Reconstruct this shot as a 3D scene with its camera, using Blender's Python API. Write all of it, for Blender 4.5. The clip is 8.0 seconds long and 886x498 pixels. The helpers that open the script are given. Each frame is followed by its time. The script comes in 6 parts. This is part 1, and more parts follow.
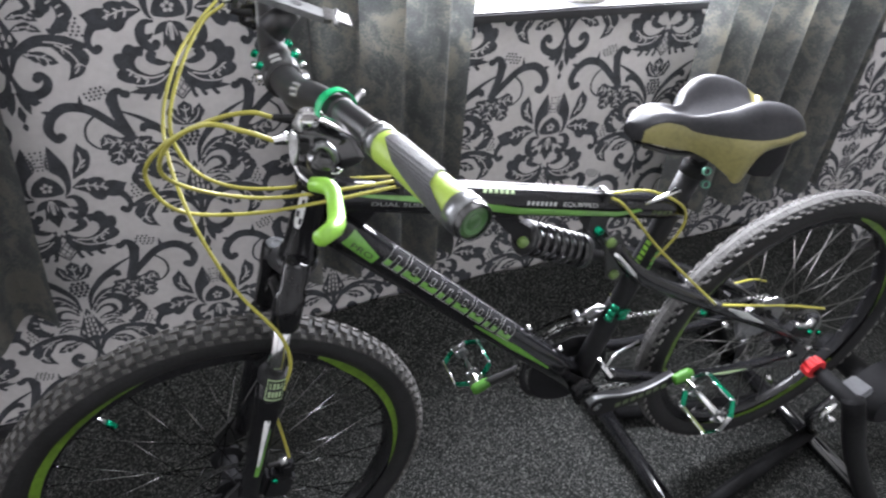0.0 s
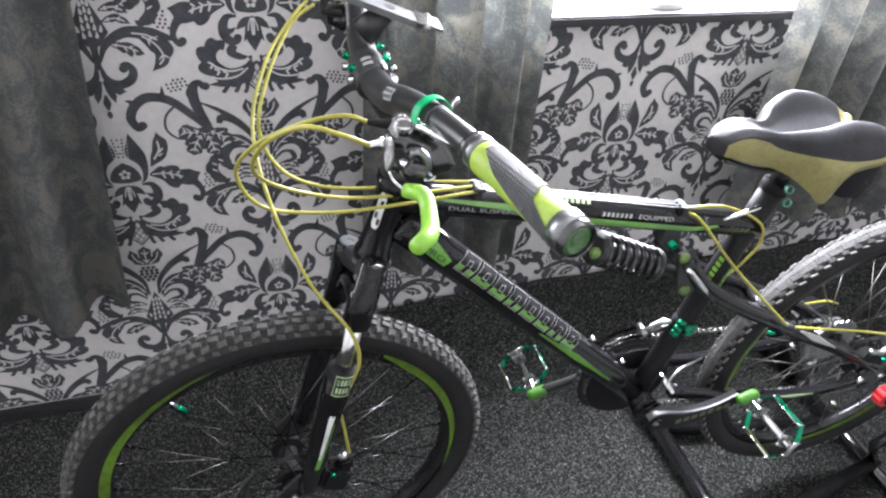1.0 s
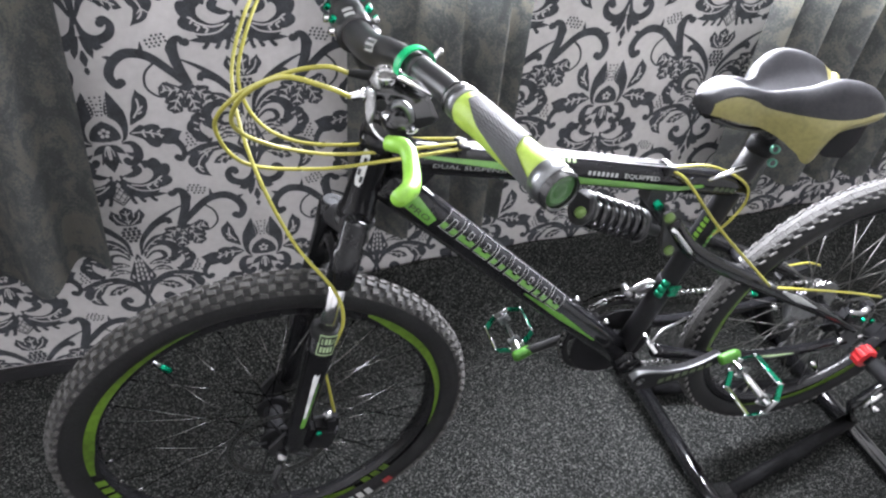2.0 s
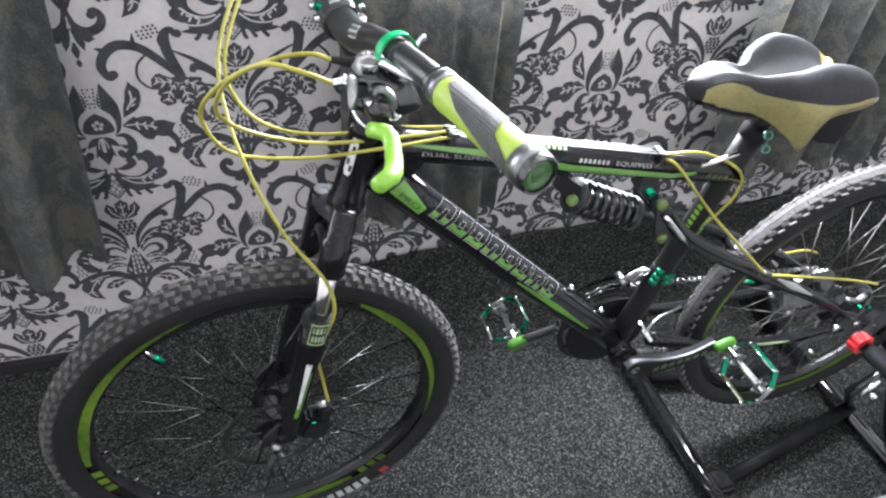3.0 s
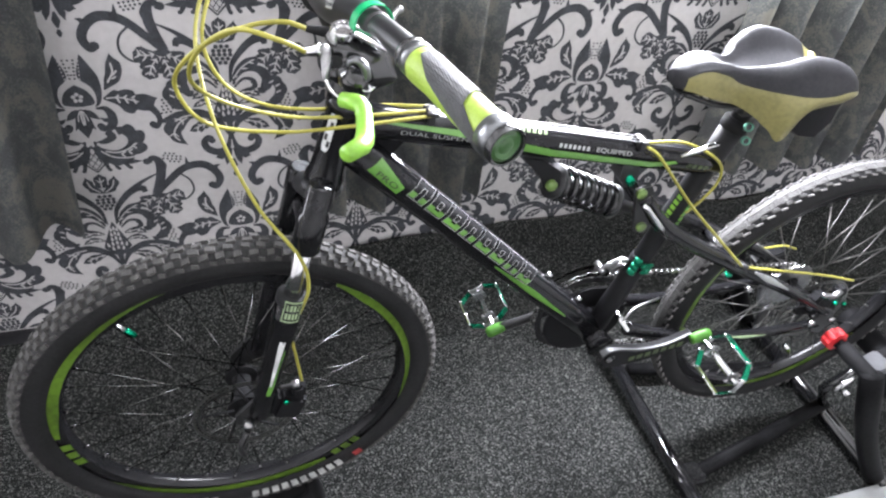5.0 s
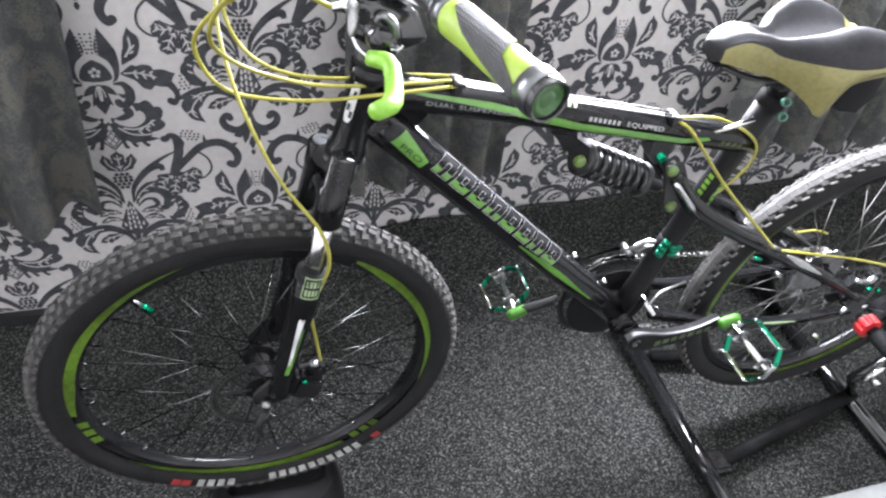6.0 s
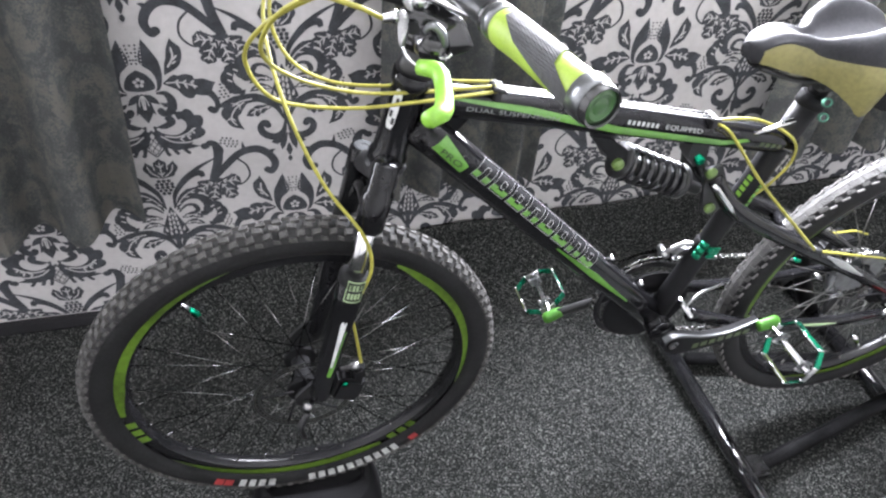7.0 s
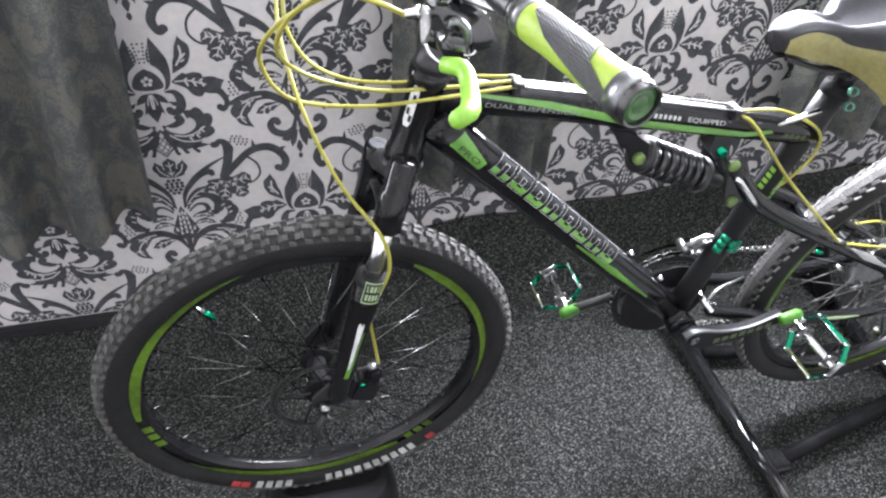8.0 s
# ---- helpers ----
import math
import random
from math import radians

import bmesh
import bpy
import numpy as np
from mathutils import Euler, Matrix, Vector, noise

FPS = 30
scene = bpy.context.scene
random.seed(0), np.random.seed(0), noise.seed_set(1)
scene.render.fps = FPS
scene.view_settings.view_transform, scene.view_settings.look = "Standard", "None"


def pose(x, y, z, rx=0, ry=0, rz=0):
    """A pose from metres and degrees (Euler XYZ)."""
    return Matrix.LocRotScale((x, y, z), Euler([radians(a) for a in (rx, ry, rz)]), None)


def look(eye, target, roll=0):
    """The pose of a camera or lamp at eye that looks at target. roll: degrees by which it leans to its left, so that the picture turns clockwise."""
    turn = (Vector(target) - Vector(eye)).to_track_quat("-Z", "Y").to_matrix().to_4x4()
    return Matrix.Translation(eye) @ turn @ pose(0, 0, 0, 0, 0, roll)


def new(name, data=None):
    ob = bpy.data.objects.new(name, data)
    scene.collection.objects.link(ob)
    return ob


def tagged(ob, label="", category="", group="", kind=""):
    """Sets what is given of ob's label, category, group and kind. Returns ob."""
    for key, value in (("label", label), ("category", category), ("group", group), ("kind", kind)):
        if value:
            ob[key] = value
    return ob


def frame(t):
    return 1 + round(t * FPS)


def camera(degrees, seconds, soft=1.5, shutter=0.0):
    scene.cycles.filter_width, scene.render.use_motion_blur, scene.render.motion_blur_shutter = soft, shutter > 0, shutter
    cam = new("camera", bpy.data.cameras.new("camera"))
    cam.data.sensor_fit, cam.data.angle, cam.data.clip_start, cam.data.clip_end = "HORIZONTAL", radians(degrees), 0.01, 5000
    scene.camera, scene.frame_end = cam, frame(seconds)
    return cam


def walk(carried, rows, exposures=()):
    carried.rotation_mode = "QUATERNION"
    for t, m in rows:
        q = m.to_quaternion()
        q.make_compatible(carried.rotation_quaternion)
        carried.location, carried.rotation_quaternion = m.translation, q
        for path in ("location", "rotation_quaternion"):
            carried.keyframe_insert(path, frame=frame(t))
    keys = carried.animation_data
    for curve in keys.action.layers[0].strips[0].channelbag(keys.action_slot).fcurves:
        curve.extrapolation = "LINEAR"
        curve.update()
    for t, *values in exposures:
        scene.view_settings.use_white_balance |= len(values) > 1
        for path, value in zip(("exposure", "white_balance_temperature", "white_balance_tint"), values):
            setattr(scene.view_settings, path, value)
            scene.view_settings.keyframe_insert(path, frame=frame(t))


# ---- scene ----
cam = camera(65.6, 8.0, soft=2.3, shutter=0.4)
PATH = [
    (0, (-0.102, 0.056, 1.349), (0.535, 1.524, 0.149), 4.6),
    (0.5, (-0.124, 0.073, 1.356), (0.425, 1.561, 0.138), 5.1),
    (1, (-0.137, 0.076, 1.355), (0.379, 1.577, 0.139), 4.9),
    (1.5, (-0.134, 0.074, 1.343), (0.406, 1.53, 0.083), 5.8),
    (2.8, (-0.129, 0.07, 1.344), (0.403, 1.494, 0.043), 5.8),
    (3, (-0.117, 0.066, 1.34), (0.409, 1.486, 0.034), 5.4),
    (3.5, (-0.109, 0.056, 1.336), (0.417, 1.456, 0.008), 7.1),
    (4, (-0.111, 0.055, 1.333), (0.44, 1.454, 0.015), 8.1),
    (5.5, (-0.1, 0.054, 1.318), (0.456, 1.447, -0.006), 8.0),
    (6, (-0.11, 0.065, 1.295), (0.403, 1.454, -0.05), 7.6),
    (6.5, (-0.123, 0.066, 1.298), (0.327, 1.47, -0.053), 6.2),
    (7, (-0.131, 0.062, 1.302), (0.311, 1.475, -0.043), 5.3),
    (7.5, (-0.135, 0.069, 1.298), (0.299, 1.472, -0.06), 5.3),
    (8, (-0.142, 0.085, 1.296), (0.281, 1.486, -0.068), 4.1),
]

walk(cam, [(t, look(eye, target, roll)) for t, eye, target, roll in PATH], exposures=[(0.0, 0.95), (0.5, 1.19), (1.5, 1.34), (4.0, 1.50), (6.0, 1.66), (8.0, 1.72)])

# ---- world and light ----
world = bpy.data.worlds.new("sky")
scene.world = world
world.use_nodes = True
_n, _l = world.node_tree.nodes, world.node_tree.links
_sky = _n.new("ShaderNodeTexSky")
_sky.sky_type = "NISHITA"
_sky.sun_disc = False
_sky.sun_elevation = radians(35)
_sky.sun_rotation = radians(30)
_l.new(_sky.outputs[0], _n["Background"].inputs[0])
_n["Background"].inputs[1].default_value = 0.12


def window_light(name, x, z, w, h, watts):
    lamp = bpy.data.lights.new(name, "AREA")
    lamp.shape, lamp.size, lamp.size_y, lamp.energy = "RECTANGLE", w, h, watts
    lamp.color = (0.945, 0.96, 1.055)
    ob = new(name, lamp)
    ob.matrix_world = look((x, WALL_Y + 0.14, z), (x, 0.2, z - 0.12))
    return ob


WALL_Y = 1.32
Y = 0.77                      # middle plane of the bicycle
window_light("window_light", 0.80, 1.45, 1.15, 1.0, 150)
window_light("window_light", -1.25, 1.45, 1.1, 1.0, 33)


# ---- materials ----
def material(name, colour, rough=0.5, metal=0.0, vary=0.12, scale=30.0, bump=0.0, bump_scale=200.0, coat=0.0, second=None, sheen=0.0):
    """A node material: base colour with broad and fine variation, and fine relief."""
    m = bpy.data.materials.new(name)
    m.use_nodes = True
    n, l = m.node_tree.nodes, m.node_tree.links
    b = n["Principled BSDF"]
    b.inputs["Roughness"].default_value = rough
    b.inputs["Metallic"].default_value = metal
    b.inputs["Coat Weight"].default_value = coat
    b.inputs["Sheen Weight"].default_value = sheen
    co = n.new("ShaderNodeTexCoord")
    broad, fine = n.new("ShaderNodeTexNoise"), n.new("ShaderNodeTexNoise")
    broad.inputs["Scale"].default_value = scale
    broad.inputs["Detail"].default_value = 4
    fine.inputs["Scale"].default_value = scale * 12
    fine.inputs["Detail"].default_value = 3
    l.new(co.outputs["Object"], broad.inputs["Vector"])
    l.new(co.outputs["Object"], fine.inputs["Vector"])
    add = n.new("ShaderNodeMath")
    add.operation = "MULTIPLY_ADD"
    add.inputs[1].default_value = 0.6
    l.new(broad.outputs["Fac"], add.inputs[0])
    half = n.new("ShaderNodeMath")
    half.operation = "MULTIPLY"
    half.inputs[1].default_value = 0.4
    l.new(fine.outputs["Fac"], half.inputs[0])
    l.new(half.outputs[0], add.inputs[2])
    ramp = n.new("ShaderNodeValToRGB")
    c2 = second or tuple(min(1.0, c * (1 + vary * 2)) for c in colour)
    c1 = colour if second else tuple(c * (1 - vary * 2) for c in colour)
    ramp.color_ramp.elements[0].position, ramp.color_ramp.elements[1].position = 0.35, 0.65
    ramp.color_ramp.elements[0].color, ramp.color_ramp.elements[1].color = (*c1, 1), (*c2, 1)
    l.new(add.outputs[0], ramp.inputs["Fac"])
    l.new(ramp.outputs["Color"], b.inputs["Base Color"])
    vr = n.new("ShaderNodeMapRange")
    vr.inputs["To Min"].default_value, vr.inputs["To Max"].default_value = max(0.02, rough - 0.08), min(1.0, rough + 0.1)
    l.new(broad.outputs["Fac"], vr.inputs["Value"])
    l.new(vr.outputs[0], b.inputs["Roughness"])
    if bump:
        t = n.new("ShaderNodeTexNoise")
        t.inputs["Scale"].default_value = bump_scale
        t.inputs["Detail"].default_value = 3
        l.new(co.outputs["Object"], t.inputs["Vector"])
        bn = n.new("ShaderNodeBump")
        bn.inputs["Strength"].default_value = bump
        bn.inputs["Distance"].default_value = 0.002
        l.new(t.outputs["Fac"], bn.inputs["Height"])
        l.new(bn.outputs[0], b.inputs["Normal"])
    return m


def carpet_material():
    """Short twisted pile: every tuft has a shade of its own, from near black to light grey."""
    m = bpy.data.materials.new("carpet")
    m.use_nodes = True
    n, l = m.node_tree.nodes, m.node_tree.links
    b = n["Principled BSDF"]
    b.inputs["Roughness"].default_value = 1.0
    b.inputs["Specular IOR Level"].default_value = 0.15
    co = n.new("ShaderNodeTexCoord")
    bend = n.new("ShaderNodeTexNoise")
    bend.inputs["Scale"].default_value = 160
    mix = n.new("ShaderNodeVectorMath")
    mix.operation = "MULTIPLY_ADD"
    mix.inputs[1].default_value = (0.006, 0.006, 0.006)
    l.new(bend.outputs["Color"], mix.inputs[0])
    l.new(co.outputs["Object"], bend.inputs["Vector"])
    l.new(co.outputs["Object"], mix.inputs[2])
    tuft = n.new("ShaderNodeTexVoronoi")
    tuft.inputs["Scale"].default_value = 500
    l.new(mix.outputs[0], tuft.inputs["Vector"])
    sep = n.new("ShaderNodeSeparateColor")
    l.new(tuft.outputs["Color"], sep.inputs[0])
    ramp = n.new("ShaderNodeValToRGB")
    els = ramp.color_ramp.elements
    els[0].position, els[0].color = 0.0, (0.008, 0.0085, 0.009, 1)
    els[1].position, els[1].color = 1.0, (0.20, 0.204, 0.192, 1)
    mid = els.new(0.45)
    mid.color = (0.0118, 0.0126, 0.012, 1)
    mid = els.new(0.8)
    mid.color = (0.035, 0.0365, 0.0345, 1)
    l.new(sep.outputs[0], ramp.inputs[0])
    broad = n.new("ShaderNodeTexNoise")
    broad.inputs["Scale"].default_value = 5
    broad.inputs["Detail"].default_value = 5
    l.new(co.outputs["Object"], broad.inputs["Vector"])
    rng = n.new("ShaderNodeMapRange")
    rng.inputs["From Min"].default_value, rng.inputs["From Max"].default_value = 0.3, 0.7
    rng.inputs["To Min"].default_value, rng.inputs["To Max"].default_value = 0.66, 1.08
    l.new(broad.outputs["Fac"], rng.inputs["Value"])
    mul = n.new("ShaderNodeVectorMath")
    mul.operation = "SCALE"
    l.new(ramp.outputs["Color"], mul.inputs[0])
    l.new(rng.outputs[0], mul.inputs["Scale"])
    l.new(mul.outputs[0], b.inputs["Base Color"])
    bump = n.new("ShaderNodeBump")
    bump.inputs["Strength"].default_value = 0.8
    bump.inputs["Distance"].default_value = 0.002
    l.new(tuft.outputs["Distance"], bump.inputs["Height"])
    bump.invert = True
    l.new(bump.outputs[0], b.inputs["Normal"])
    return m


def curtain_material():
    """Dark printed cloth: olive and brown leaf blotches on charcoal; a little daylight comes through it."""
    m = material("curtain_cloth", (0.145, 0.153, 0.150), 0.85, scale=22, second=(0.222, 0.216, 0.188), bump=0.4, bump_scale=900)
    n, l = m.node_tree.nodes, m.node_tree.links
    ramp = next(k for k in n if k.type == "VALTORGB")
    ramp.color_ramp.elements[0].position, ramp.color_ramp.elements[1].position = 0.50, 0.565
    deep = ramp.color_ramp.elements.new(0.42)
    deep.color = (0.108, 0.113, 0.112, 1)
    noise = next(k for k in n if k.type == "TEX_NOISE" and k.inputs["Scale"].default_value == 22)
    noise.inputs["Distortion"].default_value = 0.9
    tr = n.new("ShaderNodeBsdfTranslucent")
    l.new(ramp.outputs["Color"], tr.inputs["Color"])
    mix = n.new("ShaderNodeMixShader")
    mix.inputs[0].default_value = 0.03
    l.new(n["Principled BSDF"].outputs[0], mix.inputs[1])
    l.new(tr.outputs[0], mix.inputs[2])
    l.new(mix.outputs[0], n["Material Output"].inputs["Surface"])
    return m


black_paint = material("black_paint", (0.009, 0.009, 0.010), 0.11, coat=0.0, scale=18)
satin_black = material("satin_black", (0.016, 0.016, 0.017), 0.42, scale=25, bump=0.05)
bar_satin = material("bar_satin", (0.014, 0.014, 0.015), 0.30, scale=25, bump=0.03)
plastic_black = material("plastic_black", (0.02, 0.02, 0.021), 0.5, scale=40, bump=0.1)
rubber = material("rubber", (0.0125, 0.0125, 0.013), 0.78, scale=20, bump=0.25, vary=0.2)
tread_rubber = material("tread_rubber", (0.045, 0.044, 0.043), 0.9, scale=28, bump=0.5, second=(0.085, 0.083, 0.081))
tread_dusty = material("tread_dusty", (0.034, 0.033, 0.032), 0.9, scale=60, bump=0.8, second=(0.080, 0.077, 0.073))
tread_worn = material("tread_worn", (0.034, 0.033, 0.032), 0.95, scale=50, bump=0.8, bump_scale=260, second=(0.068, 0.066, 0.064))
# pale colour for the light caught on the rear knobs' edges
tread_glint = material("tread_glint", (0.17, 0.165, 0.16), 0.8, scale=40, bump=0.3)
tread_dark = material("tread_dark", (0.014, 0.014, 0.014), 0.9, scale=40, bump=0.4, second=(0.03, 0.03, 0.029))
lime_grip = material("lime_grip", (0.27, 0.38, 0.05), 0.5, scale=40, vary=0.08, bump=0.2)
rim_lime = material("rim_lime", (0.075, 0.14, 0.013), 0.4, scale=9, vary=0.25)
boot_green = material("boot_green", (0.05, 0.18, 0.015), 0.5, scale=40, vary=0.1)
lime = material("lime", (0.20, 0.42, 0.045), 0.38, scale=25, vary=0.08)
lime_paint = material("lime_paint", (0.10, 0.25, 0.04), 0.3, coat=0.4, scale=12, vary=0.12)
band_green = material("band_green", (0.0, 0.17, 0.085), 0.35, metal=0.6, scale=30)
green_metal = material("green_metal", (0.0, 0.26, 0.13), 0.25, metal=0.85, scale=30)
ring_green = material("ring_green", (0.0, 0.33, 0.11), 0.28, scale=30, coat=0.3)
ring_pale = material("ring_pale", (0.16, 0.42, 0.30), 0.3, metal=0.7, scale=40)
chrome = material("chrome", (0.62, 0.62, 0.62), 0.16, metal=1.0, scale=60, vary=0.05)
steel = material("steel", (0.32, 0.32, 0.32), 0.32, metal=1.0, scale=70, vary=0.15)
rotor_steel = material("rotor_steel", (0.16, 0.16, 0.155), 0.38, metal=1.0, scale=70, vary=0.15)
grey_metal = material("grey_metal", (0.18, 0.185, 0.19), 0.3, metal=0.9, scale=50)
yellow_cable = material("yellow_cable", (0.31, 0.29, 0.05), 0.4, scale=20, vary=0.1)
white_print = material("white_print", (0.62, 0.63, 0.62), 0.5, scale=40)
red_plastic = material("red_plastic", (0.5, 0.02, 0.025), 0.4, scale=30)
saddle_black = material("saddle_black", (0.03, 0.03, 0.033), 0.56, scale=18, bump=0.12, bump_scale=700)
saddle_yellow = material("saddle_yellow", (0.21, 0.19, 0.075), 0.36, scale=14, bump=0.1, bump_scale=500)
paper_white = material("paper_white", (0.54, 0.522, 0.515), 0.72, scale=6, vary=0.05, bump=0.12, bump_scale=900)
flock_black = material("flock_black", (0.052, 0.055, 0.062), 0.95, scale=40, vary=0.2, bump=0.5, bump_scale=1500)
curtain_cloth = curtain_material()
skirting_black = material("skirting_black", (0.02, 0.02, 0.022), 0.45, scale=10)
carpet_dark = carpet_material()
# unseen walls and ceiling, kept pale so their bounce fills the room
room_paint = material("room_paint", (0.72, 0.71, 0.70), 0.8, scale=5, vary=0.06)
ceiling_white = material("ceiling_white", (0.75, 0.74, 0.72), 0.8, scale=5, vary=0.04)
upvc = material("upvc", (0.8, 0.8, 0.8), 0.35, scale=5, vary=0.03)
board_grey = material("board_grey", (0.30, 0.31, 0.31), 0.4, scale=4, vary=0.08)
spoke_black = material("spoke_black", (0.10, 0.10, 0.098), 0.22, metal=1.0, scale=60)
# rear spokes: window reflection put into a lighter grey
spoke_lit = material("spoke_lit", (0.115, 0.113, 0.107), 0.45, metal=0.75, scale=60)
lime_bolt = material("lime_bolt", (0.10, 0.165, 0.04), 0.4, scale=60)
spring_black = material("spring_black", (0.012, 0.012, 0.013), 0.2, coat=0.15, scale=40)
gloss_plastic = material("gloss_plastic", (0.015, 0.015, 0.016), 0.14, coat=0.7, scale=40)
arm_grey = material("arm_grey", (0.12, 0.122, 0.125), 0.50, metal=0.9, scale=50)
pad_grey = material("pad_grey", (0.09, 0.092, 0.098), 0.55, scale=60, bump=0.2)
lime_dark = material("lime_dark", (0.035, 0.055, 0.014), 0.4, scale=40)
charcoal = material("charcoal", (0.05, 0.052, 0.055), 0.35, scale=40)
sage_print = material("sage_print", (0.30, 0.40, 0.22), 0.5, scale=40)
plug_green = material("plug_green", (0.04, 0.10, 0.03), 0.3, scale=60)
pad_knurl = material("pad_knurl", (0.082, 0.083, 0.086), 0.6, scale=60, bump=0.8, bump_scale=1300)
matte_black = material("matte_black", (0.012, 0.012, 0.013), 0.68, scale=20, bump=0.1)
holder_grey = material("holder_grey", (0.075, 0.077, 0.078), 0.45, scale=20, vary=0.1)
seat_satin = material("seat_satin", (0.010, 0.010, 0.011), 0.5, scale=18)
rim_black = material("rim_black", (0.012, 0.012, 0.013), 0.22, scale=18)
dim_print = material("dim_print", (0.22, 0.23, 0.22), 0.5, scale=40)
olive_metal = material("olive_metal", (0.20, 0.26, 0.06), 0.3, metal=0.8, scale=50)
chain_steel = material("chain_steel", (0.24, 0.24, 0.235), 0.26, metal=1.0, scale=90, vary=0.3)
trainer_black = material("trainer_black", (0.008, 0.008, 0.009), 0.10, coat=0.8, scale=14)
bar_black = material("bar_black", (0.006, 0.006, 0.0065), 0.6, scale=16, vary=0.4, bump=0.15)
logo_print = material("logo_print", (0.46, 0.465, 0.46), 0.5, scale=40)
dull_print = material("dull_print", (0.36, 0.37, 0.36), 0.5, scale=40)
tyre_ink = material("tyre_ink", (0.36, 0.365, 0.35), 0.7, scale=60, vary=0.25)
red_ink = material("red_ink", (0.28, 0.03, 0.03), 0.6, scale=60)
cream = material("cream", (0.7, 0.68, 0.64), 0.35, scale=8, vary=0.05)


matte_black.node_tree.nodes["Principled BSDF"].inputs["Specular IOR Level"].default_value = 0.12
bar_black.node_tree.nodes["Principled BSDF"].inputs["Specular IOR Level"].default_value = 0.08
rubber.node_tree.nodes["Principled BSDF"].inputs["Specular IOR Level"].default_value = 0.25
black_paint.node_tree.nodes["Principled BSDF"].inputs["Specular IOR Level"].default_value = 0.28
seat_satin.node_tree.nodes["Principled BSDF"].inputs["Specular IOR Level"].default_value = 0.2
rim_black.node_tree.nodes["Principled BSDF"].inputs["Specular IOR Level"].default_value = 0.30
saddle_black.node_tree.nodes["Principled BSDF"].inputs["Specular IOR Level"].default_value = 0.15


def knurled(m, cells):
    """Rows of small dimples pressed into the surface."""
    n, l = m.node_tree.nodes, m.node_tree.links
    v = n.new("ShaderNodeTexVoronoi")
    v.inputs["Scale"].default_value = cells
    v.inputs["Randomness"].default_value = 0.15
    co = n.new("ShaderNodeTexCoord")
    l.new(co.outputs["Object"], v.inputs["Vector"])
    b = n.new("ShaderNodeBump")
    b.inputs["Strength"].default_value = 1.0
    b.inputs["Distance"].default_value = 0.003
    l.new(v.outputs["Distance"], b.inputs["Height"])
    l.new(b.outputs[0], n["Principled BSDF"].inputs["Normal"])


knurled(pad_knurl, 600)


def glass_material():
    m = bpy.data.materials.new("window_glass")
    m.use_nodes = True
    b = m.node_tree.nodes["Principled BSDF"]
    b.inputs["Transmission Weight"].default_value = 1.0
    b.inputs["Roughness"].default_value = 0.02
    b.inputs["IOR"].default_value = 1.1
    return m


glass = glass_material()


# ---- building helpers ----
def thing(name, at, label, category, group="", kind=""):
    ob = new(name)
    ob.location = at
    ob.empty_display_size = 0.05
    return tagged(ob, label, category, group, kind)


def part(name, bm, mat, parent=None, label="", smooth=True, kind=""):
    me = bpy.data.meshes.new(name)
    if smooth:
        for f in bm.faces:
            f.smooth = True
        for e in bm.edges:
            if len(e.link_faces) == 2 and e.calc_face_angle(0) > 0.7:
                e.smooth = False
    bm.to_mesh(me)
    bm.free()
    me.materials.append(mat)
    ob = new(name, me)
    if parent is not None:
        ob.parent = parent
        if parent.type == "EMPTY":
            ob.matrix_parent_inverse = Matrix.Translation(-parent.location)
    return tagged(ob, label, kind=kind)


def again(name, me, parent, m):
    """One more object on an existing mesh, at the pose m in the world."""
    ob = new(name, me)
    ob.parent = parent
    if parent.type == "EMPTY":
        ob.matrix_parent_inverse = Matrix.Translation(-parent.location)
    ob.matrix_basis = m
    return ob


def curve(points, steps=8, closed=False):
    """A smooth line through the points."""
    p = [Vector(q) for q in points]
    n = len(p)
    out = []
    for i in range(n if closed else n - 1):
        a = p[(i - 1) % n] if closed or i > 0 else p[i] * 2 - p[i + 1]
        b, c = p[i], p[(i + 1) % n]
        d = p[(i + 2) % n] if closed or i + 2 < n else c * 2 - b
        for k in range(steps):
            t = k / steps
            out.append(0.5 * ((2 * b) + (c - a) * t + (2 * a - 5 * b + 4 * c - d) * t * t + (3 * b - a - 3 * c + d) * t ** 3))
    if not closed:
        out.append(p[-1].copy())
    return out


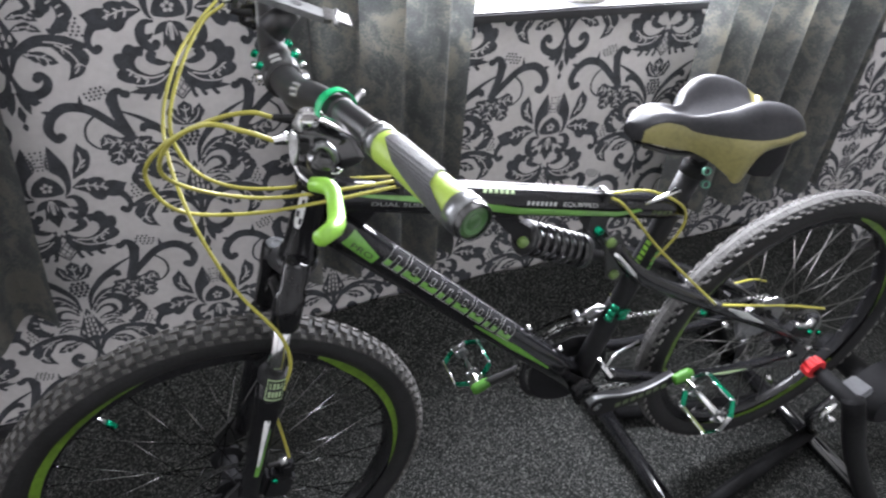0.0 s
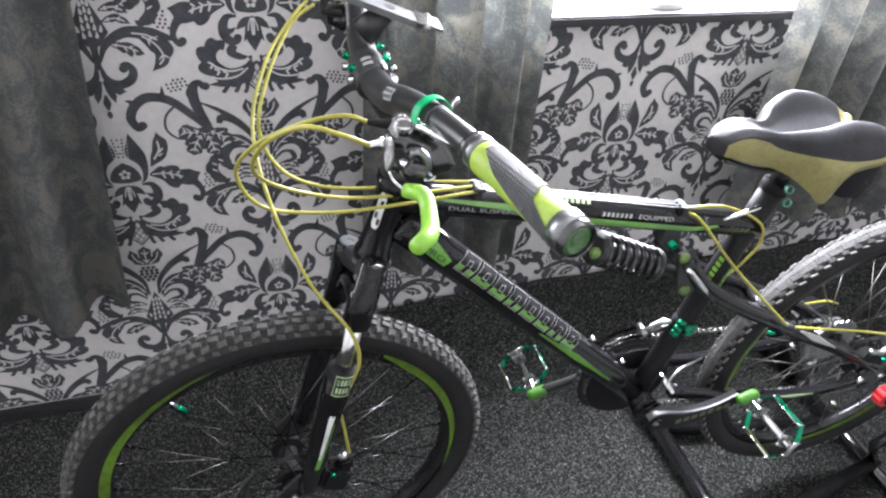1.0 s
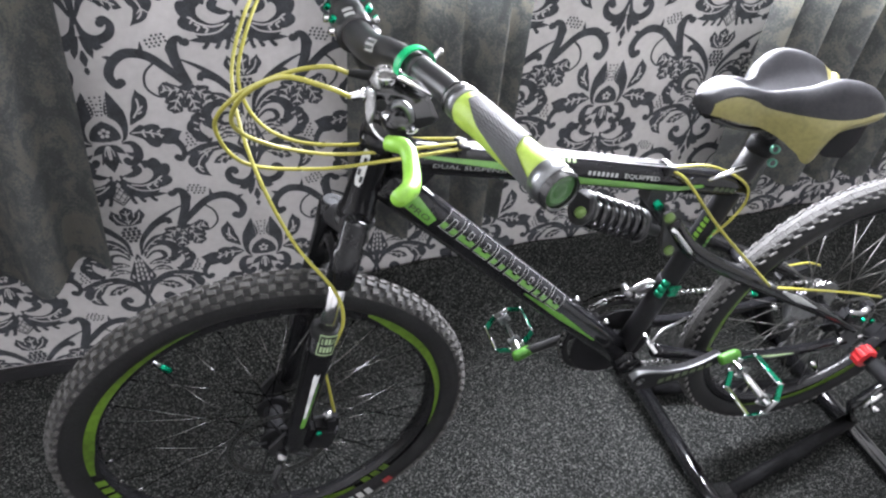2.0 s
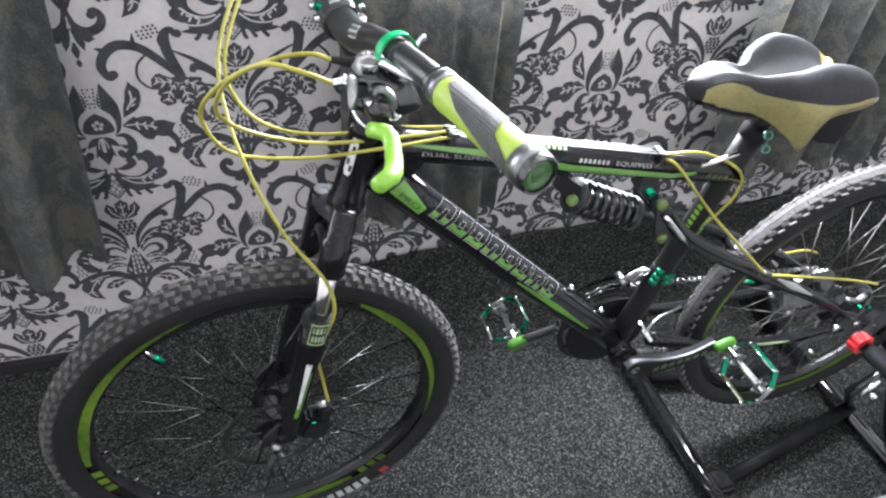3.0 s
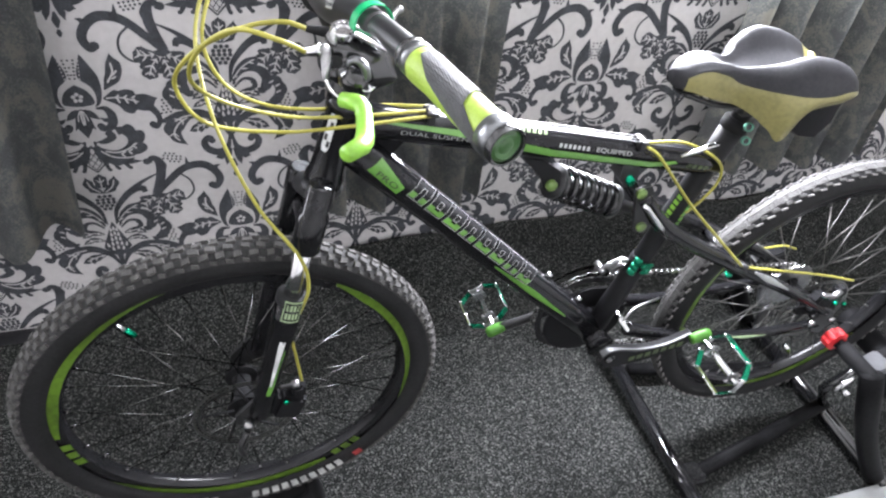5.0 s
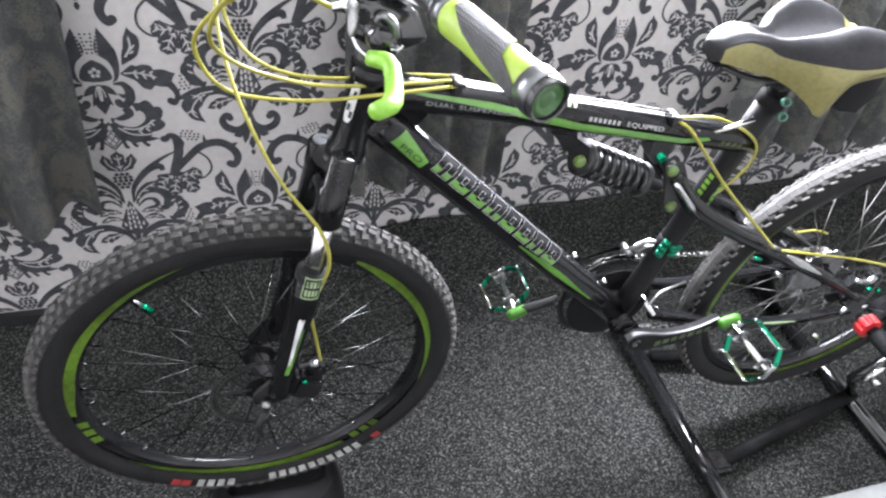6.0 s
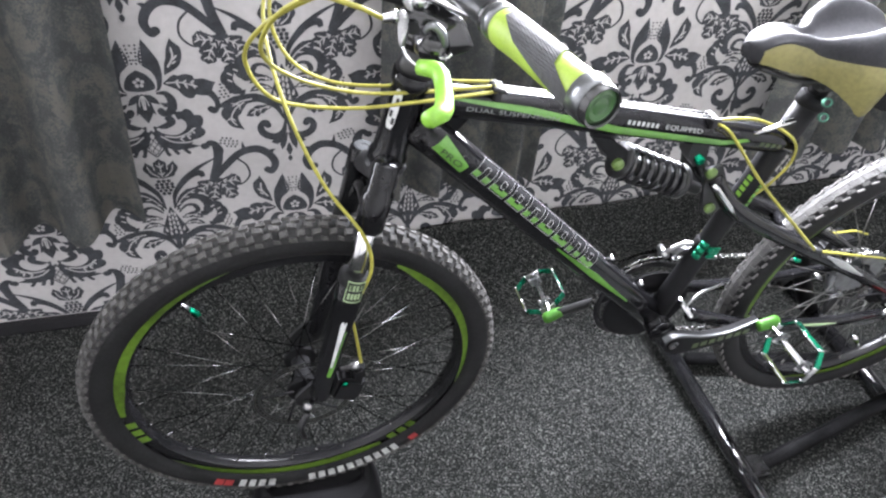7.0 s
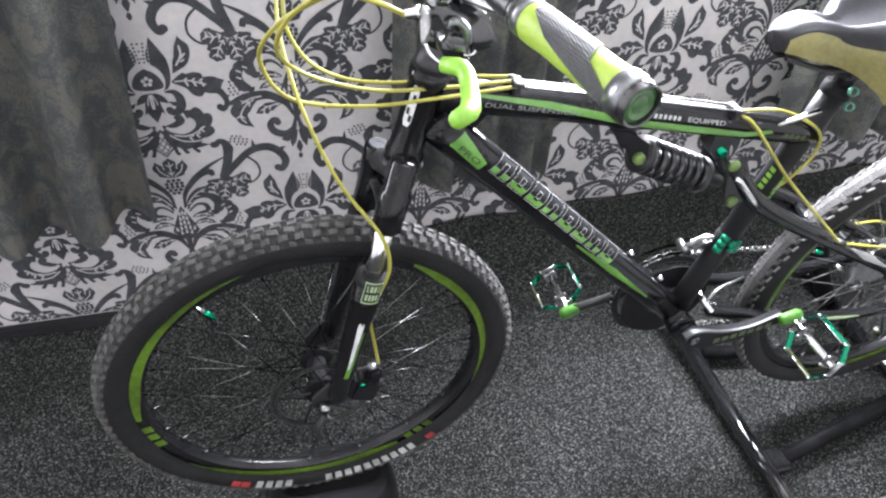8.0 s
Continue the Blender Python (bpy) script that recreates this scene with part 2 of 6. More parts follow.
def tube(bm, points, r, n=12, wide=1.0, up=(0, 0, 1), closed=False, cap=True):
    """A tube along the points; r: radius or one per point; wide: stretch across up."""
    p = [Vector(q) for q in points]
    rs = r if isinstance(r, (list, tuple)) else [r] * len(p)
    if len(rs) != len(p):
        rs = [rs[min(len(rs) - 1, int(i * (len(rs) - 1) / (len(p) - 1)))] + (rs[min(len(rs) - 1, int(i * (len(rs) - 1) / (len(p) - 1)) + 1)] - rs[min(len(rs) - 1, int(i * (len(rs) - 1) / (len(p) - 1)))]) * ((i * (len(rs) - 1) / (len(p) - 1)) % 1) for i in range(len(p))]
    rings = []
    u = Vector(up)
    for i, q in enumerate(p):
        if closed:
            d = p[(i + 1) % len(p)] - p[i - 1]
        else:
            d = p[min(i + 1, len(p) - 1)] - p[max(i - 1, 0)]
        d.normalize()
        side = d.cross(u)
        if side.length < 1e-4:
            side = d.cross(Vector((1, 0.01, 0)))
        side.normalize()
        u2 = side.cross(d)
        u = u2
        rings.append([bm.verts.new(q + rs[i] * (wide * math.cos(a) * side + math.sin(a) * u2)) for a in (2 * math.pi * k / n for k in range(n))])
    m = len(rings)
    for i in range(m if closed else m - 1):
        a, b = rings[i], rings[(i + 1) % m]
        for k in range(n):
            bm.faces.new((b[k], b[(k + 1) % n], a[(k + 1) % n], a[k]))
    if cap and not closed:
        bm.faces.new(rings[0])
        bm.faces.new(rings[-1][::-1])
    return bm


def tube_bm(points, r, n=12, **kw):
    return tube(bmesh.new(), points, r, n, **kw)


def rod(bm, a, b, r, n=12, r2=None):
    return tube(bm, [a, b], [r, r if r2 is None else r2], n)


def rod_bm(a, b, r, n=12, r2=None):
    return rod(bmesh.new(), a, b, r, n, r2)


def turned(bm, centre, axis, profile, n=32, start=0.0, sweep=2 * math.pi):
    """A body of revolution round axis; profile: (along, radius)."""
    ax = Vector(axis).normalized()
    s = ax.orthogonal().normalized() if abs(ax.y) < 0.99 else Vector((1, 0, 0))
    t = ax.cross(s)
    if abs(ax.y) > 0.99:
        t = Vector((0, 0, 1))
    full = sweep > 6.28
    cols = []
    for k in range(n if full else n + 1):
        a = start + sweep * k / n
        d = math.cos(a) * s + math.sin(a) * t
        cols.append([bm.verts.new(Vector(centre) + ax * h + d * q) for h, q in profile])
    for k in range(n):
        a, b = cols[k], cols[(k + 1) % len(cols)]
        for i in range(len(profile) - 1):
            bm.faces.new((a[i], b[i], b[i + 1], a[i + 1]))
    bmesh.ops.remove_doubles(bm, verts=bm.verts, dist=1e-6)
    bmesh.ops.recalc_face_normals(bm, faces=bm.faces)
    return bm


def turned_bm(*a, **k):
    return turned(bmesh.new(), *a, **k)


def box(bm, m, size, bevel=0.0):
    """A box of that size about the pose m, with rounded edges."""
    b = bmesh.new()
    bmesh.ops.create_cube(b, size=1.0)
    bmesh.ops.scale(b, vec=Vector(size), verts=b.verts)
    if bevel:
        bmesh.ops.bevel(b, geom=b.edges[:], offset=bevel, segments=2, affect="EDGES")
    me = bpy.data.meshes.new("tmp")
    b.to_mesh(me)
    b.free()
    me.transform(m)
    bm.from_mesh(me)
    bpy.data.meshes.remove(me)
    return bm


def box_bm(lo, hi, bevel=0.0):
    c = [(a + b) / 2 for a, b in zip(lo, hi)]
    return box(bmesh.new(), Matrix.Translation(c), [b - a for a, b in zip(lo, hi)], bevel)


def slab(bm, outline, y0, y1):
    """A plate with the outline (x, z) between two depths."""
    a = [bm.verts.new((x, y0, z)) for x, z in outline]
    b = [bm.verts.new((x, y1, z)) for x, z in outline]
    n = len(a)
    bm.faces.new(a)
    bm.faces.new(b[::-1])
    for i in range(n):
        bm.faces.new((a[i], b[i], b[(i + 1) % n], a[(i + 1) % n]))
    bmesh.ops.recalc_face_normals(bm, faces=bm.faces)
    return bm

# ---- room ----
X0, X1, Y0 = -2.2, 2.5, -2.0
ROOM_H = 2.4
SILL_Z = 0.905
OPENINGS = [(-1.85, -0.62), (0.2, 1.42)]


def room():
    floor = part("floor", box_bm((X0 - 0.1, Y0 - 0.1, -0.1), (X1 + 0.1, WALL_Y + 0.25, 0.0)), carpet_dark, smooth=False)
    tagged(floor, "dark charcoal speckled short-pile carpet floor", "floor", kind="structure")
    # window wall, with two openings through it
    bm = bmesh.new()
    ya, yb = WALL_Y, WALL_Y + 0.25
    xs = [X0]
    for a, b in OPENINGS:
        box_to(bm, (xs[-1], ya, 0), (a, yb, ROOM_H))
        box_to(bm, (a, ya, 0), (b, yb, SILL_Z))
        box_to(bm, (a, ya, 2.05), (b, yb, ROOM_H))
        xs.append(b)
    box_to(bm, (xs[-1], ya, 0), (X1, yb, ROOM_H))
    north = part("wall_north", bm, paper_white, smooth=False)
    tagged(north, "pale wallpapered wall with black flocked damask pattern", "wall", kind="structure")
    # unseen walls close the room and bounce the window light back
    for name, lo, hi in (("wall_south", (X0, Y0 - 0.1, 0), (X1, Y0, ROOM_H)), ("wall_west", (X0 - 0.1, Y0 - 0.1, 0), (X0, WALL_Y + 0.25, ROOM_H)), ("wall_east", (X1, Y0 - 0.1, 0), (X1 + 0.1, WALL_Y + 0.25, ROOM_H))):
        tagged(part(name, box_bm(lo, hi), room_paint, smooth=False), "unseen pale room wall that bounces window light", "wall", kind="structure")
    tagged(part("ceiling", box_bm((X0 - 0.1, Y0 - 0.1, ROOM_H), (X1 + 0.1, WALL_Y + 0.25, ROOM_H + 0.1)), ceiling_white, smooth=False), "unseen plain white ceiling that bounces window light", "ceiling", kind="structure")
    for i, (a, b) in enumerate(OPENINGS):
        win = thing("window_%d" % (i + 1), ((a + b) / 2, ya + 0.15, SILL_Z), "white framed window above the wallpapered wall, bright daylight outside", "window", kind="structure")
        bm = bmesh.new()
        y1, y2 = ya + 0.15, ya + 0.21
        for lo, hi in (((a, y1, SILL_Z), (b, y2, SILL_Z + 0.06)), ((a, y1, 1.99), (b, y2, 2.05)), ((a, y1, SILL_Z + 0.06), (a + 0.06, y2, 1.99)), ((b - 0.06, y1, SILL_Z + 0.06), (b, y2, 1.99))):
            box(bm, Matrix.Translation([(p + q) / 2 for p, q in zip(lo, hi)]), [q - p for p, q in zip(lo, hi)], 0.006)
        part("window_frame", bm, upvc, win, smooth=False)
        pane = part("pane", box_bm((a + 0.055, ya + 0.178, SILL_Z + 0.055), (b - 0.055, ya + 0.184, 1.995)), glass, win, smooth=False)
        pane.visible_shadow = False
        part("window_sill", box_bm((a - 0.03, ya - 0.022, SILL_Z - 0.018), (b + 0.03, ya + 0.15, SILL_Z + 0.004), 0.004), skirting_black, win, "dark narrow sill")
    tagged(part("baseboard", box_bm((X0, WALL_Y - 0.016, 0.0), (X1, WALL_Y, 0.036), 0.004), skirting_black), "low black painted skirting strip", "baseboard", kind="structure")
    return north


def box_to(bm, lo, hi):
    return box(bm, Matrix.Translation([(p + q) / 2 for p, q in zip(lo, hi)]), [q - p for p, q in zip(lo, hi)])


wall_north = room()


def carpet_flap():
    """The carpet's spare edge, turned up against the wall."""
    bm = bmesh.new()
    nx, nz = 90, 12
    x0, x1 = -0.54, 1.9
    grid = []
    for i in range(nx + 1):
        x = x0 + (x1 - x0) * i / nx
        top = (0.172 + 0.042 * min(1, max(0, (x - 0.0) / 0.55)) + 0.005 * math.sin(x * 9) + 0.004 * math.sin(x * 23 + 1)) * min(1.0, max(0.0, (x - x0) / 0.42) ** 0.8 + 0.02)
        row = []
        for k in range(nz + 1):
            s = k / nz
            z = 0.002 + top * s ** 1.3
            y = WALL_Y - 0.02 - 0.10 * (1 - s) ** 2 - 0.006 * math.sin(x * 13 + s * 3) * (1 - s)
            row.append((x, y, z))
        grid.append(row)
    f = [[bm.verts.new(q) for q in row] for row in grid]
    g = [[bm.verts.new((q[0], q[1] + 0.009, q[2] + 0.001)) for q in row] for row in grid]
    for i in range(nx):
        for k in range(nz):
            bm.faces.new((f[i][k], f[i + 1][k], f[i + 1][k + 1], f[i][k + 1]))
            bm.faces.new((g[i][k + 1], g[i + 1][k + 1], g[i + 1][k], g[i][k]))
        bm.faces.new((f[i][nz], f[i + 1][nz], g[i + 1][nz], g[i][nz]))
    for k in range(nz):
        bm.faces.new((f[0][k], f[0][k + 1], g[0][k + 1], g[0][k]))
    ob = part("carpet_edge", bm, carpet_dark)
    return tagged(ob, "spare edge of charcoal carpet turned up against the wall", "carpet", kind="structure")


carpet_flap()


def curtain(x0, x1, z0, z1, folds, depth, lean, seed, hem, label):
    rnd = random.Random(seed)
    bm = bmesh.new()
    nx, nz = folds * 14, 40
    ph = [rnd.uniform(-0.5, 0.5) for _ in range(folds * 2 + 4)]
    cols = []
    for i in range(nx + 1):
        u = i / nx
        a = u * folds * 2 * math.pi
        col = []
        for k in range(nz + 1):
            s = k / nz
            z = z1 + (z0 + hem * max(0.0, (u - 0.72) / 0.28) + 0.022 * abs(math.sin(a * 0.5 + ph[0])) - z1) * (1 - s)
            w = 1.0 + 0.04 * (1 - s)
            x = (x0 + x1) / 2 + (u - 0.5) * (x1 - x0) * w + lean * (s - 0.3) + 0.012 * math.sin(a + 1.2 * ph[int(u * folds)])
            y = WALL_Y - 0.055 - depth * (0.5 + 0.5 * math.sin(a + ph[int(u * folds)] + 0.5 * math.sin(3 * s + seed))) * (0.75 + 0.25 * (1 - s))
            col.append(bm.verts.new((x, y, z)))
        cols.append(col)
    for i in range(nx):
        for k in range(nz):
            bm.faces.new((cols[i][k], cols[i + 1][k], cols[i + 1][k + 1], cols[i][k + 1]))
    bmesh.ops.solidify(bm, geom=bm.faces[:], thickness=0.002)
    ob = part("curtain", bm, curtain_cloth)
    return tagged(ob, label, "curtain", "curtains at the windows")


curtain(-0.96, -0.380, 0.335, 2.15, 4, 0.085, 0.10, 3, 0.03, "dark grey curtain with faint leaf pattern, hanging beside the wall")
curtain(0.085, 0.425, 0.36, 2.15, 4, 0.07, 0.0, 5, 0.0, "dark grey curtain with faint leaf pattern, hanging at the window's edge")
curtain(0.99, 1.53, 0.385, 2.15, 5, 0.07, 0.0, 8, 0.0, "dark grey curtain with faint leaf pattern, catching window light")
tagged(part("curtain_rail", rod_bm((X0 + 0.1, WALL_Y - 0.08, 2.17), (X1 - 0.1, WALL_Y - 0.08, 2.17), 0.012), satin_black), "slim black curtain rail", "curtain rail")

# ---- flocked damask on the wallpaper ----
PITCH, REPEAT = 0.265, 0.646


def motif_shapes():
    """The damask figure in centimetres about its flower: dark and pale outlines, the half for u > 0."""
    dark, pale = [], []

    def spread(values, f):
        f *= len(values) - 1
        k = min(int(f), len(values) - 2)
        return values[k] + (values[k + 1] - values[k]) * (f - k)

    def frond(points, wl, wr, ll=0, lr=0, depth=0.34, steps=10, vein=0.0, twigs=(0, 0)):
        """A leaf or stroke along points, with its own width and number of lobes on each side, and pale veins."""
        p = curve([(u, v, 0) for u, v in points], steps)
        n = len(p) - 1
        left, right, mid = [], [], []
        for i, q in enumerate(p):
            f = i / n
            d = (p[min(i + 1, n)] - p[max(i - 1, 0)]).normalized()
            s = Vector((-d.y, d.x, 0))
            sides = []
            for w, lobes in ((wl, ll), (wr, lr)):
                e, lean = spread(w, f), 0.0
                if lobes:
                    ph = (f * lobes) % 1.0
                    e *= 1 - depth + depth * 1.35 * math.sin(math.pi * min(1.0, ph * 0.8 + 0.12)) ** 0.8
                    lean = 0.30 * e * math.sin(math.pi * ph)
                sides.append((e, lean))
            left.append(q + s * sides[0][0] + d * sides[0][1])
            right.append(q - s * sides[1][0] + d * sides[1][1])
            mid.append((q, d, s, sides[0][0], sides[1][0]))
        dark.append((left, right))
        if vein:
            streak([q for q, _, _, _, _ in mid[n // 12: n - n // 7]], vein)
        for side, count in ((1, twigs[0]), (-1, twigs[1])):
            for k in range(count):
                q, d, s, a, b = mid[int(n * (k + 0.55) / (count + 0.6))]
                w = a if side > 0 else b
                streak([q, q + d * 0.22 * w + s * side * 0.30 * w, q + d * 0.55 * w + s * side * 0.66 * w], 0.30)

    def line(points, widths, steps=8):
        half = [w * 0.46 for w in widths]
        frond(points, half, half, steps=steps)

    def leaf(base, tip, wide, bend=0.0, lobes=3, vein=0.22):
        b, t = Vector((*base, 0)), Vector((*tip, 0))
        d = t - b
        s = Vector((-d.y, d.x, 0)).normalized()
        m = b + d * 0.5 + s * bend
        w = [wide * k for k in (0.10, 0.42, 0.55, 0.44, 0.04)]
        frond([tuple(b.xy), tuple(m.xy), tuple(t.xy)], w, w, lobes, lobes, 0.36, lobes * 6, vein, (lobes, lobes))

    def streak(pts, w):
        n = len(pts) - 1
        left, right = [], []
        for i, q in enumerate(pts):
            d = (pts[min(i + 1, n)] - pts[max(i - 1, 0)]).normalized()
            s = Vector((-d.y, d.x, 0)) * w / 2 * (0.3 if i == n else 1)
            left.append(q + s)
            right.append(q - s)
        pale.append((left, right))

    def pale_line(points, w):
        streak(curve([(u, v, 0) for u, v in points], 6), w)

    def dot(u, v, r, to=None):
        left, right = [], []
        for i in range(6):
            a = math.pi * i / 5
            left.append(Vector((u - r * math.cos(a), v + r * math.sin(a), 0)))
            right.append(Vector((u - r * math.cos(a), v - r * math.sin(a), 0)))
        (dark if to is None else to).append((left, right))

    def dots(u, v, nu, nv, step, r=0.25, lean=0.12):
        for i in range(nu):
            for j in range(nv):
                if (i in (0, nu - 1)) and (j in (0, nv - 1)) and nu > 3:
                    continue
                dot(u + (i - (nu - 1) / 2) * step + lean * j + (0.35 * step if j % 2 else 0), v + (j - (nv - 1) / 2) * step * 0.85 + 0.12 * i, r)

    def between(a, b, steps=6):
        pa, pb = curve([(u, v, 0) for u, v in a], steps), curve([(u, v, 0) for u, v in b], steps)
        dark.append((pa, pb))

    # flower: two tall petals, a wide drop with a pale star, beads between
    between([(2.5, -2.0), (3.0, -1.15), (3.17, 0.6), (2.64, 2.2), (1.44, 3.4), (0.9, 4.2), (0.98, 5.6), (1.5, 7.1), (2.07, 8.8)], [(2.7, -1.95), (3.4, -1.6), (4.03, -0.45), (4.44, 1.85), (4.3, 4.2), (3.85, 5.4), (3.27, 6.6), (2.65, 7.8), (2.07, 8.8)])
    between([(0, 2.75), (0, 1.6), (0, 0.4), (0, -1.0), (0, -1.8)], [(0, 2.75), (1.65, 1.65), (2.62, 0.0), (2.55, -1.35), (0.5, -1.85)])
    for k in range(5):
        a = math.radians(90 + 72 * k)
        if math.cos(a) > -0.01:
            dot(0.70 * math.cos(a), 0.1 + 0.70 * math.sin(a), 0.38, pale)
    for j in range(6):
        dot(0.42 + 0.09 * j, 4.0 + 0.72 * j, 0.22)
        if j % 2:
            dot(0.0, 4.0 + 0.72 * j, 0.22)
        pale_line([(1.15 + 0.08 * j, 3.9 + 0.7 * j), (1.35 + 0.08 * j, 4.05 + 0.7 * j)], 0.26)
    # three-lobed leaf below it, and a curl each side
    between([(0, -2.3), (0, -3.4), (0, -5.0), (0, -6.4), (0, -8.8)], [(0.15, -2.3), (0.9, -3.0), (1.5, -5.2), (1.25, -6.6), (0, -8.8)])
    frond([(0.4, -2.7), (1.7, -3.5), (2.9, -4.7)], [0.4, 0.65, 0.5, 0.05], [0.4, 0.9, 0.7, 0.05])
    frond([(0.5, -4.9), (1.2, -5.8), (1.75, -6.9)], [0.4, 0.5, 0.3, 0.05], [0.4, 0.5, 0.3, 0.05])
    pale_line([(0.12, -2.6), (0.2, -4.2), (0.1, -5.8)], 0.3)
    pale_line([(0.3, -2.8), (0.75, -4.0), (0.85, -5.0)], 0.2)
    line([(2.6, -2.3), (4.2, -2.4), (5.05, -3.8), (5.0, -5.5), (4.1, -6.7), (3.0, -6.7), (2.5, -6.0)], [0.4, 1.2, 1.8, 1.9, 1.7, 1.4, 1.1])
    dot(2.8, -6.2, 0.75)
    frond([(4.6, -4.9), (3.8, -4.9), (3.0, -4.3)], [0.5, 0.5, 0.05], [0.5, 0.5, 0.05])
    # small upright leaf, long side leaf with its hooked tail
    frond([(4.9, 1.5), (6.6, 4.7), (7.0, 8.7)], [0.15, 0.8, 1.1, 0.7, 0.05], [0.15, 1.2, 2.0, 1.4, 0.05], 2, 2, 0.34, 14, 0.0)
    pale_line([(5.7, 3.0), (6.9, 5.0), (6.9, 7.0)], 0.36)
    pale_line([(6.8, 4.4), (7.7, 5.4)], 0.34)
    pale_line([(6.6, 3.7), (7.4, 4.2)], 0.3)
    frond([(4.3, -0.3), (7.0, -0.3), (10.0, -0.9), (13.7, -0.6)], [0.2, 1.5, 1.9, 1.6, 1.0, 0.05], [0.2, 1.2, 2.6, 2.7, 2.2, 0.2], 3, 3, 0.42, 14, 0.0)
    pale_line([(4.8, -0.2), (7.2, -0.2), (8.8, -0.7), (10.4, -1.3)], 0.28)
    for u in (6.4, 7.8, 9.2):
        pale_line([(u, -0.2 - 0.1 * (u - 6.4)), (u + 0.75, 0.35 - 0.1 * (u - 6.4))], 0.32)
        pale_line([(u + 0.3, -0.3 - 0.1 * (u - 6.4)), (u + 0.7, -1.4 - 0.1 * (u - 6.4))], 0.36)
    line([(10.8, -1.6), (12.7, -3.2), (13.5, -5.3), (12.8, -6.9), (11.9, -6.6)], [2.2, 1.5, 1.1, 1.1, 1.2])
    dot(12.1, -6.4, 0.72)
    dots(14.9, -2.6, 3, 5, 0.85)
    # acanthus wings over the lattice
    frond([(0.8, -9.5), (2.3, -11.8), (5.0, -12.4), (7.3, -10.9), (7.6, -8.9), (6.4, -7.6), (5.3, -7.9)], [0.2, 0.5, 0.7, 0.8, 0.8, 0.7, 0.5], [0.3, 1.0, 2.0, 2.5, 2.2, 1.4, 0.5], 0, 7, 0.46, 14, 0.0)
    frond([(0.7, -10.6), (1.9, -13.2), (4.6, -14.4), (8.8, -14.8)], [0.2, 0.9, 1.3, 0.9, 0.05], [0.3, 1.1, 1.2, 0.8, 0.05], 0, 4, 0.45, 14, 0.0)
    pale_line([(1.3, -10.0), (2.6, -11.0), (4.5, -10.7), (5.9, -9.2)], 0.62)
    pale_line([(1.6, -11.8), (3.6, -13.3), (6.0, -13.7), (8.2, -13.4)], 0.30)
    pale_line([(2.4, -11.9), (4.6, -12.3), (6.8, -11.6), (8.2, -10.4)], 0.34)
    for u, v in ((5.2, -12.7), (6.6, -12.2), (7.6, -10.9)):
        pale_line([(u, v), (u + 0.6, v - 0.8)], 0.34)
        pale_line([(u, v), (u + 0.9, v + 0.5)], 0.30)
    line([(1.1, -9.9), (2.9, -9.6), (4.3, -8.8), (4.1, -7.9), (3.2, -8.2)], [0.4, 1.4, 1.5, 1.2, 1.0])
    for a, b in (((1.7, -13.4), (2.3, -16.4)), ((3.4, -14.5), (4.0, -16.2)), ((5.4, -14.8), (6.2, -16.2))):
        frond([a, ((a[0] + b[0]) / 2, (a[1] + b[1]) / 2), b], [0.5, 0.35, 0.3], [0.5, 0.4, 0.4], 0, 1, 0.3, 4)
        dot(b[0] + 0.1, b[1], 0.42)
    for k in range(4):
        line([(-1.9 + 0.62 * k, -14.0 - 0.75 * k), (0.05 + 0.62 * k, -10.8 - 0.95 * k)], [0.2, 0.2], 2)
        line([(1.9 - 0.62 * k, -14.0 - 0.75 * k), (-0.05 - 0.62 * k, -10.8 - 0.95 * k)], [0.2, 0.2], 2)
    line([(0, -10.5), (2.0, -14.0), (0, -16.8)], [0.35, 0.4, 0.35], 3)
    # tulip and berries
    leaf((0, -22.2), (0.0, -17.2), 2.4, 0, 2)
    frond([(0.2, -22.0), (2.0, -20.4), (2.7, -17.9)], [0.3, 0.9, 0.9, 0.05], [0.3, 1.0, 1.0, 0.05], 2, 2, 0.4, 12, 0.24)
    for j, n in enumerate((3, 4, 4, 3, 2)):
        for i in range(n):
            dot((i - (n - 1) / 2) * 1.0, -22.9 - 0.82 * j, 0.44)
    # plume: sweeping stems, side hook, tiers of curled fronds
    line([(0.9, -30.4), (1.7, -26.4), (4.4, -22.8), (7.6, -20.0), (11.2, -18.0)], [0.4, 1.1, 1.6, 0.9, 0.3])
    frond([(3.0, -24.6), (5.6, -21.9), (7.6, -21.4), (8.0, -22.6)], [0.3, 0.6, 0.6, 0.5], [0.3, 0.8, 0.9, 0.5])
    frond([(1.2, -30.0), (3.6, -27.0), (7.2, -24.9)], [0.2, 0.8, 1.0, 0.05], [0.2, 1.0, 1.5, 1.2, 0.05], 0, 3, 0.45, 14, 0.22, (0, 3))
    frond([(1.4, -30.8), (3.4, -28.2), (6.0, -28.0), (7.7, -30.0), (7.2, -32.0), (6.0, -32.3)], [0.2, 0.9, 1.3, 1.3, 0.9, 0.5], [0.2, 0.5, 0.7, 0.8, 0.7, 0.5], 5, 0, 0.3, 12, 0.0)
    pale_line([(2.0, -30.2), (3.8, -28.5), (5.8, -28.5), (6.9, -30.0)], 0.34)
    line([(1.6, -31.4), (3.4, -29.9), (5.0, -30.0), (5.6, -31.2), (4.9, -31.9)], [0.4, 1.0, 1.2, 1.1, 0.9])
    pale_line([(2.2, -31.2), (3.6, -30.1), (4.8, -30.3)], 0.26)
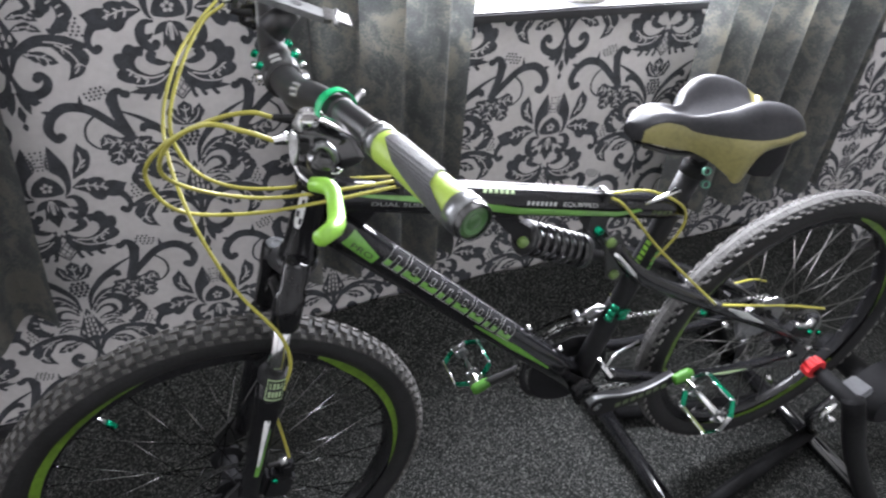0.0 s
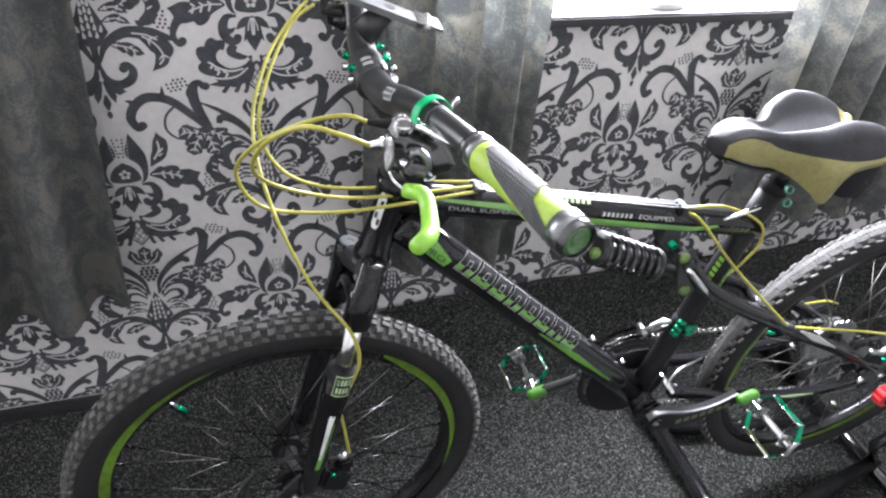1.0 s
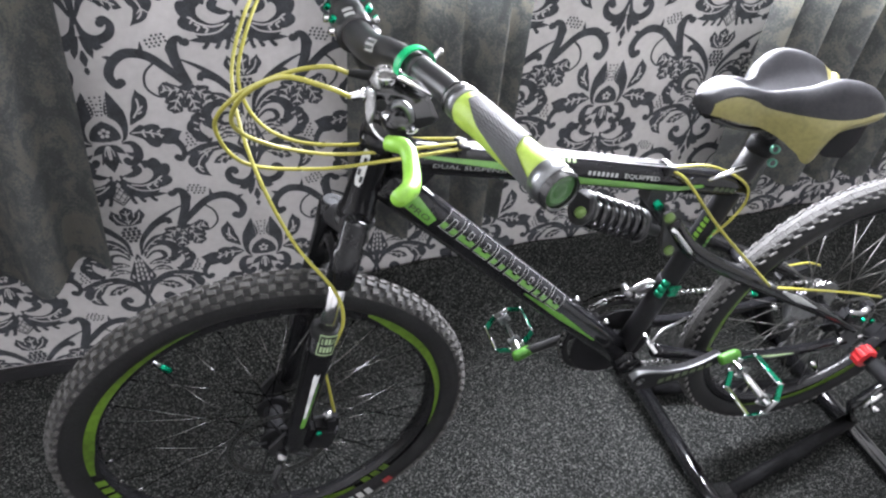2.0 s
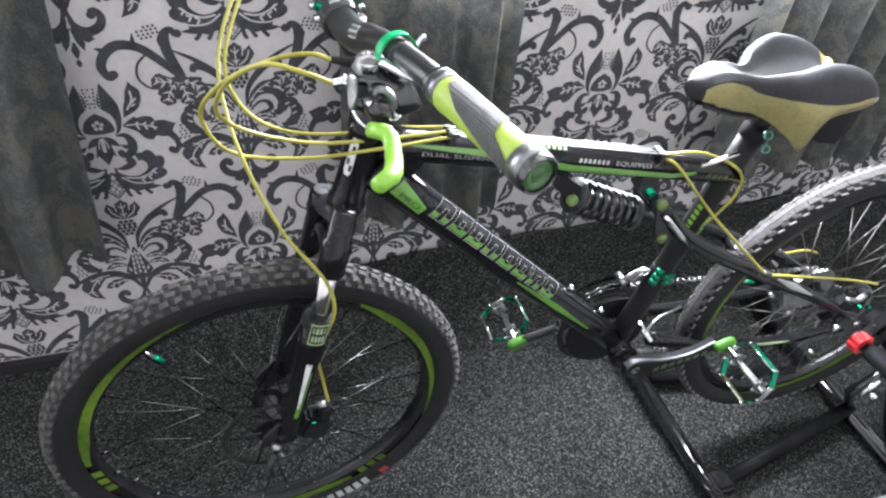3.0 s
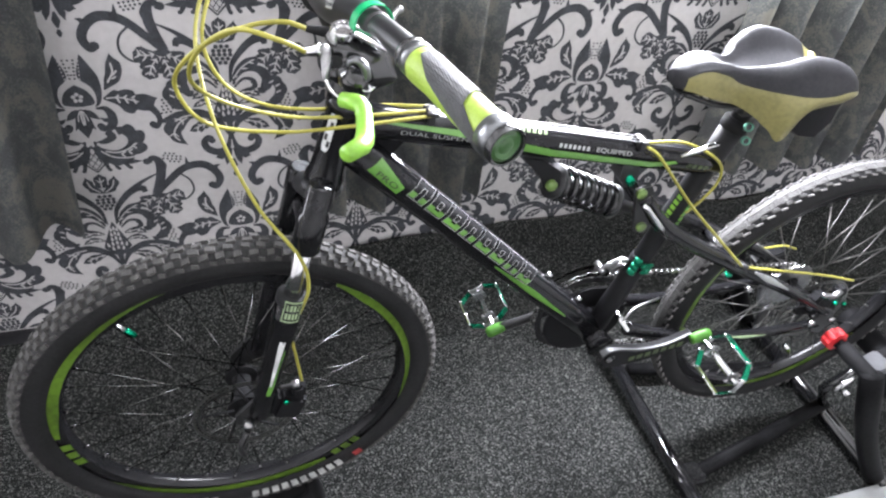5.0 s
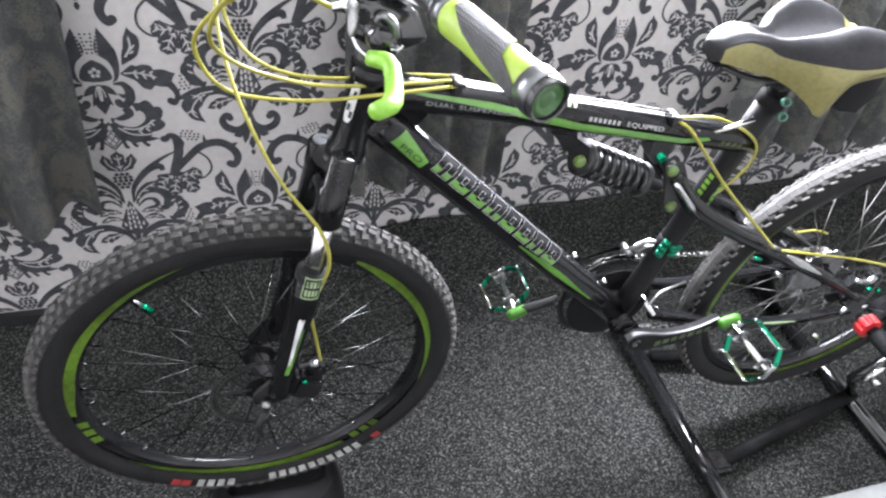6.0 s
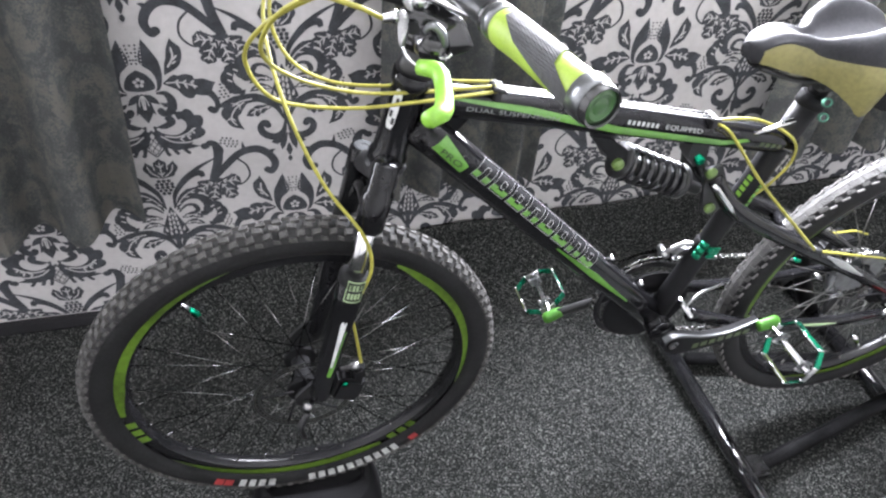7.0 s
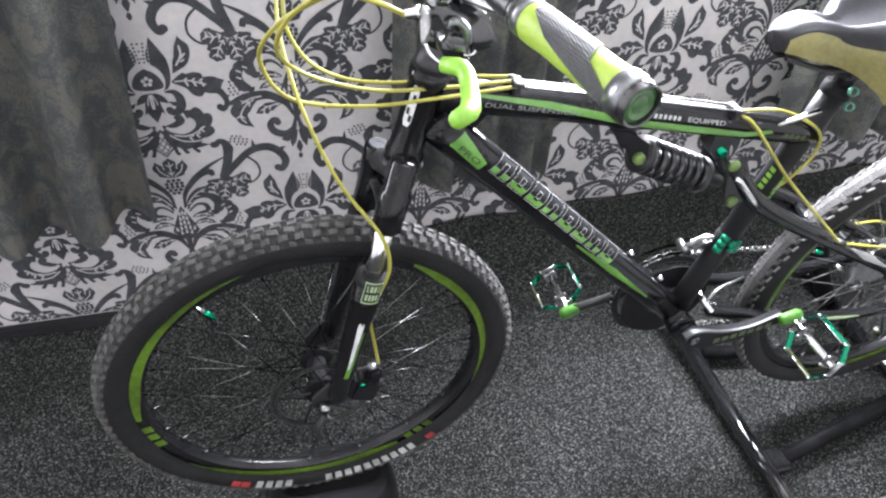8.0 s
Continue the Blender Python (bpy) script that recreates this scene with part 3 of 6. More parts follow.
    frond([(6.8, -31.6), (8.2, -30.2), (9.9, -31.2), (10.1, -33.4), (8.4, -35.2), (7.3, -34.9)], [0.3, 1.1, 1.4, 1.3, 0.8, 0.05], [0.2, 0.6, 0.8, 0.9, 0.7, 0.05], 5, 0, 0.42, 12, 0.0)
    for u, v in ((8.3, -30.8), (9.5, -31.6), (9.6, -33.0)):
        pale_line([(u, v), (u + 0.9, v + 0.5)], 0.30)
    frond([(2.0, -33.0), (4.4, -32.5), (6.5, -33.6)], [0.2, 0.8, 0.8, 0.05], [0.2, 0.7, 0.7, 0.05], 3, 2, 0.4, 12, 0.26, (2, 2))
    frond([(2.2, -34.9), (4.4, -34.4), (6.6, -35.4)], [0.2, 0.7, 0.7, 0.05], [0.2, 0.6, 0.6, 0.05], 3, 2, 0.4, 12, 0.24, (2, 2))
    # pine cone with pale scales, and its cup
    line([(0, -39.2), (0, -36.0), (0, -33.0), (0, -29.8)], [2.0, 6.2, 4.4, 2.4, 0.2])
    for j in range(5):
        for i in range(-2, 3):
            if abs(i) <= 2 - abs(j - 1) * 0.3:
                w = 0.95 - 0.10 * j
                streak([Vector((i * w, -37.4 + 1.35 * j - 0.30 * abs(i), 0)), Vector((i * w * 1.08, -36.9 + 1.35 * j - 0.30 * abs(i), 0)), Vector((i * w * 1.14, -36.3 + 1.35 * j - 0.28 * abs(i), 0))], 0.5)
    line([(0.1, -38.6), (0.1, -43.4)], [1.4, 0.8, 1.2], 3)
    # broad arching leaves at the foot
    frond([(0.5, -42.0), (2.0, -38.9), (5.4, -36.9), (9.6, -37.2), (14.0, -38.6)], [0.2, 0.7, 1.0, 1.0, 0.05], [0.2, 0.6, 0.9, 1.5, 0.05], 0, 0, 0.3, 10, 0.0)
    frond([(7.4, -37.2), (9.8, -39.0), (10.8, -41.6), (8.6, -44.0)], [0.6, 2.2, 1.8, 0.9, 0.05], [0.6, 1.3, 1.5, 1.0, 0.05], 3, 2, 0.42, 14, 0.30, (2, 2))
    frond([(2.6, -38.8), (5.2, -39.4), (7.9, -40.8)], [0.2, 0.7, 0.9, 0.05], [0.2, 1.1, 1.3, 0.05], 3, 4, 0.42, 14, 0.26, (2, 3))
    pale_line([(6.4, -37.0), (8.6, -37.4), (10.4, -38.4)], 0.28)
    # lower scroll and pendant
    line([(0.3, -42.6), (0.9, -45.0), (2.7, -46.2), (4.7, -45.4), (5.4, -43.8), (4.6, -42.6), (3.6, -42.9)], [0.5, 1.3, 1.8, 1.8, 1.5, 1.3, 1.1])
    dot(3.9, -43.3, 0.75)
    frond([(0.3, -45.4), (1.9, -46.8), (3.6, -47.6)], [0.2, 0.6, 0.7, 0.05], [0.3, 0.9, 0.9, 0.05], 1, 2, 0.4, 12)
    frond([(0.2, -45.4), (1.0, -47.6), (1.5, -49.6)], [0.2, 0.6, 0.6, 0.05], [0.2, 0.5, 0.5, 0.05], 1, 1, 0.3, 12)
    line([(0.1, -48.0), (0.15, -49.6), (0.1, -51.0)], [0.2, 1.2, 0.1])
    line([(0.1, -51.2), (0.1, -51.9), (0.1, -52.6)], [0.3, 0.9, 0.1])
    # side scroll with hook and vine leaves
    line([(5.4, 10.3), (4.2, 9.7), (3.3, 11.8), (4.4, 14.2), (6.8, 15.7), (10.2, 15.0), (13.6, 12.0), (16.4, 8.6)], [1.2, 1.5, 1.8, 1.9, 2.0, 1.8, 1.7, 1.0], 8)
    dot(5.0, 10.2, 0.85)
    frond([(9.0, 15.4), (9.4, 16.4), (9.5, 17.8)], [0.5, 0.4, 0.05], [0.6, 0.4, 0.05])
    frond([(4.6, 14.2), (3.8, 15.0), (2.9, 15.3)], [0.7, 0.5, 0.05], [0.6, 0.4, 0.05])
    line([(16.7, 17.0), (15.9, 18.1), (14.7, 16.9), (14.9, 13.6), (16.6, 9.0)], [1.2, 1.2, 2.0, 2.1, 1.5], 8)
    dot(17.0, 17.3, 0.8)
    frond([(14.3, 15.0), (13.9, 16.2), (14.1, 17.6)], [0.6, 0.5, 0.05], [0.4, 0.3, 0.05])
    line([(11.4, 14.0), (9.3, 11.8), (9.0, 9.0), (10.9, 7.0), (13.4, 7.1)], [0.5, 0.5, 0.5, 0.45, 0.3])
    dots(11.8, 17.6, 5, 4, 0.8)
    leaf((15.0, 8.4), (11.0, 8.8), 3.2, 0.5, 3)
    leaf((15.2, 7.8), (13.0, 3.2), 3.2, -0.4, 3)
    leaf((15.9, 7.6), (17.0, 3.0), 3.2, 0.3, 3)
    leaf((16.4, 8.2), (19.8, 5.8), 3.0, 0.4, 3)
    frond([(14.4, 8.6), (16.0, 8.4), (17.4, 8.8)], [0.3, 1.0, 0.3], [0.3, 0.7, 0.3])
    return dark, pale


DARK, PALE = motif_shapes()
made_motifs = {}


def motif_mesh(shapes, name, mat, fz, lo, hi, lift):
    """The whole figure (both halves) as thin raised sheets, cut off below lo and above hi."""
    key = (name, fz, lo, hi)
    if key in made_motifs:
        return made_motifs[key]
    verts, faces = [], []
    for layer, (left, right) in enumerate(shapes):
        y = -lift - 0.00001 * (layer % 40)
        for sg in (1, -1):
            b = len(verts)
            for p, q in zip(left, right):
                verts.append((sg * p.x / 100, y - (0.000005 if sg < 0 else 0), p.y / 100))
                verts.append((sg * q.x / 100, y - (0.000005 if sg < 0 else 0), q.y / 100))
            for i in range(len(left) - 1):
                f = (b + 2 * i, b + 2 * i + 2, b + 2 * i + 3, b + 2 * i + 1)
                faces.append(f if sg > 0 else f[::-1])
    me = bpy.data.meshes.new(name)
    me.from_pydata(verts, [], faces)
    bm = bmesh.new()
    bm.from_mesh(me)
    for f in bm.faces:
        f.normal_update()
        if f.normal.y > 0:
            f.normal_flip()
    for z, up in ((lo - fz, -1), (hi - fz, 1)):
        bmesh.ops.bisect_plane(bm, geom=bm.verts[:] + bm.edges[:] + bm.faces[:], plane_co=(0, 0, z), plane_no=(0, 0, up), clear_outer=True)
    bm.to_mesh(me)
    bm.free()
    me.materials.append(mat)
    made_motifs[key] = me
    return me


def wallpaper():
    for k in range(-7, 11):
        x = -0.365 + PITCH * k
        if not X0 + 0.2 < x < X1 - 0.2:
            continue
        under = any(a - 0.02 < x < b + 0.12 for a, b in OPENINGS)
        top = SILL_Z - 0.02 if under else ROOM_H - 0.01
        for row in range(-1, 3):
            fz = 0.623 - (0.323 if k % 2 else 0) + row * REPEAT
            if fz - 0.5 > top or fz + 0.17 < 0.05:
                continue
            ob = again("motif", motif_mesh(DARK, "motif", flock_black, fz, 0.037, top, 0.0008), wall_north, Matrix.Translation((x, WALL_Y, fz)))
            again("motif_highlight", motif_mesh(PALE, "motif_highlight", paper_white, fz, 0.037, top, 0.0016), ob, Matrix.Identity(4))


wallpaper()

# ---- bicycle ----
FRONT = Vector((-0.128, Y - 0.004, 0.3945))
REAR = Vector((0.964, Y, 0.411))
BB = Vector((0.497, Y, 0.401))
R_FRONT, R_REAR = 0.324, 0.327
STEER, LEAN = 2.2, 1.27
bike = thing("bicycle", (0.43, Y, 0.05), "black and lime full-suspension mountain bike with yellow cables", "bicycle")


def sub(name, at):
    """A part that is itself made of parts."""
    w = new(name)
    w.location = at
    w.parent = bike
    w.matrix_parent_inverse = Matrix.Translation(-bike.location)
    w.empty_display_size = 0.05
    return w


def side_arc(bm, c, y, r0, r1, a0, a1, taper=0.0, n=40):
    """A flat band on the wheel's side, from angle a0 to a1 in degrees, with tapering ends."""
    lo, hi = [], []
    for k in range(n + 1):
        s = k / n
        a = math.radians(a0 + (a1 - a0) * s)
        f = min(1.0, min(s, 1 - s) / taper) if taper else 1.0
        m = (r0 + r1) / 2
        h = (r1 - r0) / 2 * (0.12 + 0.88 * f)
        for lst, q in ((lo, m - h), (hi, m + h)):
            lst.append(bm.verts.new((c.x + q * math.cos(a), y(q) if callable(y) else y, c.z + q * math.sin(a))))
    for k in range(n):
        bm.faces.new((lo[k], hi[k], hi[k + 1], lo[k + 1]))
    return bm


def rim_flash(bm, c, y, outer, start, sweep, wide, n=44):
    """A painted flash on the rim: blunt and wide at the start, drawn out to a thin point."""
    lo, hi = [], []
    for k in range(n + 1):
        s = k / n
        a = math.radians(start - sweep * s)
        w = wide * min(1.0, 0.55 + 3 * s) * (0.06 + 0.94 * max(0.0, 1 - s * s) ** 0.75)
        lo.append(bm.verts.new((c.x + (outer - w) * math.cos(a), y, c.z + (outer - w) * math.sin(a))))
        hi.append(bm.verts.new((c.x + outer * math.cos(a), y, c.z + outer * math.sin(a))))
    for k in range(n):
        bm.faces.new((lo[k], hi[k], hi[k + 1], lo[k + 1]))
    bmesh.ops.recalc_face_normals(bm, faces=bm.faces)
    return bm


def wheel(name, c, R, arcs, valve, label):
    w = sub(name, c)
    q = R - 0.328
    tagged(w, label)
    prof = []
    rc, rr = R - 0.030, 0.0245
    for k in range(19):
        a = math.radians(-142 + 284 * k / 18)
        prof.append((rr * math.sin(a), rc + rr * math.cos(a)))
    part("tyre", turned_bm(c, (0, 1, 0), prof, 120), rubber, w, "black knobbly rubber tyre")
    band = [((rr + 0.0007) * math.sin(math.radians(q)), rc + (rr + 0.0007) * math.cos(math.radians(q))) for q in ((-24, -16, -8, 0, 8, 16, 24) if c.x > 0 else (-62, -50, -38, -25, -12, 0, 12, 25, 38, 50, 62))]
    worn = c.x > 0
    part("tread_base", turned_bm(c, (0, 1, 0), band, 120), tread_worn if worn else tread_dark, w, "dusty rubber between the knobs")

    def knobs(rows, n, high):
        bm = bmesh.new()
        rnd = random.Random(7)
        for k in range(n):
            for row, (ang, sx, sy, shift) in enumerate(rows):
                a = 2 * math.pi * (k + shift + rnd.uniform(-0.05, 0.05)) / n
                sx, sy = sx * rnd.uniform(0.88, 1.12), sy * rnd.uniform(0.92, 1.08)
                m = Matrix.Translation(c) @ Matrix.Rotation(-a, 4, "Y") @ Matrix.Translation((rc, 0, 0)) @ Matrix.Rotation(math.radians(ang), 4, "Z") @ Matrix.Translation((rr, 0, 0))
                vs = []
                for dx, sh in ((-0.003, 1.10), (high, 0.88)):
                    for dy, dz in ((-1, -1), (1, -1), (1, 1), (-1, 1)):
                        vs.append(bm.verts.new(m @ Vector((dx, dy * sy * sh + 0.0009 * dz * (-1 if row % 2 else 1), dz * sx * 0.5 * sh))))
                for q in ((4, 5, 6, 7), (0, 1, 5, 4), (1, 2, 6, 5), (2, 3, 7, 6), (3, 0, 4, 7)):
                    bm.faces.new([vs[i] for i in q])
        bmesh.ops.recalc_face_normals(bm, faces=bm.faces)
        return bm
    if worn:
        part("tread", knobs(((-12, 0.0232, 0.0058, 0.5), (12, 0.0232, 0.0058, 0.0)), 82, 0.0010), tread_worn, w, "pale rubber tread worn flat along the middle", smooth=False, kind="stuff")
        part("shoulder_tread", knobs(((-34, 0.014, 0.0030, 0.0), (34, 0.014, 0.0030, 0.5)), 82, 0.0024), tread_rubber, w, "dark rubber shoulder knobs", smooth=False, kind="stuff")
        # edge highlights of the shoulder knobs, built as thin pale blocks
        part("tread_edge", knobs(((-47, 0.0125, 0.0015, 0.5), (47, 0.0125, 0.0015, 0.0)), 82, 0.0034), tread_glint, w, "scuffed edge of the shoulder knobs, painted pale as a highlight", smooth=False, kind="stuff")
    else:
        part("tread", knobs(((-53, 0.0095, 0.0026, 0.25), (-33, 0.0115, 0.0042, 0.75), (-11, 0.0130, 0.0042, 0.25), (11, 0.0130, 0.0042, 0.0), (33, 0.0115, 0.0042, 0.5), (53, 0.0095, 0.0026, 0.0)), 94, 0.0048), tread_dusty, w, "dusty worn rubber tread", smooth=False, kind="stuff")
    rim = [(h, r + q) for h, r in ((-0.010, 0.285), (-0.0122, 0.283), (-0.0122, 0.2628), (-0.0040, 0.2580), (0.0040, 0.2580), (0.0122, 0.2628), (0.0122, 0.283), (0.010, 0.285), (-0.010, 0.285))]
    part("rim", turned_bm(c, (0, 1, 0), rim, 120), rim_black, w, "glossy black alloy rim")
    for start, sweep, wide in arcs:
        for s in (-1, 1):
            part("rim_stripe", rim_flash(bmesh.new(), c, c.y + s * 0.0129, 0.2828 + q, start, sweep, wide), rim_lime, w, "lime green rim decal", smooth=False)
    # valve with its anodised cap
    a = math.radians(valve)
    d = Vector((math.cos(a), 0, math.sin(a)))
    part("valve", rod_bm(c + d * 0.259, c + d * 0.225, 0.003, 8), steel, w)
    part("valve_cap", tube_bm([c + d * 0.236, c + d * 0.231, c + d * 0.220, c + d * 0.216], [0.0038, 0.0048, 0.0046, 0.003], 10), green_metal, w, "green anodised valve cap")
    # hub
    part("hub", turned_bm(c, (0, 1, 0), [(-0.052, 0.0), (-0.052, 0.010), (-0.036, 0.012), (-0.034, 0.028), (-0.028, 0.028), (-0.024, 0.015), (0.024, 0.015), (0.028, 0.026), (0.034, 0.026), (0.036, 0.012), (0.052, 0.010), (0.052, 0.0)], 28), matte_black, w)
    # spokes, all on one mesh
    me = None
    for k in range(32):
        side = -1 if k % 2 else 1
        ar = 2 * math.pi * (k + 0.25) / 32
        ah = ar + math.radians(62) * (1 if (k // 2) % 2 else -1)
        p0 = c + Vector((0.026 * math.cos(ah), side * 0.031, 0.026 * math.sin(ah)))
        p1 = c + Vector(((0.261 + q) * math.cos(ar), side * 0.003, (0.261 + q) * math.sin(ar)))
        d = p1 - p0
        m = Matrix.Translation(p0) @ d.to_track_quat("Z", "Y").to_matrix().to_4x4() @ Matrix.Diagonal((1, 1, d.length, 1))
        if me is None:
            bm = rod_bm((0, 0, 0), (0, 0, 1), 0.00095, 6)
            rod(bm, (0, 0, 0.94), (0, 0, 1.0), 0.002, 6)
            bright = part("spoke", bm, spoke_lit if worn else spoke_black, w)
            me = bright.data
            bright.matrix_basis = m
        else:
            again("spoke", me, w, m)
    # disc rotor
    bm = bmesh.new()
    y0 = c.y - 0.043
    for k in range(60):
        side_arc(bm, c, y0, 0.070, 0.0735, k * 6, k * 6 + 6, 0, 1)
        side_arc(bm, c, y0, 0.0765, 0.080, k * 6, k * 6 + 6, 0, 1)
        side_arc(bm, c, y0, 0.0735, 0.0765, k * 6, k * 6 + 2.6, 0, 1)
    spider = bmesh.new()
    for k in range(5):
        a = 2 * math.pi * k / 5
        tube(spider, [c + Vector((0.022 * math.cos(a), -0.043, 0.022 * math.sin(a))), c + Vector((0.068 * math.cos(a + 0.45), -0.043, 0.071 * math.sin(a + 0.45)))], 0.0022, 6)
    bmesh.ops.solidify(bm, geom=[f for f in bm.faces if len(f.verts) == 4 and abs(f.normal.y) > 0.9], thickness=0.0016)
    part("rotor_carrier", spider, matte_black, w)
    part("disc_rotor", bm, rotor_steel, w, "perforated steel brake disc")
    return w



front_wheel = wheel("front_wheel", FRONT, R_FRONT, ((183, 84, 0.0198), (57, 78, 0.0190), (-62, 84, 0.0190)), 127, "front wheel with lime decals and black spokes")
rear_wheel = wheel("rear_wheel", REAR, R_REAR, ((190, 80, 0.017), (72, 80, 0.017), (-34, 78, 0.017)), 157, "rear wheel with lime decals and spokes greyed for the window's reflection")


def wheel_print(w, c, name, mat, r0, r1, a0, a1, n, gap, dy, label):
    """Raised lettering reduced to plain blocks along the tyre or rim."""
    for k in range(n):
        b0 = a0 + (a1 - a0) * k / n
        b1 = a0 + (a1 - a0) * (k + 1 - gap) / n
        bm = side_arc(bmesh.new(), c, dy, r0, r1, b0, b1, 0, 4)
        bmesh.ops.recalc_face_normals(bm, faces=bm.faces)
        part(name, bm, mat, w, label, smooth=False)


def wall_y(c, R):
    rc, rr = R - 0.030, 0.0245
    return lambda q: c.y - math.sqrt(max(0.0, (rr + 0.0021) ** 2 - (q - rc) ** 2))


for c, w, q in ((FRONT, front_wheel, R_FRONT - 0.328), (REAR, rear_wheel, R_REAR - 0.328)):
    for a0, a1 in ((-173, -159), (-58, -44)):
        wheel_print(w, c, "rim_print", rim_lime, 0.2648 + q, 0.2826 + q, a0, a1, 3, 0.30, c.y - 0.0131, "lime lettering blocks on the rim")
side = wall_y(FRONT, R_FRONT)
wheel_print(front_wheel, FRONT, "tyre_print", tyre_ink, 0.2815, 0.2985, -92, -56, 10, 0.34, side, "white lettering blocks on the tyre")
wheel_print(front_wheel, FRONT, "tyre_print", tyre_ink, 0.2815, 0.2985, -117, -103, 4, 0.34, side, "white lettering blocks on the tyre")
wheel_print(front_wheel, FRONT, "tyre_badge", red_ink, 0.283, 0.297, -126, -119, 2, 0.1, side, "red blocks printed on the tyre")
wheel_print(front_wheel, FRONT, "tyre_badge", red_ink, 0.284, 0.296, -51.5, -48, 1, 0.0, side, "red mark on the tyre")
front_wheel.rotation_euler = (radians(LEAN), 0, radians(STEER))

# frame
TOP_A, TOP_M, TOP_B = Vector((0.045, Y, 0.884)), Vector((0.31, Y, 0.831)), Vector((0.612, Y, 0.767))
DOWN_A, DOWN_B = Vector((0.0378, Y, 0.8492)), BB + Vector((-0.0068, 0, 0.010))
SEAT_B = Vector((0.618, Y, 0.838))
HEAD_A, HEAD_B = Vector((0.004, Y, 0.795)), Vector((0.036, Y, 0.915))
R_TOP, R_DOWN = 0.0222, 0.0256
part("top_tube", tube_bm(curve([TOP_A, TOP_M, TOP_B], 8), [R_TOP, R_TOP, R_TOP, 0.0195], 40), black_paint, bike)
part("down_tube", tube_bm([DOWN_A.lerp(DOWN_B, k / 8) for k in range(9)], [R_DOWN, R_DOWN, R_DOWN, 0.0245], 40), black_paint, bike)
part("seat_tube", tube_bm([BB.lerp(SEAT_B, k / 6) for k in range(7)], [0.019, 0.0175, 0.0175, 0.019], 18), seat_satin, bike)
hd = (HEAD_B - HEAD_A).normalized()
part("head_tube", tube_bm([HEAD_A, HEAD_A + hd * 0.012, HEAD_A + hd * 0.018, HEAD_A + hd * 0.055, HEAD_B - hd * 0.018, HEAD_B - hd * 0.012, HEAD_B], [0.025, 0.025, 0.022, 0.021, 0.022, 0.025, 0.025], 20), black_paint, bike)
part("headset", tube_bm([HEAD_B, HEAD_B + hd * 0.008, HEAD_B + hd * 0.03, HEAD_B + hd * 0.031], [0.022, 0.0235, 0.019, 0.012], 20), satin_black, bike)
part("headset", tube_bm([HEAD_A - hd * 0.012, HEAD_A - hd * 0.002], [0.026, 0.0275], 20), satin_black, bike)
part("gusset", slab(bmesh.new(), [(0.06, 0.862), (0.115, 0.858), (0.085, 0.822)], Y - 0.004, Y + 0.004), black_paint, bike)
bm = rod_bm(BB + Vector((0, -0.036, 0)), BB + Vector((0, 0.036, 0)), 0.0225, 20)
rod(bm, BB + Vector((0, -0.041, 0)), BB + Vector((0, -0.036, 0)), 0.025, 20)
part("bottom_bracket_shell", bm, black_paint, bike)
part("main_pivot", rod_bm((0.540, Y - 0.046, 0.438), (0.540, Y + 0.046, 0.438), 0.0060, 16), chrome, bike, "bright pivot axle")
for s in (-1, 1):
    part("swingarm_beam", tube_bm(curve([(0.478, Y + s * 0.030, 0.738), (0.545, Y + s * 0.038, 0.668), (0.715, Y + s * 0.054, 0.574), (0.86, Y + s * 0.062, 0.495), (0.972, Y + s * 0.066, 0.425)]), [0.0125, 0.0145, 0.0125, 0.011, 0.009], 12), black_paint, bike)
    part("chainstay", tube_bm(curve([(0.540, Y + s * 0.036, 0.438), (0.60, Y + s * 0.043, 0.418), (0.66, Y + s * 0.050, 0.404), (0.80, Y + s * 0.062, 0.390), (0.968, Y + s * 0.066, 0.393)]), [0.0135, 0.012, 0.011, 0.009], 12), black_paint, bike)
    bm = slab(bmesh.new(), [(0.955, 0.445), (0.985, 0.43), (0.998, 0.395), (0.985, 0.37), (0.958, 0.376), (0.95, 0.41)], Y + s * 0.0665, Y + s * 0.0725)
    part("dropout", bm, satin_black, bike)
    part("rocker_plate", slab(bmesh.new(), [(0.458, 0.756), (0.482, 0.762), (0.498, 0.735), (0.512, 0.69), (0.498, 0.668), (0.478, 0.676), (0.466, 0.72)], Y + s * 0.030, Y + s * 0.036), satin_black, bike)
    for x, z in ((0.466, 0.751), (0.487, 0.685)):
        part("pivot_bolt", turned_bm((x, Y + s * 0.036, z), (0, s, 0), [(0, 0.0085), (0.004, 0.0085), (0.006, 0.006), (0.006, 0.0)], 16), lime_bolt if s < 0 else satin_black, bike, "dull lime pivot bolt" if s < 0 else "")
part("swingarm_plate", tube_bm([(0.470, Y - 0.046, 0.736), (0.476, Y - 0.047, 0.730), (0.512, Y - 0.049, 0.692), (0.540, Y - 0.050, 0.662)], [0.0036, 0.0052, 0.0048, 0.001], 12), chrome, bike, "polished edge of the swingarm")
part("swingarm_mark", tube_bm(curve([(0.735, Y - 0.0655, 0.572), (0.775, Y - 0.0685, 0.549), (0.83, Y - 0.0720, 0.518)], 5), [0.002, 0.0075, 0.001], 8, wide=0.25), dull_print, bike, "pale wedge decal")
part("chainstay_mark", tube_bm(curve([(0.755, Y - 0.0705, 0.4035), (0.790, Y - 0.0735, 0.4000), (0.838, Y - 0.0745, 0.3965)], 5), [0.0015, 0.0040, 0.001], 8, wide=0.3), sage_print, bike, "pale green wedge decal")
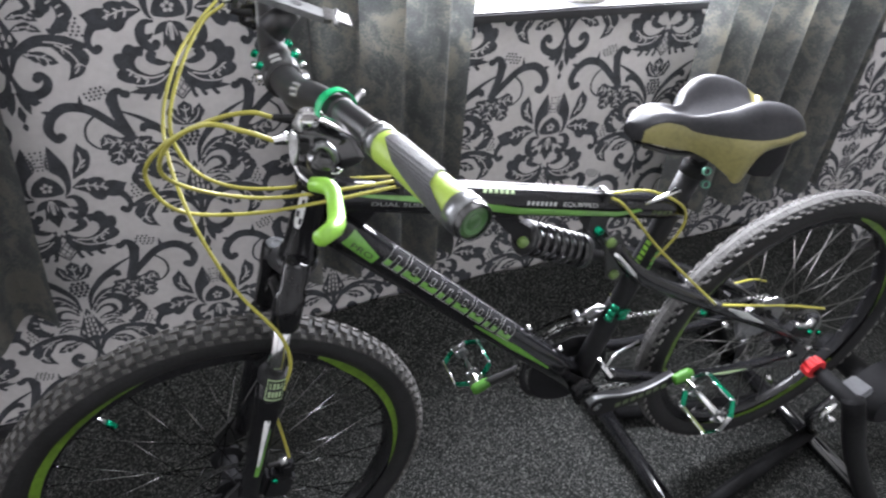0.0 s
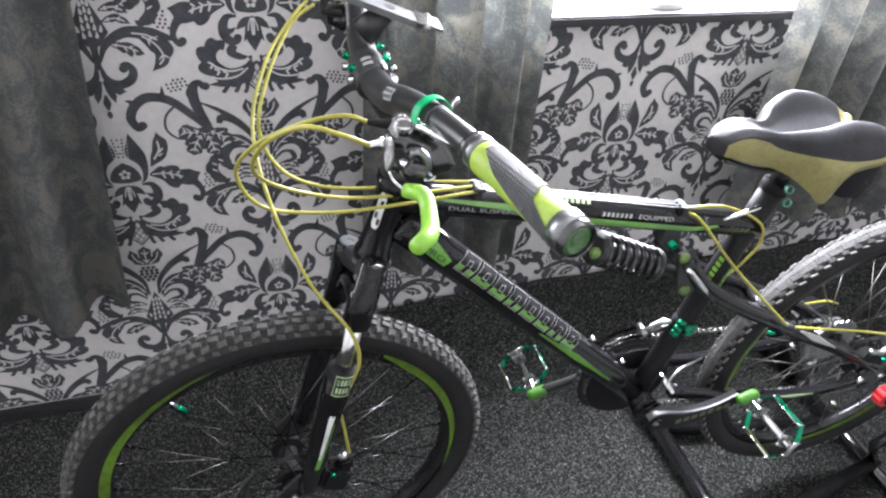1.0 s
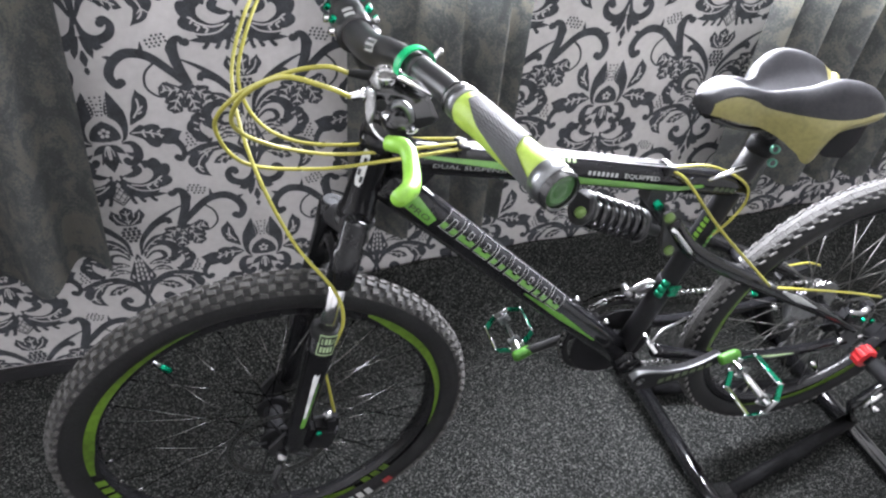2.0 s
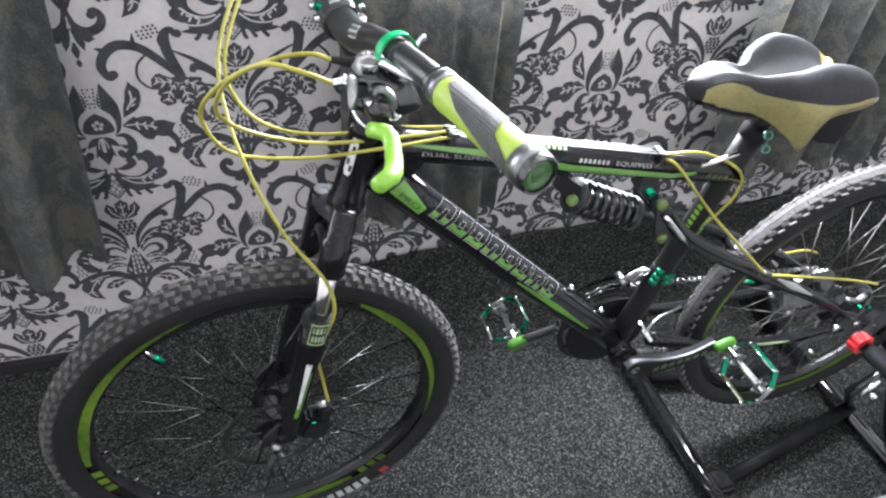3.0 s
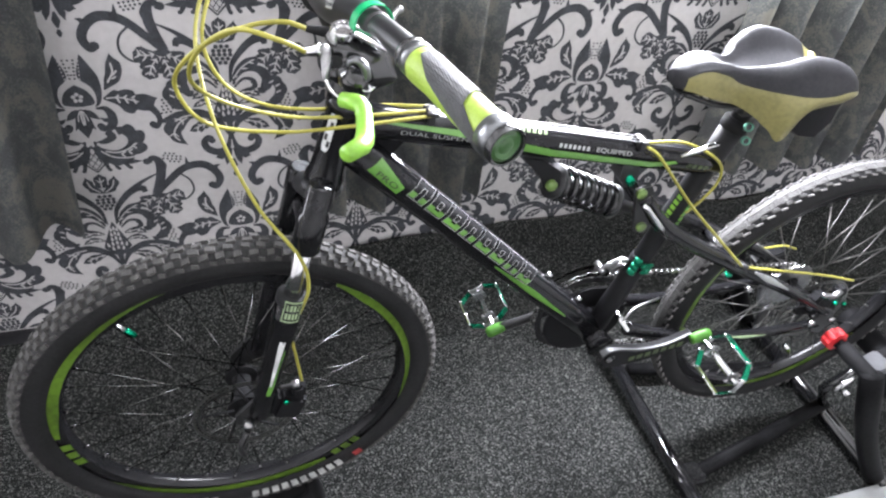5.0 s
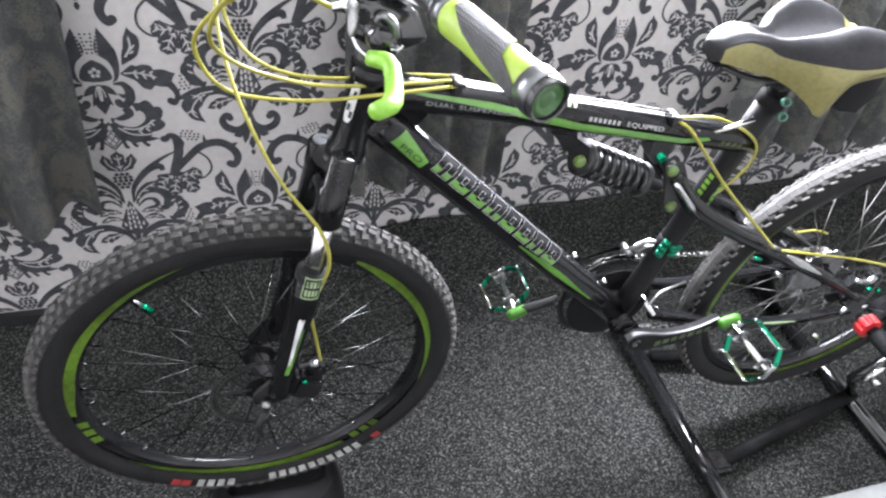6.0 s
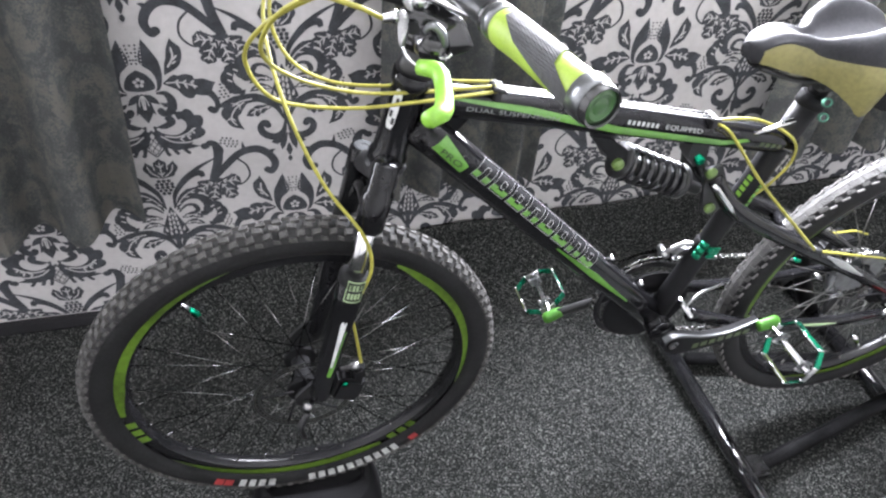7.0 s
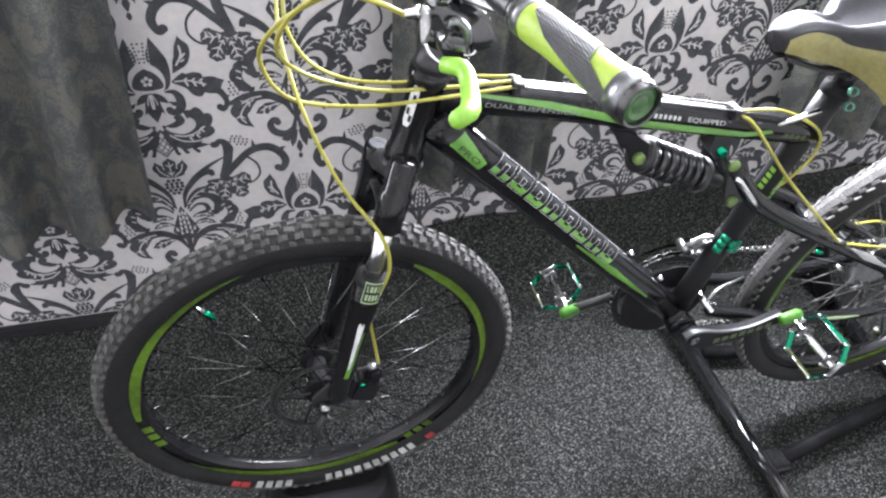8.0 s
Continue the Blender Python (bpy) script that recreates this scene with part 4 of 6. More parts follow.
# the yoke's bright highlight, put in as a thin steel tube
part("yoke_highlight", tube_bm(curve([(0.527, Y - 0.035, 0.457), (0.557, Y - 0.020, 0.469), (0.602, Y - 0.005, 0.464), (0.640, Y + 0.020, 0.440)], 6), [0.0018, 0.0022, 0.0022, 0.0022], 10), steel, bike, "highlight along the swingarm yoke, modelled as a thin steel tube")
part("swingarm_bridge", rod_bm((0.70, Y - 0.052, 0.58), (0.70, Y + 0.052, 0.58), 0.009, 10), black_paint, bike)

# shock with its coil spring
SH_A, SH_B = Vector((0.326, Y, 0.766)), Vector((0.484, Y, 0.694))
sd = (SH_B - SH_A).normalized()
shock = sub("shock_absorber", SH_A)
part("damper", tube_bm([SH_A, SH_A + sd * 0.02, SH_A + sd * 0.021, SH_B - sd * 0.035, SH_B - sd * 0.034, SH_B], [0.011, 0.011, 0.014, 0.014, 0.009, 0.009], 16), satin_black, shock)
sn = sd.orthogonal().normalized()
sb = sd.cross(sn)
coil = []
turns = 6.5
for k in range(int(turns * 16) + 1):
    a = 2 * math.pi * k / 16
    coil.append(SH_A + sd * (0.016 + 0.108 * k / (turns * 16)) + 0.0235 * (math.cos(a) * sn + math.sin(a) * sb))
part("spring", tube_bm(coil, 0.0044, 10), spring_black, shock, "thick glossy black coil spring")
for f in (0.010, 0.126):
    part("spring_collar", tube_bm([SH_A + sd * f, SH_A + sd * (f + 0.006)], 0.027, 24), satin_black, shock)
part("shock_mount", slab(bmesh.new(), [(0.270, 0.820), (0.302, 0.813), (0.332, 0.792), (0.336, 0.768), (0.324, 0.757), (0.313, 0.763), (0.302, 0.786)], Y - 0.022, Y - 0.017), matte_black, bike)
part("shock_mount", slab(bmesh.new(), [(0.274, 0.820), (0.304, 0.813), (0.332, 0.792), (0.335, 0.765), (0.318, 0.758), (0.304, 0.780)], Y + 0.017, Y + 0.022), satin_black, bike)
part("pivot_bolt", turned_bm((0.3205, Y - 0.022, 0.7725), (0, -1, 0), [(0, 0.0085), (0.006, 0.0085), (0.008, 0.006), (0.008, 0.0)], 16), lime_bolt, bike, "dull lime pivot bolt")
part("adjuster", tube_bm([(0.453, Y - 0.025, 0.762), (0.453, Y - 0.024, 0.762), (0.453, Y + 0.024, 0.768)], [0.005, 0.0072, 0.0072], 14), green_metal, bike, "green anodised damping adjuster")
part("adjuster_bracket", slab(bmesh.new(), [(0.435, 0.80), (0.462, 0.797), (0.468, 0.758), (0.45, 0.748), (0.436, 0.765)], Y - 0.016, Y + 0.012), satin_black, bike)

# fork
bm = bmesh.new()
crown = [(-0.010, Y - 0.066, 0.812), (-0.004, Y - 0.03, 0.796), (-0.001, Y, 0.782), (-0.008, Y + 0.03, 0.768), (-0.016, Y + 0.066, 0.752)]
tube(bm, curve(crown, 4), [0.016, 0.018, 0.021, 0.018, 0.016], 16)
part("fork_crown", bm, satin_black, bike)
for s in (-1, 1):
    yy = Y + s * 0.066
    top = Vector((-0.006, yy, 0.840)) if s < 0 else Vector((-0.013, yy, 0.772))
    ax = Vector((-0.229, 0, -0.973))
    down = 0.178 if s < 0 else 0.110
    part("crown_sleeve", tube_bm([top, top + ax * 0.002, top + ax * 0.044, top + ax * 0.046, top + ax * 0.098, top + ax * 0.102], [0.0135, 0.0155, 0.0155, 0.0188, 0.0188, 0.016], 24) if s < 0 else tube_bm([top, top + ax * 0.003, top + ax * 0.035, top + ax * 0.037, top + ax * 0.10, top + ax * 0.102], [0.017, 0.0195, 0.0195, 0.0180, 0.0180, 0.016], 24), black_paint, bike, "glossy black fork sleeve with a cap")
    if s > 0:
        # far cap only: its top's reflection is painted as grey
        part("fork_cap", turned_bm(top - ax * 0.0005, -ax, [(0.0, 0.0150), (0.0015, 0.0140), (0.0015, 0.006), (0.0005, 0.005), (0.0005, 0.0)], 24), charcoal, bike, "fork cap, grey for the reflection on its top")
    part("stanchion", rod_bm(top + ax * 0.07, top + ax * (down + 0.06), 0.0120, 18), chrome, bike, "chromed fork stanchion")
    low = top + ax * down
    part("dust_seal", tube_bm([low, low + ax * 0.003, low + ax * 0.014, low + ax * 0.016], [0.017, 0.0205, 0.0205, 0.0185], 20), rubber, bike, "rubber dust seal")
    leg = part("fork_leg", tube_bm([low + ax * 0.012, low + ax * 0.05, low + ax * 0.10, low + ax * 0.20, low + ax * 0.255, low + ax * 0.268], [0.0195, 0.0195, 0.0175, 0.0155, 0.0165, 0.010], 20), black_paint, bike)
    part("fork_dropout", slab(bmesh.new(), [(-0.112, 0.445), (-0.088, 0.44), (-0.094, 0.398), (-0.126, 0.386), (-0.143, 0.392), (-0.143, 0.410)], Y + s * 0.058, Y + s * 0.064), satin_black, bike)
arch = [(-0.046, Y - 0.064, 0.652), (-0.034, Y - 0.060, 0.690), (-0.026, Y - 0.036, 0.732), (-0.024, Y, 0.742), (-0.026, Y + 0.036, 0.732), (-0.034, Y + 0.060, 0.690), (-0.048, Y + 0.064, 0.640)]
part("fork_arch", tube_bm(curve(arch, 4), 0.008, 10, wide=1.5), black_paint, bike)

# front brake caliper and quick release
bm = box(bmesh.new(), Matrix.Translation((-0.062, Y - 0.048, 0.408)) @ Matrix.Rotation(radians(20), 4, "Y"), (0.045, 0.034, 0.05), 0.006)
box(bm, Matrix.Translation((-0.045, Y - 0.05, 0.44)), (0.022, 0.026, 0.03), 0.005)
part("brake_caliper", bm, matte_black, bike)
part("caliper_bolt", rod_bm((-0.066, Y - 0.068, 0.43), (-0.066, Y - 0.064, 0.43), 0.005, 8), green_metal, bike, "green anodised bolt")
part("cable_adjuster", tube_bm([(-0.072, Y - 0.055, 0.455), (-0.056, Y - 0.055, 0.457), (-0.055, Y - 0.055, 0.457), (-0.044, Y - 0.055, 0.458)], [0.003, 0.003, 0.006, 0.006], 10), steel, bike)
part("quick_release", tube_bm([FRONT + Vector((0.004, -0.062, 0.004)), FRONT + Vector((0.002, -0.076, 0.004))], [0.0085, 0.0065], 14), steel, bike, "chrome axle nut")
part("quick_release_lever", tube_bm(curve([FRONT + Vector((0, -0.080, 0.0)), FRONT + Vector((-0.012, -0.088, -0.022)), FRONT + Vector((-0.008, -0.088, -0.048))]), [0.005, 0.005, 0.004], 8), satin_black, bike)

# ---- cockpit ----
def patch(bm, a, b, r, side, quads, off=0.0010, nu=6, nv=8):
    """Curved pieces on a tube from a to b. quads: four (along, degrees) corners; degrees turn from side upwards."""
    a, b = Vector(a), Vector(b)
    ax = (b - a).normalized()
    e1 = (Vector(side) - ax * ax.dot(Vector(side))).normalized()
    e2 = e1.cross(ax) if e1.cross(ax).z > 0 else ax.cross(e1)
    for q in quads:
        grid = []
        for i in range(nu + 1):
            row = []
            for j in range(nv + 1):
                u, v = i / nu, j / nv
                s = (q[0][0] * (1 - u) + q[1][0] * u) * (1 - v) + (q[3][0] * (1 - u) + q[2][0] * u) * v
                f = (q[0][1] * (1 - u) + q[1][1] * u) * (1 - v) + (q[3][1] * (1 - u) + q[2][1] * u) * v
                f = math.radians(f)
                row.append(bm.verts.new(a + (b - a) * s + (r + off) * (math.cos(f) * e1 + math.sin(f) * e2)))
            grid.append(row)
        for i in range(nu):
            for j in range(nv):
                bm.faces.new((grid[i][j], grid[i + 1][j], grid[i + 1][j + 1], grid[i][j + 1]))
    for f in bm.faces:
        f.normal_update()
        c = f.calc_center_median() - a
        if f.normal.dot(c - ax * ax.dot(c)) < 0:
            f.normal_flip()
    return bm


def blocks(name, a, b, r, side, quads, off, nu, nv, mat, parent, label=""):
    """Printed blocks, each a piece of its own."""
    for q in quads:
        part(name, patch(bmesh.new(), a, b, r, side, [q], off, nu, nv), mat, parent, label, smooth=False)


def lettering(name, body, a, b, r, side, s0, s1, deg, height, mat, parent, label=""):
    """Printed words bent round a tube, from s0 to s1 along it."""
    data = bpy.data.curves.new(name, "FONT")
    data.body = body
    data.resolution_u = 3
    tmp = new(name, data)
    dg = bpy.context.evaluated_depsgraph_get()
    me = bpy.data.meshes.new_from_object(tmp.evaluated_get(dg))
    bpy.data.objects.remove(tmp)
    bm = bmesh.new()
    bm.from_mesh(me)
    a, b = Vector(a), Vector(b)
    ax = (b - a).normalized()
    e1 = (Vector(side) - ax * ax.dot(Vector(side))).normalized()
    e2 = e1.cross(ax) if e1.cross(ax).z > 0 else ax.cross(e1)
    w = max(v.co.x for v in bm.verts)
    h = max(v.co.y for v in bm.verts)
    for v in bm.verts:
        f = math.radians(deg) + (v.co.y / h - 0.5) * height / r
        v.co = a + (b - a) * (s0 + (s1 - s0) * v.co.x / w) + (r + 0.0014) * (math.cos(f) * e1 + math.sin(f) * e2)
    for f in bm.faces:
        f.normal_update()
        c = f.calc_center_median() - a
        if f.normal.dot(c - ax * ax.dot(c)) < 0:
            f.normal_flip()
    return part(name, bm, mat, parent, label, smooth=False)


CLAMP = Vector((0.001, Y, 1.047))
half_bar = [(0.067, 0.368, 1.087), (0.0368, 0.243, 1.089), (0.0185, 0.165, 1.083), (0.011, 0.120, 1.0715), (0.005, 0.075, 1.056)]
bar_pts = [(x, Y - d, z) for x, d, z in half_bar] + [tuple(CLAMP)] + [(x, Y + d, z) for x, d, z in half_bar[::-1]]
part("handlebar", tube_bm(curve(bar_pts, 8), [0.0112, 0.0112, 0.0114, 0.0136, 0.0158, 0.0160, 0.0158, 0.0136, 0.0114, 0.0112, 0.0112], 20), bar_satin, bike)
# stem
st0 = HEAD_B + hd * 0.05
part("stem", tube_bm(curve([st0 + Vector((0.004, 0, -0.012)), st0.lerp(CLAMP, 0.35), st0.lerp(CLAMP, 0.7), CLAMP + Vector((0.012, 0, -0.006))], 6), [0.021, 0.018, 0.0165, 0.019], 18), satin_black, bike)
part("steerer_clamp", tube_bm([HEAD_B + hd * 0.028, HEAD_B + hd * 0.032, HEAD_B + hd * 0.066, HEAD_B + hd * 0.070], [0.017, 0.0195, 0.0195, 0.014], 20), satin_black, bike)
part("bar_clamp", tube_bm([CLAMP + Vector((0, -0.026, 0)), CLAMP + Vector((0, -0.024, 0)), CLAMP + Vector((0, 0.024, 0)), CLAMP + Vector((0, 0.026, 0))], [0.0185, 0.0205, 0.0205, 0.0185], 22), satin_black, bike)
for dy in (-0.017, 0.017):
    for dx, dz in ((-0.021, 0.014), (0.013, 0.022), (0.020, 0.012), (-0.022, 0.002)):
        bolt_at = CLAMP + Vector((dx, dy, dz))
        part("clamp_bolt", turned_bm(bolt_at, (dx, 0, dz), [(0, 0.0045), (0.005, 0.0045), (0.0055, 0.003), (0.0055, 0)], 10), green_metal if dz > 0.013 else chrome, bike, "green anodised clamp bolt" if dz > 0.013 else "")
bm = patch(bmesh.new(), CLAMP + Vector((0, -0.026, 0)), CLAMP + Vector((0, 0.02, 0)), 0.0205, (-0.3, 0, 1), [((0.1 + 0.26 * k, -14), (0.26 + 0.26 * k, -14), (0.26 + 0.26 * k, 16), (0.1 + 0.26 * k, 16)) for k in range(2)], nu=3, nv=4)
part("stem_print", bm, dull_print, bike, "white lettering blocks", smooth=False)
p0, p1 = Vector((0.0035, Y - 0.060, 1.0515)), Vector((0.0125, Y - 0.130, 1.0742))
bm = patch(bmesh.new(), p0, p1, 0.0142, (-0.55, -0.2, 1), [((0.52, -50), (0.86, -50), (0.86, -2), (0.52, -2))], nu=4, nv=6)
part("bar_label", patch(bmesh.new(), p0, p1, 0.0142, (-0.55, -0.2, 1), [((0.55 + 0.075 * k, f), (0.60 + 0.075 * k, f), (0.60 + 0.075 * k, f + 13), (0.55 + 0.075 * k, f + 13)) for k in range(4) for f in (-43, -22)], 0.0016, 2, 2), charcoal, bike, "dark lettering blocks", smooth=False)
part("bar_print", bm, dull_print, bike, "white lettering blocks", smooth=False)
far = [Vector((p.x, 2 * Y - p.y, p.z)) for p in (p0, p1)]
blocks("bar_print", far[0], far[1], 0.0142, (-1, 0, 0.35), [((0.30 + 0.13 * k, -10), (0.40 + 0.13 * k, -10), (0.40 + 0.13 * k, 14), (0.30 + 0.13 * k, 14)) for k in range(6)], 0.0012, 2, 3, dull_print, bike, "white lettering blocks")


def grip(sgn):
    g = sub("grip", (0.05, Y + sgn * 0.31, 1.08))
    a, b = Vector((0.0402, Y + sgn * 0.2575, 1.0886)), Vector((0.0665, Y + sgn * 0.366, 1.087))
    d = (b - a).normalized()
    ln = (b - a).length
    prof = [(0.0, 0.0132), (0.003, 0.0146), (0.009, 0.0147), (0.026, 0.0138), (0.056, 0.0141), (0.080, 0.0140), (ln - 0.012, 0.0145), (ln - 0.010, 0.0138)]
    part("grip_sleeve", turned_bm(a, d, prof, 28), lime_grip, g, "lime rubber grip sleeve")
    out = Vector((-0.7, 0, 0.7))
    bm = patch(bmesh.new(), a, b, 0.0142, out, [((0.09, 18), (0.3, -22), (0.3, 125), (0.07, 125)), ((0.3, -22), (0.62, -52), (0.62, 125), (0.3, 125)), ((0.62, -52), (0.70, -60), (0.69, 2), (0.62, 60)), ((0.70, -60), (0.92, -85), (0.90, -34), (0.69, 2))], 0.0011, 10, 14)
    part("grip_pad", bm, pad_knurl, g, "grey knurled grip pad")
    part("lock_ring", tube_bm([a - d * 0.010, a - d * 0.009, a - d * 0.001, a], [0.0128, 0.0146, 0.0146, 0.0132], 28), grey_metal, g, "dark polished lock ring")
    part("collar", tube_bm([a - d * 0.017, a - d * 0.016, a - d * 0.011, a - d * 0.010], [0.0125, 0.0140, 0.0140, 0.0125], 28), gloss_plastic, g)
    part("lock_ring", tube_bm([b - d * 0.012, b - d * 0.011, b + d * 0.001, b + d * 0.002], [0.0140, 0.0160, 0.0160, 0.0150], 28), grey_metal, g, "polished lock ring")
    part("end_cap", turned_bm(b + d * 0.002, d, [(0, 0.0152), (0.004, 0.0150), (0.006, 0.0142), (0.0055, 0.0128), (0.003, 0.0122)], 28), gloss_plastic, g)
    part("end_plug", turned_bm(b + d * 0.002, d, [(0.003, 0.0122), (0.0045, 0.0095), (0.0035, 0.006), (0.0045, 0.004), (0.0045, 0.0)], 24), plug_green, g, "dark green end plug")
    return g


grip(-1)
grip(1)


def controls(sgn):
    """Brake lever with lime cover, lever body and shifter pod on one side of the bar."""
    def at(x, d, z):
        return Vector((x, Y + sgn * d, z))
    c = sub("brake_lever", at(-0.01, 0.18, 1.06))
    axis = (at(0.0368, 0.243, 1.089) - at(0.016, 0.158, 1.082)).normalized()
    m = at(0.0205, 0.178, 1.0840)
    part("lever_clamp", tube_bm([m - axis * 0.011, m - axis * 0.009, m + axis * 0.009, m + axis * 0.011], [0.0122, 0.0135, 0.0135, 0.0122], 18), satin_black, c)
    def hull(points, grow):
        h = bmesh.new()
        for q in points:
            for o in ((grow, 0, 0), (-grow, 0, 0), (0, grow, 0), (0, -grow, 0), (0, 0, grow), (0, 0, -grow)):
                h.verts.new(q + Vector(o))
        bmesh.ops.convex_hull(h, input=h.verts[:])
        bmesh.ops.delete(h, geom=[v for v in h.verts if not v.link_faces], context="VERTS")
        bmesh.ops.bevel(h, geom=h.edges[:], offset=grow * 0.3, segments=1, affect="EDGES")
        return h
    part("lever_body", hull([at(0.004, 0.170, 1.068), at(0.030, 0.180, 1.058), at(-0.016, 0.174, 1.066), at(-0.016, 0.180, 1.040), at(0.000, 0.182, 1.032), at(0.027, 0.182, 1.031), at(0.040, 0.184, 1.037), at(0.036, 0.182, 1.046)], 0.005), gloss_plastic, c, "glossy black lever housing")
    part("lever_bracket", hull([at(-0.022, 0.188, 1.070), at(-0.018, 0.188, 1.069), at(-0.019, 0.195, 1.060), at(-0.022, 0.197, 1.047)], 0.0036), steel, c, "brushed grey lever bracket")
    part("bracket_slot", hull([at(-0.0205, 0.1925, 1.068), at(-0.0175, 0.1925, 1.067)], 0.0014), steel, c)
    part("bracket_bore", turned_bm(at(-0.0125, 0.1945, 1.0600), (-0.2, -1, 0.2), [(0, 0.0055), (0.0012, 0.0052), (0.0012, 0.0)], 16), rubber, c)
    bm = hull([at(-0.010, 0.170, 1.078), at(-0.016, 0.176, 1.074), at(-0.012, 0.182, 1.070)], 0.0030)
    part("lever_casting", bm, steel, c, "cast grey lever mount")
    part("lever_dial", turned_bm(at(-0.003, 0.170, 1.075), (-0.1, -0.25, 1), [(-0.004, 0.0105), (0.002, 0.0108), (0.0042, 0.0095), (0.0042, 0.0075), (0.001, 0.0066), (0.001, 0.0)], 24), chrome, c, "grey metal indicator dial")
    part("clamp_plate", hull([at(0.006, 0.176, 1.083), at(0.009, 0.186, 1.081), at(0.010, 0.182, 1.074)], 0.0042), chrome, c, "bright clamp plate")
    part("lever_rib", tube_bm(curve([at(0.008, 0.180, 1.079), at(0.018, 0.205, 1.081), at(0.029, 0.234, 1.083)], 4), [0.0058, 0.0046, 0.001], 10, wide=1.2), chrome, c, "bright pointed lever rib")
    part("lever_rib", tube_bm(curve([at(0.020, 0.190, 1.079), at(0.028, 0.192, 1.074), at(0.037, 0.194, 1.068)], 4), [0.0035, 0.003, 0.001], 8), grey_metal, c)
    part("barrel_adjuster", tube_bm([at(-0.024, 0.187, 1.0675), at(-0.028, 0.187, 1.067), at(-0.029, 0.187, 1.0665), at(-0.036, 0.187, 1.066)], [0.0060, 0.0060, 0.0048, 0.004], 12), chrome, c, "chrome barrel adjuster")
    part("cable_boot", tube_bm([at(-0.006, 0.145, 1.062), at(-0.016, 0.145, 1.0635), at(-0.030, 0.145, 1.0665)], [0.0052, 0.0045, 0.003], 10), rubber, c)
    bm = tube_bm(curve([at(-0.006, 0.17, 1.046), at(0.004, 0.192, 1.042), at(0.014, 0.20, 1.042)], 5), [0.008, 0.014, 0.011], 14)
    part("shifter_pod", bm, gloss_plastic, c, "glossy black shifter pod")
    part("thumb_lever", tube_bm(curve([at(-0.0045, 0.200, 1.059), at(-0.001, 0.200, 1.0635), at(0.0046, 0.200, 1.0632), at(0.0102, 0.200, 1.057), at(0.0120, 0.200, 1.047)], 6), [0.0016, 0.0026, 0.0034, 0.0040, 0.0040], 10, wide=1.6), grey_metal, c, "curled grey thumb lever")
    part("lever_wire", tube_bm(curve([at(-0.0225, 0.204, 1.049), at(-0.0193, 0.210, 1.0425), at(-0.0120, 0.220, 1.0392)], 5), 0.0016, 8), chrome, c, "chrome lever arm")
    part("release_wire", tube_bm(curve([at(0.007, 0.210, 1.0407), at(0.0135, 0.210, 1.0405), at(0.0168, 0.210, 1.0440)], 5), 0.0012, 8), chrome, c)
    lever = [at(-0.0122, 0.220, 1.0393), at(-0.0035, 0.228, 1.0412), at(-0.0005, 0.231, 1.0412), at(0.0018, 0.236, 1.0395), at(0.0018, 0.244, 1.0365), at(-0.0012, 0.262, 1.0328), at(-0.0040, 0.272, 1.0326), at(-0.0078, 0.280, 1.0335), at(-0.0225, 0.302, 1.0425)]
    part("lever_cover", tube_bm(lever, [0.0062, 0.0070, 0.0070, 0.0068, 0.0066, 0.0070, 0.0074, 0.0074, 0.0064], 14, wide=1.05), lime, c, "lime silicone lever cover")


controls(-1)
controls(1)
# bell: a green ring on the bar with its striker
ring_c, ring_ax = Vector((0.0200, Y - 0.178, 1.0845)), Vector((0.24, -0.96, 0.05)).normalized()
bell = sub("bell", ring_c)
ring_side = Vector((0, 0, 1)).cross(ring_ax).normalized()
bm = bmesh.new()
last = None
for k in range(33):
    a = radians(-8 + 196 * k / 32)
    d = math.cos(a) * ring_side + math.sin(a) * Vector((0, 0, 1))
    row = [bm.verts.new(ring_c + d * q + ring_ax * h) for h, q in ((-0.0046, 0.0170), (-0.0046, 0.0183), (0.0046, 0.0183), (0.0046, 0.0170))]
    if last:
        for i in range(4):
            bm.faces.new((last[i], row[i], row[(i + 1) % 4], last[(i + 1) % 4]))
    last = row
bmesh.ops.recalc_face_normals(bm, faces=bm.faces)
part("bell_ring", bm, ring_green, bell, "bright green bell ring")
part("bell_band", tube_bm([ring_c - Vector((0, 0, 0.001)) - ring_ax * 0.006, ring_c - Vector((0, 0, 0.001)) + ring_ax * 0.006], 0.0128, 24), plastic_black, bell)
part("bell_striker", tube_bm(curve([ring_c + Vector((0.014, 0.004, -0.006)), ring_c + Vector((0.024, 0.02, -0.001)), ring_c + Vector((0.031, 0.026, 0.001))], 4), [0.003, 0.0026, 0.0034], 10), steel, bell)

# cables
def cable(points, r=0.0023, mat=None, name="cable_housing", label="yellow cable housing"):
    return part(name, tube_bm(curve(points, 10), r, 8), mat or yellow_cable, bike, label)


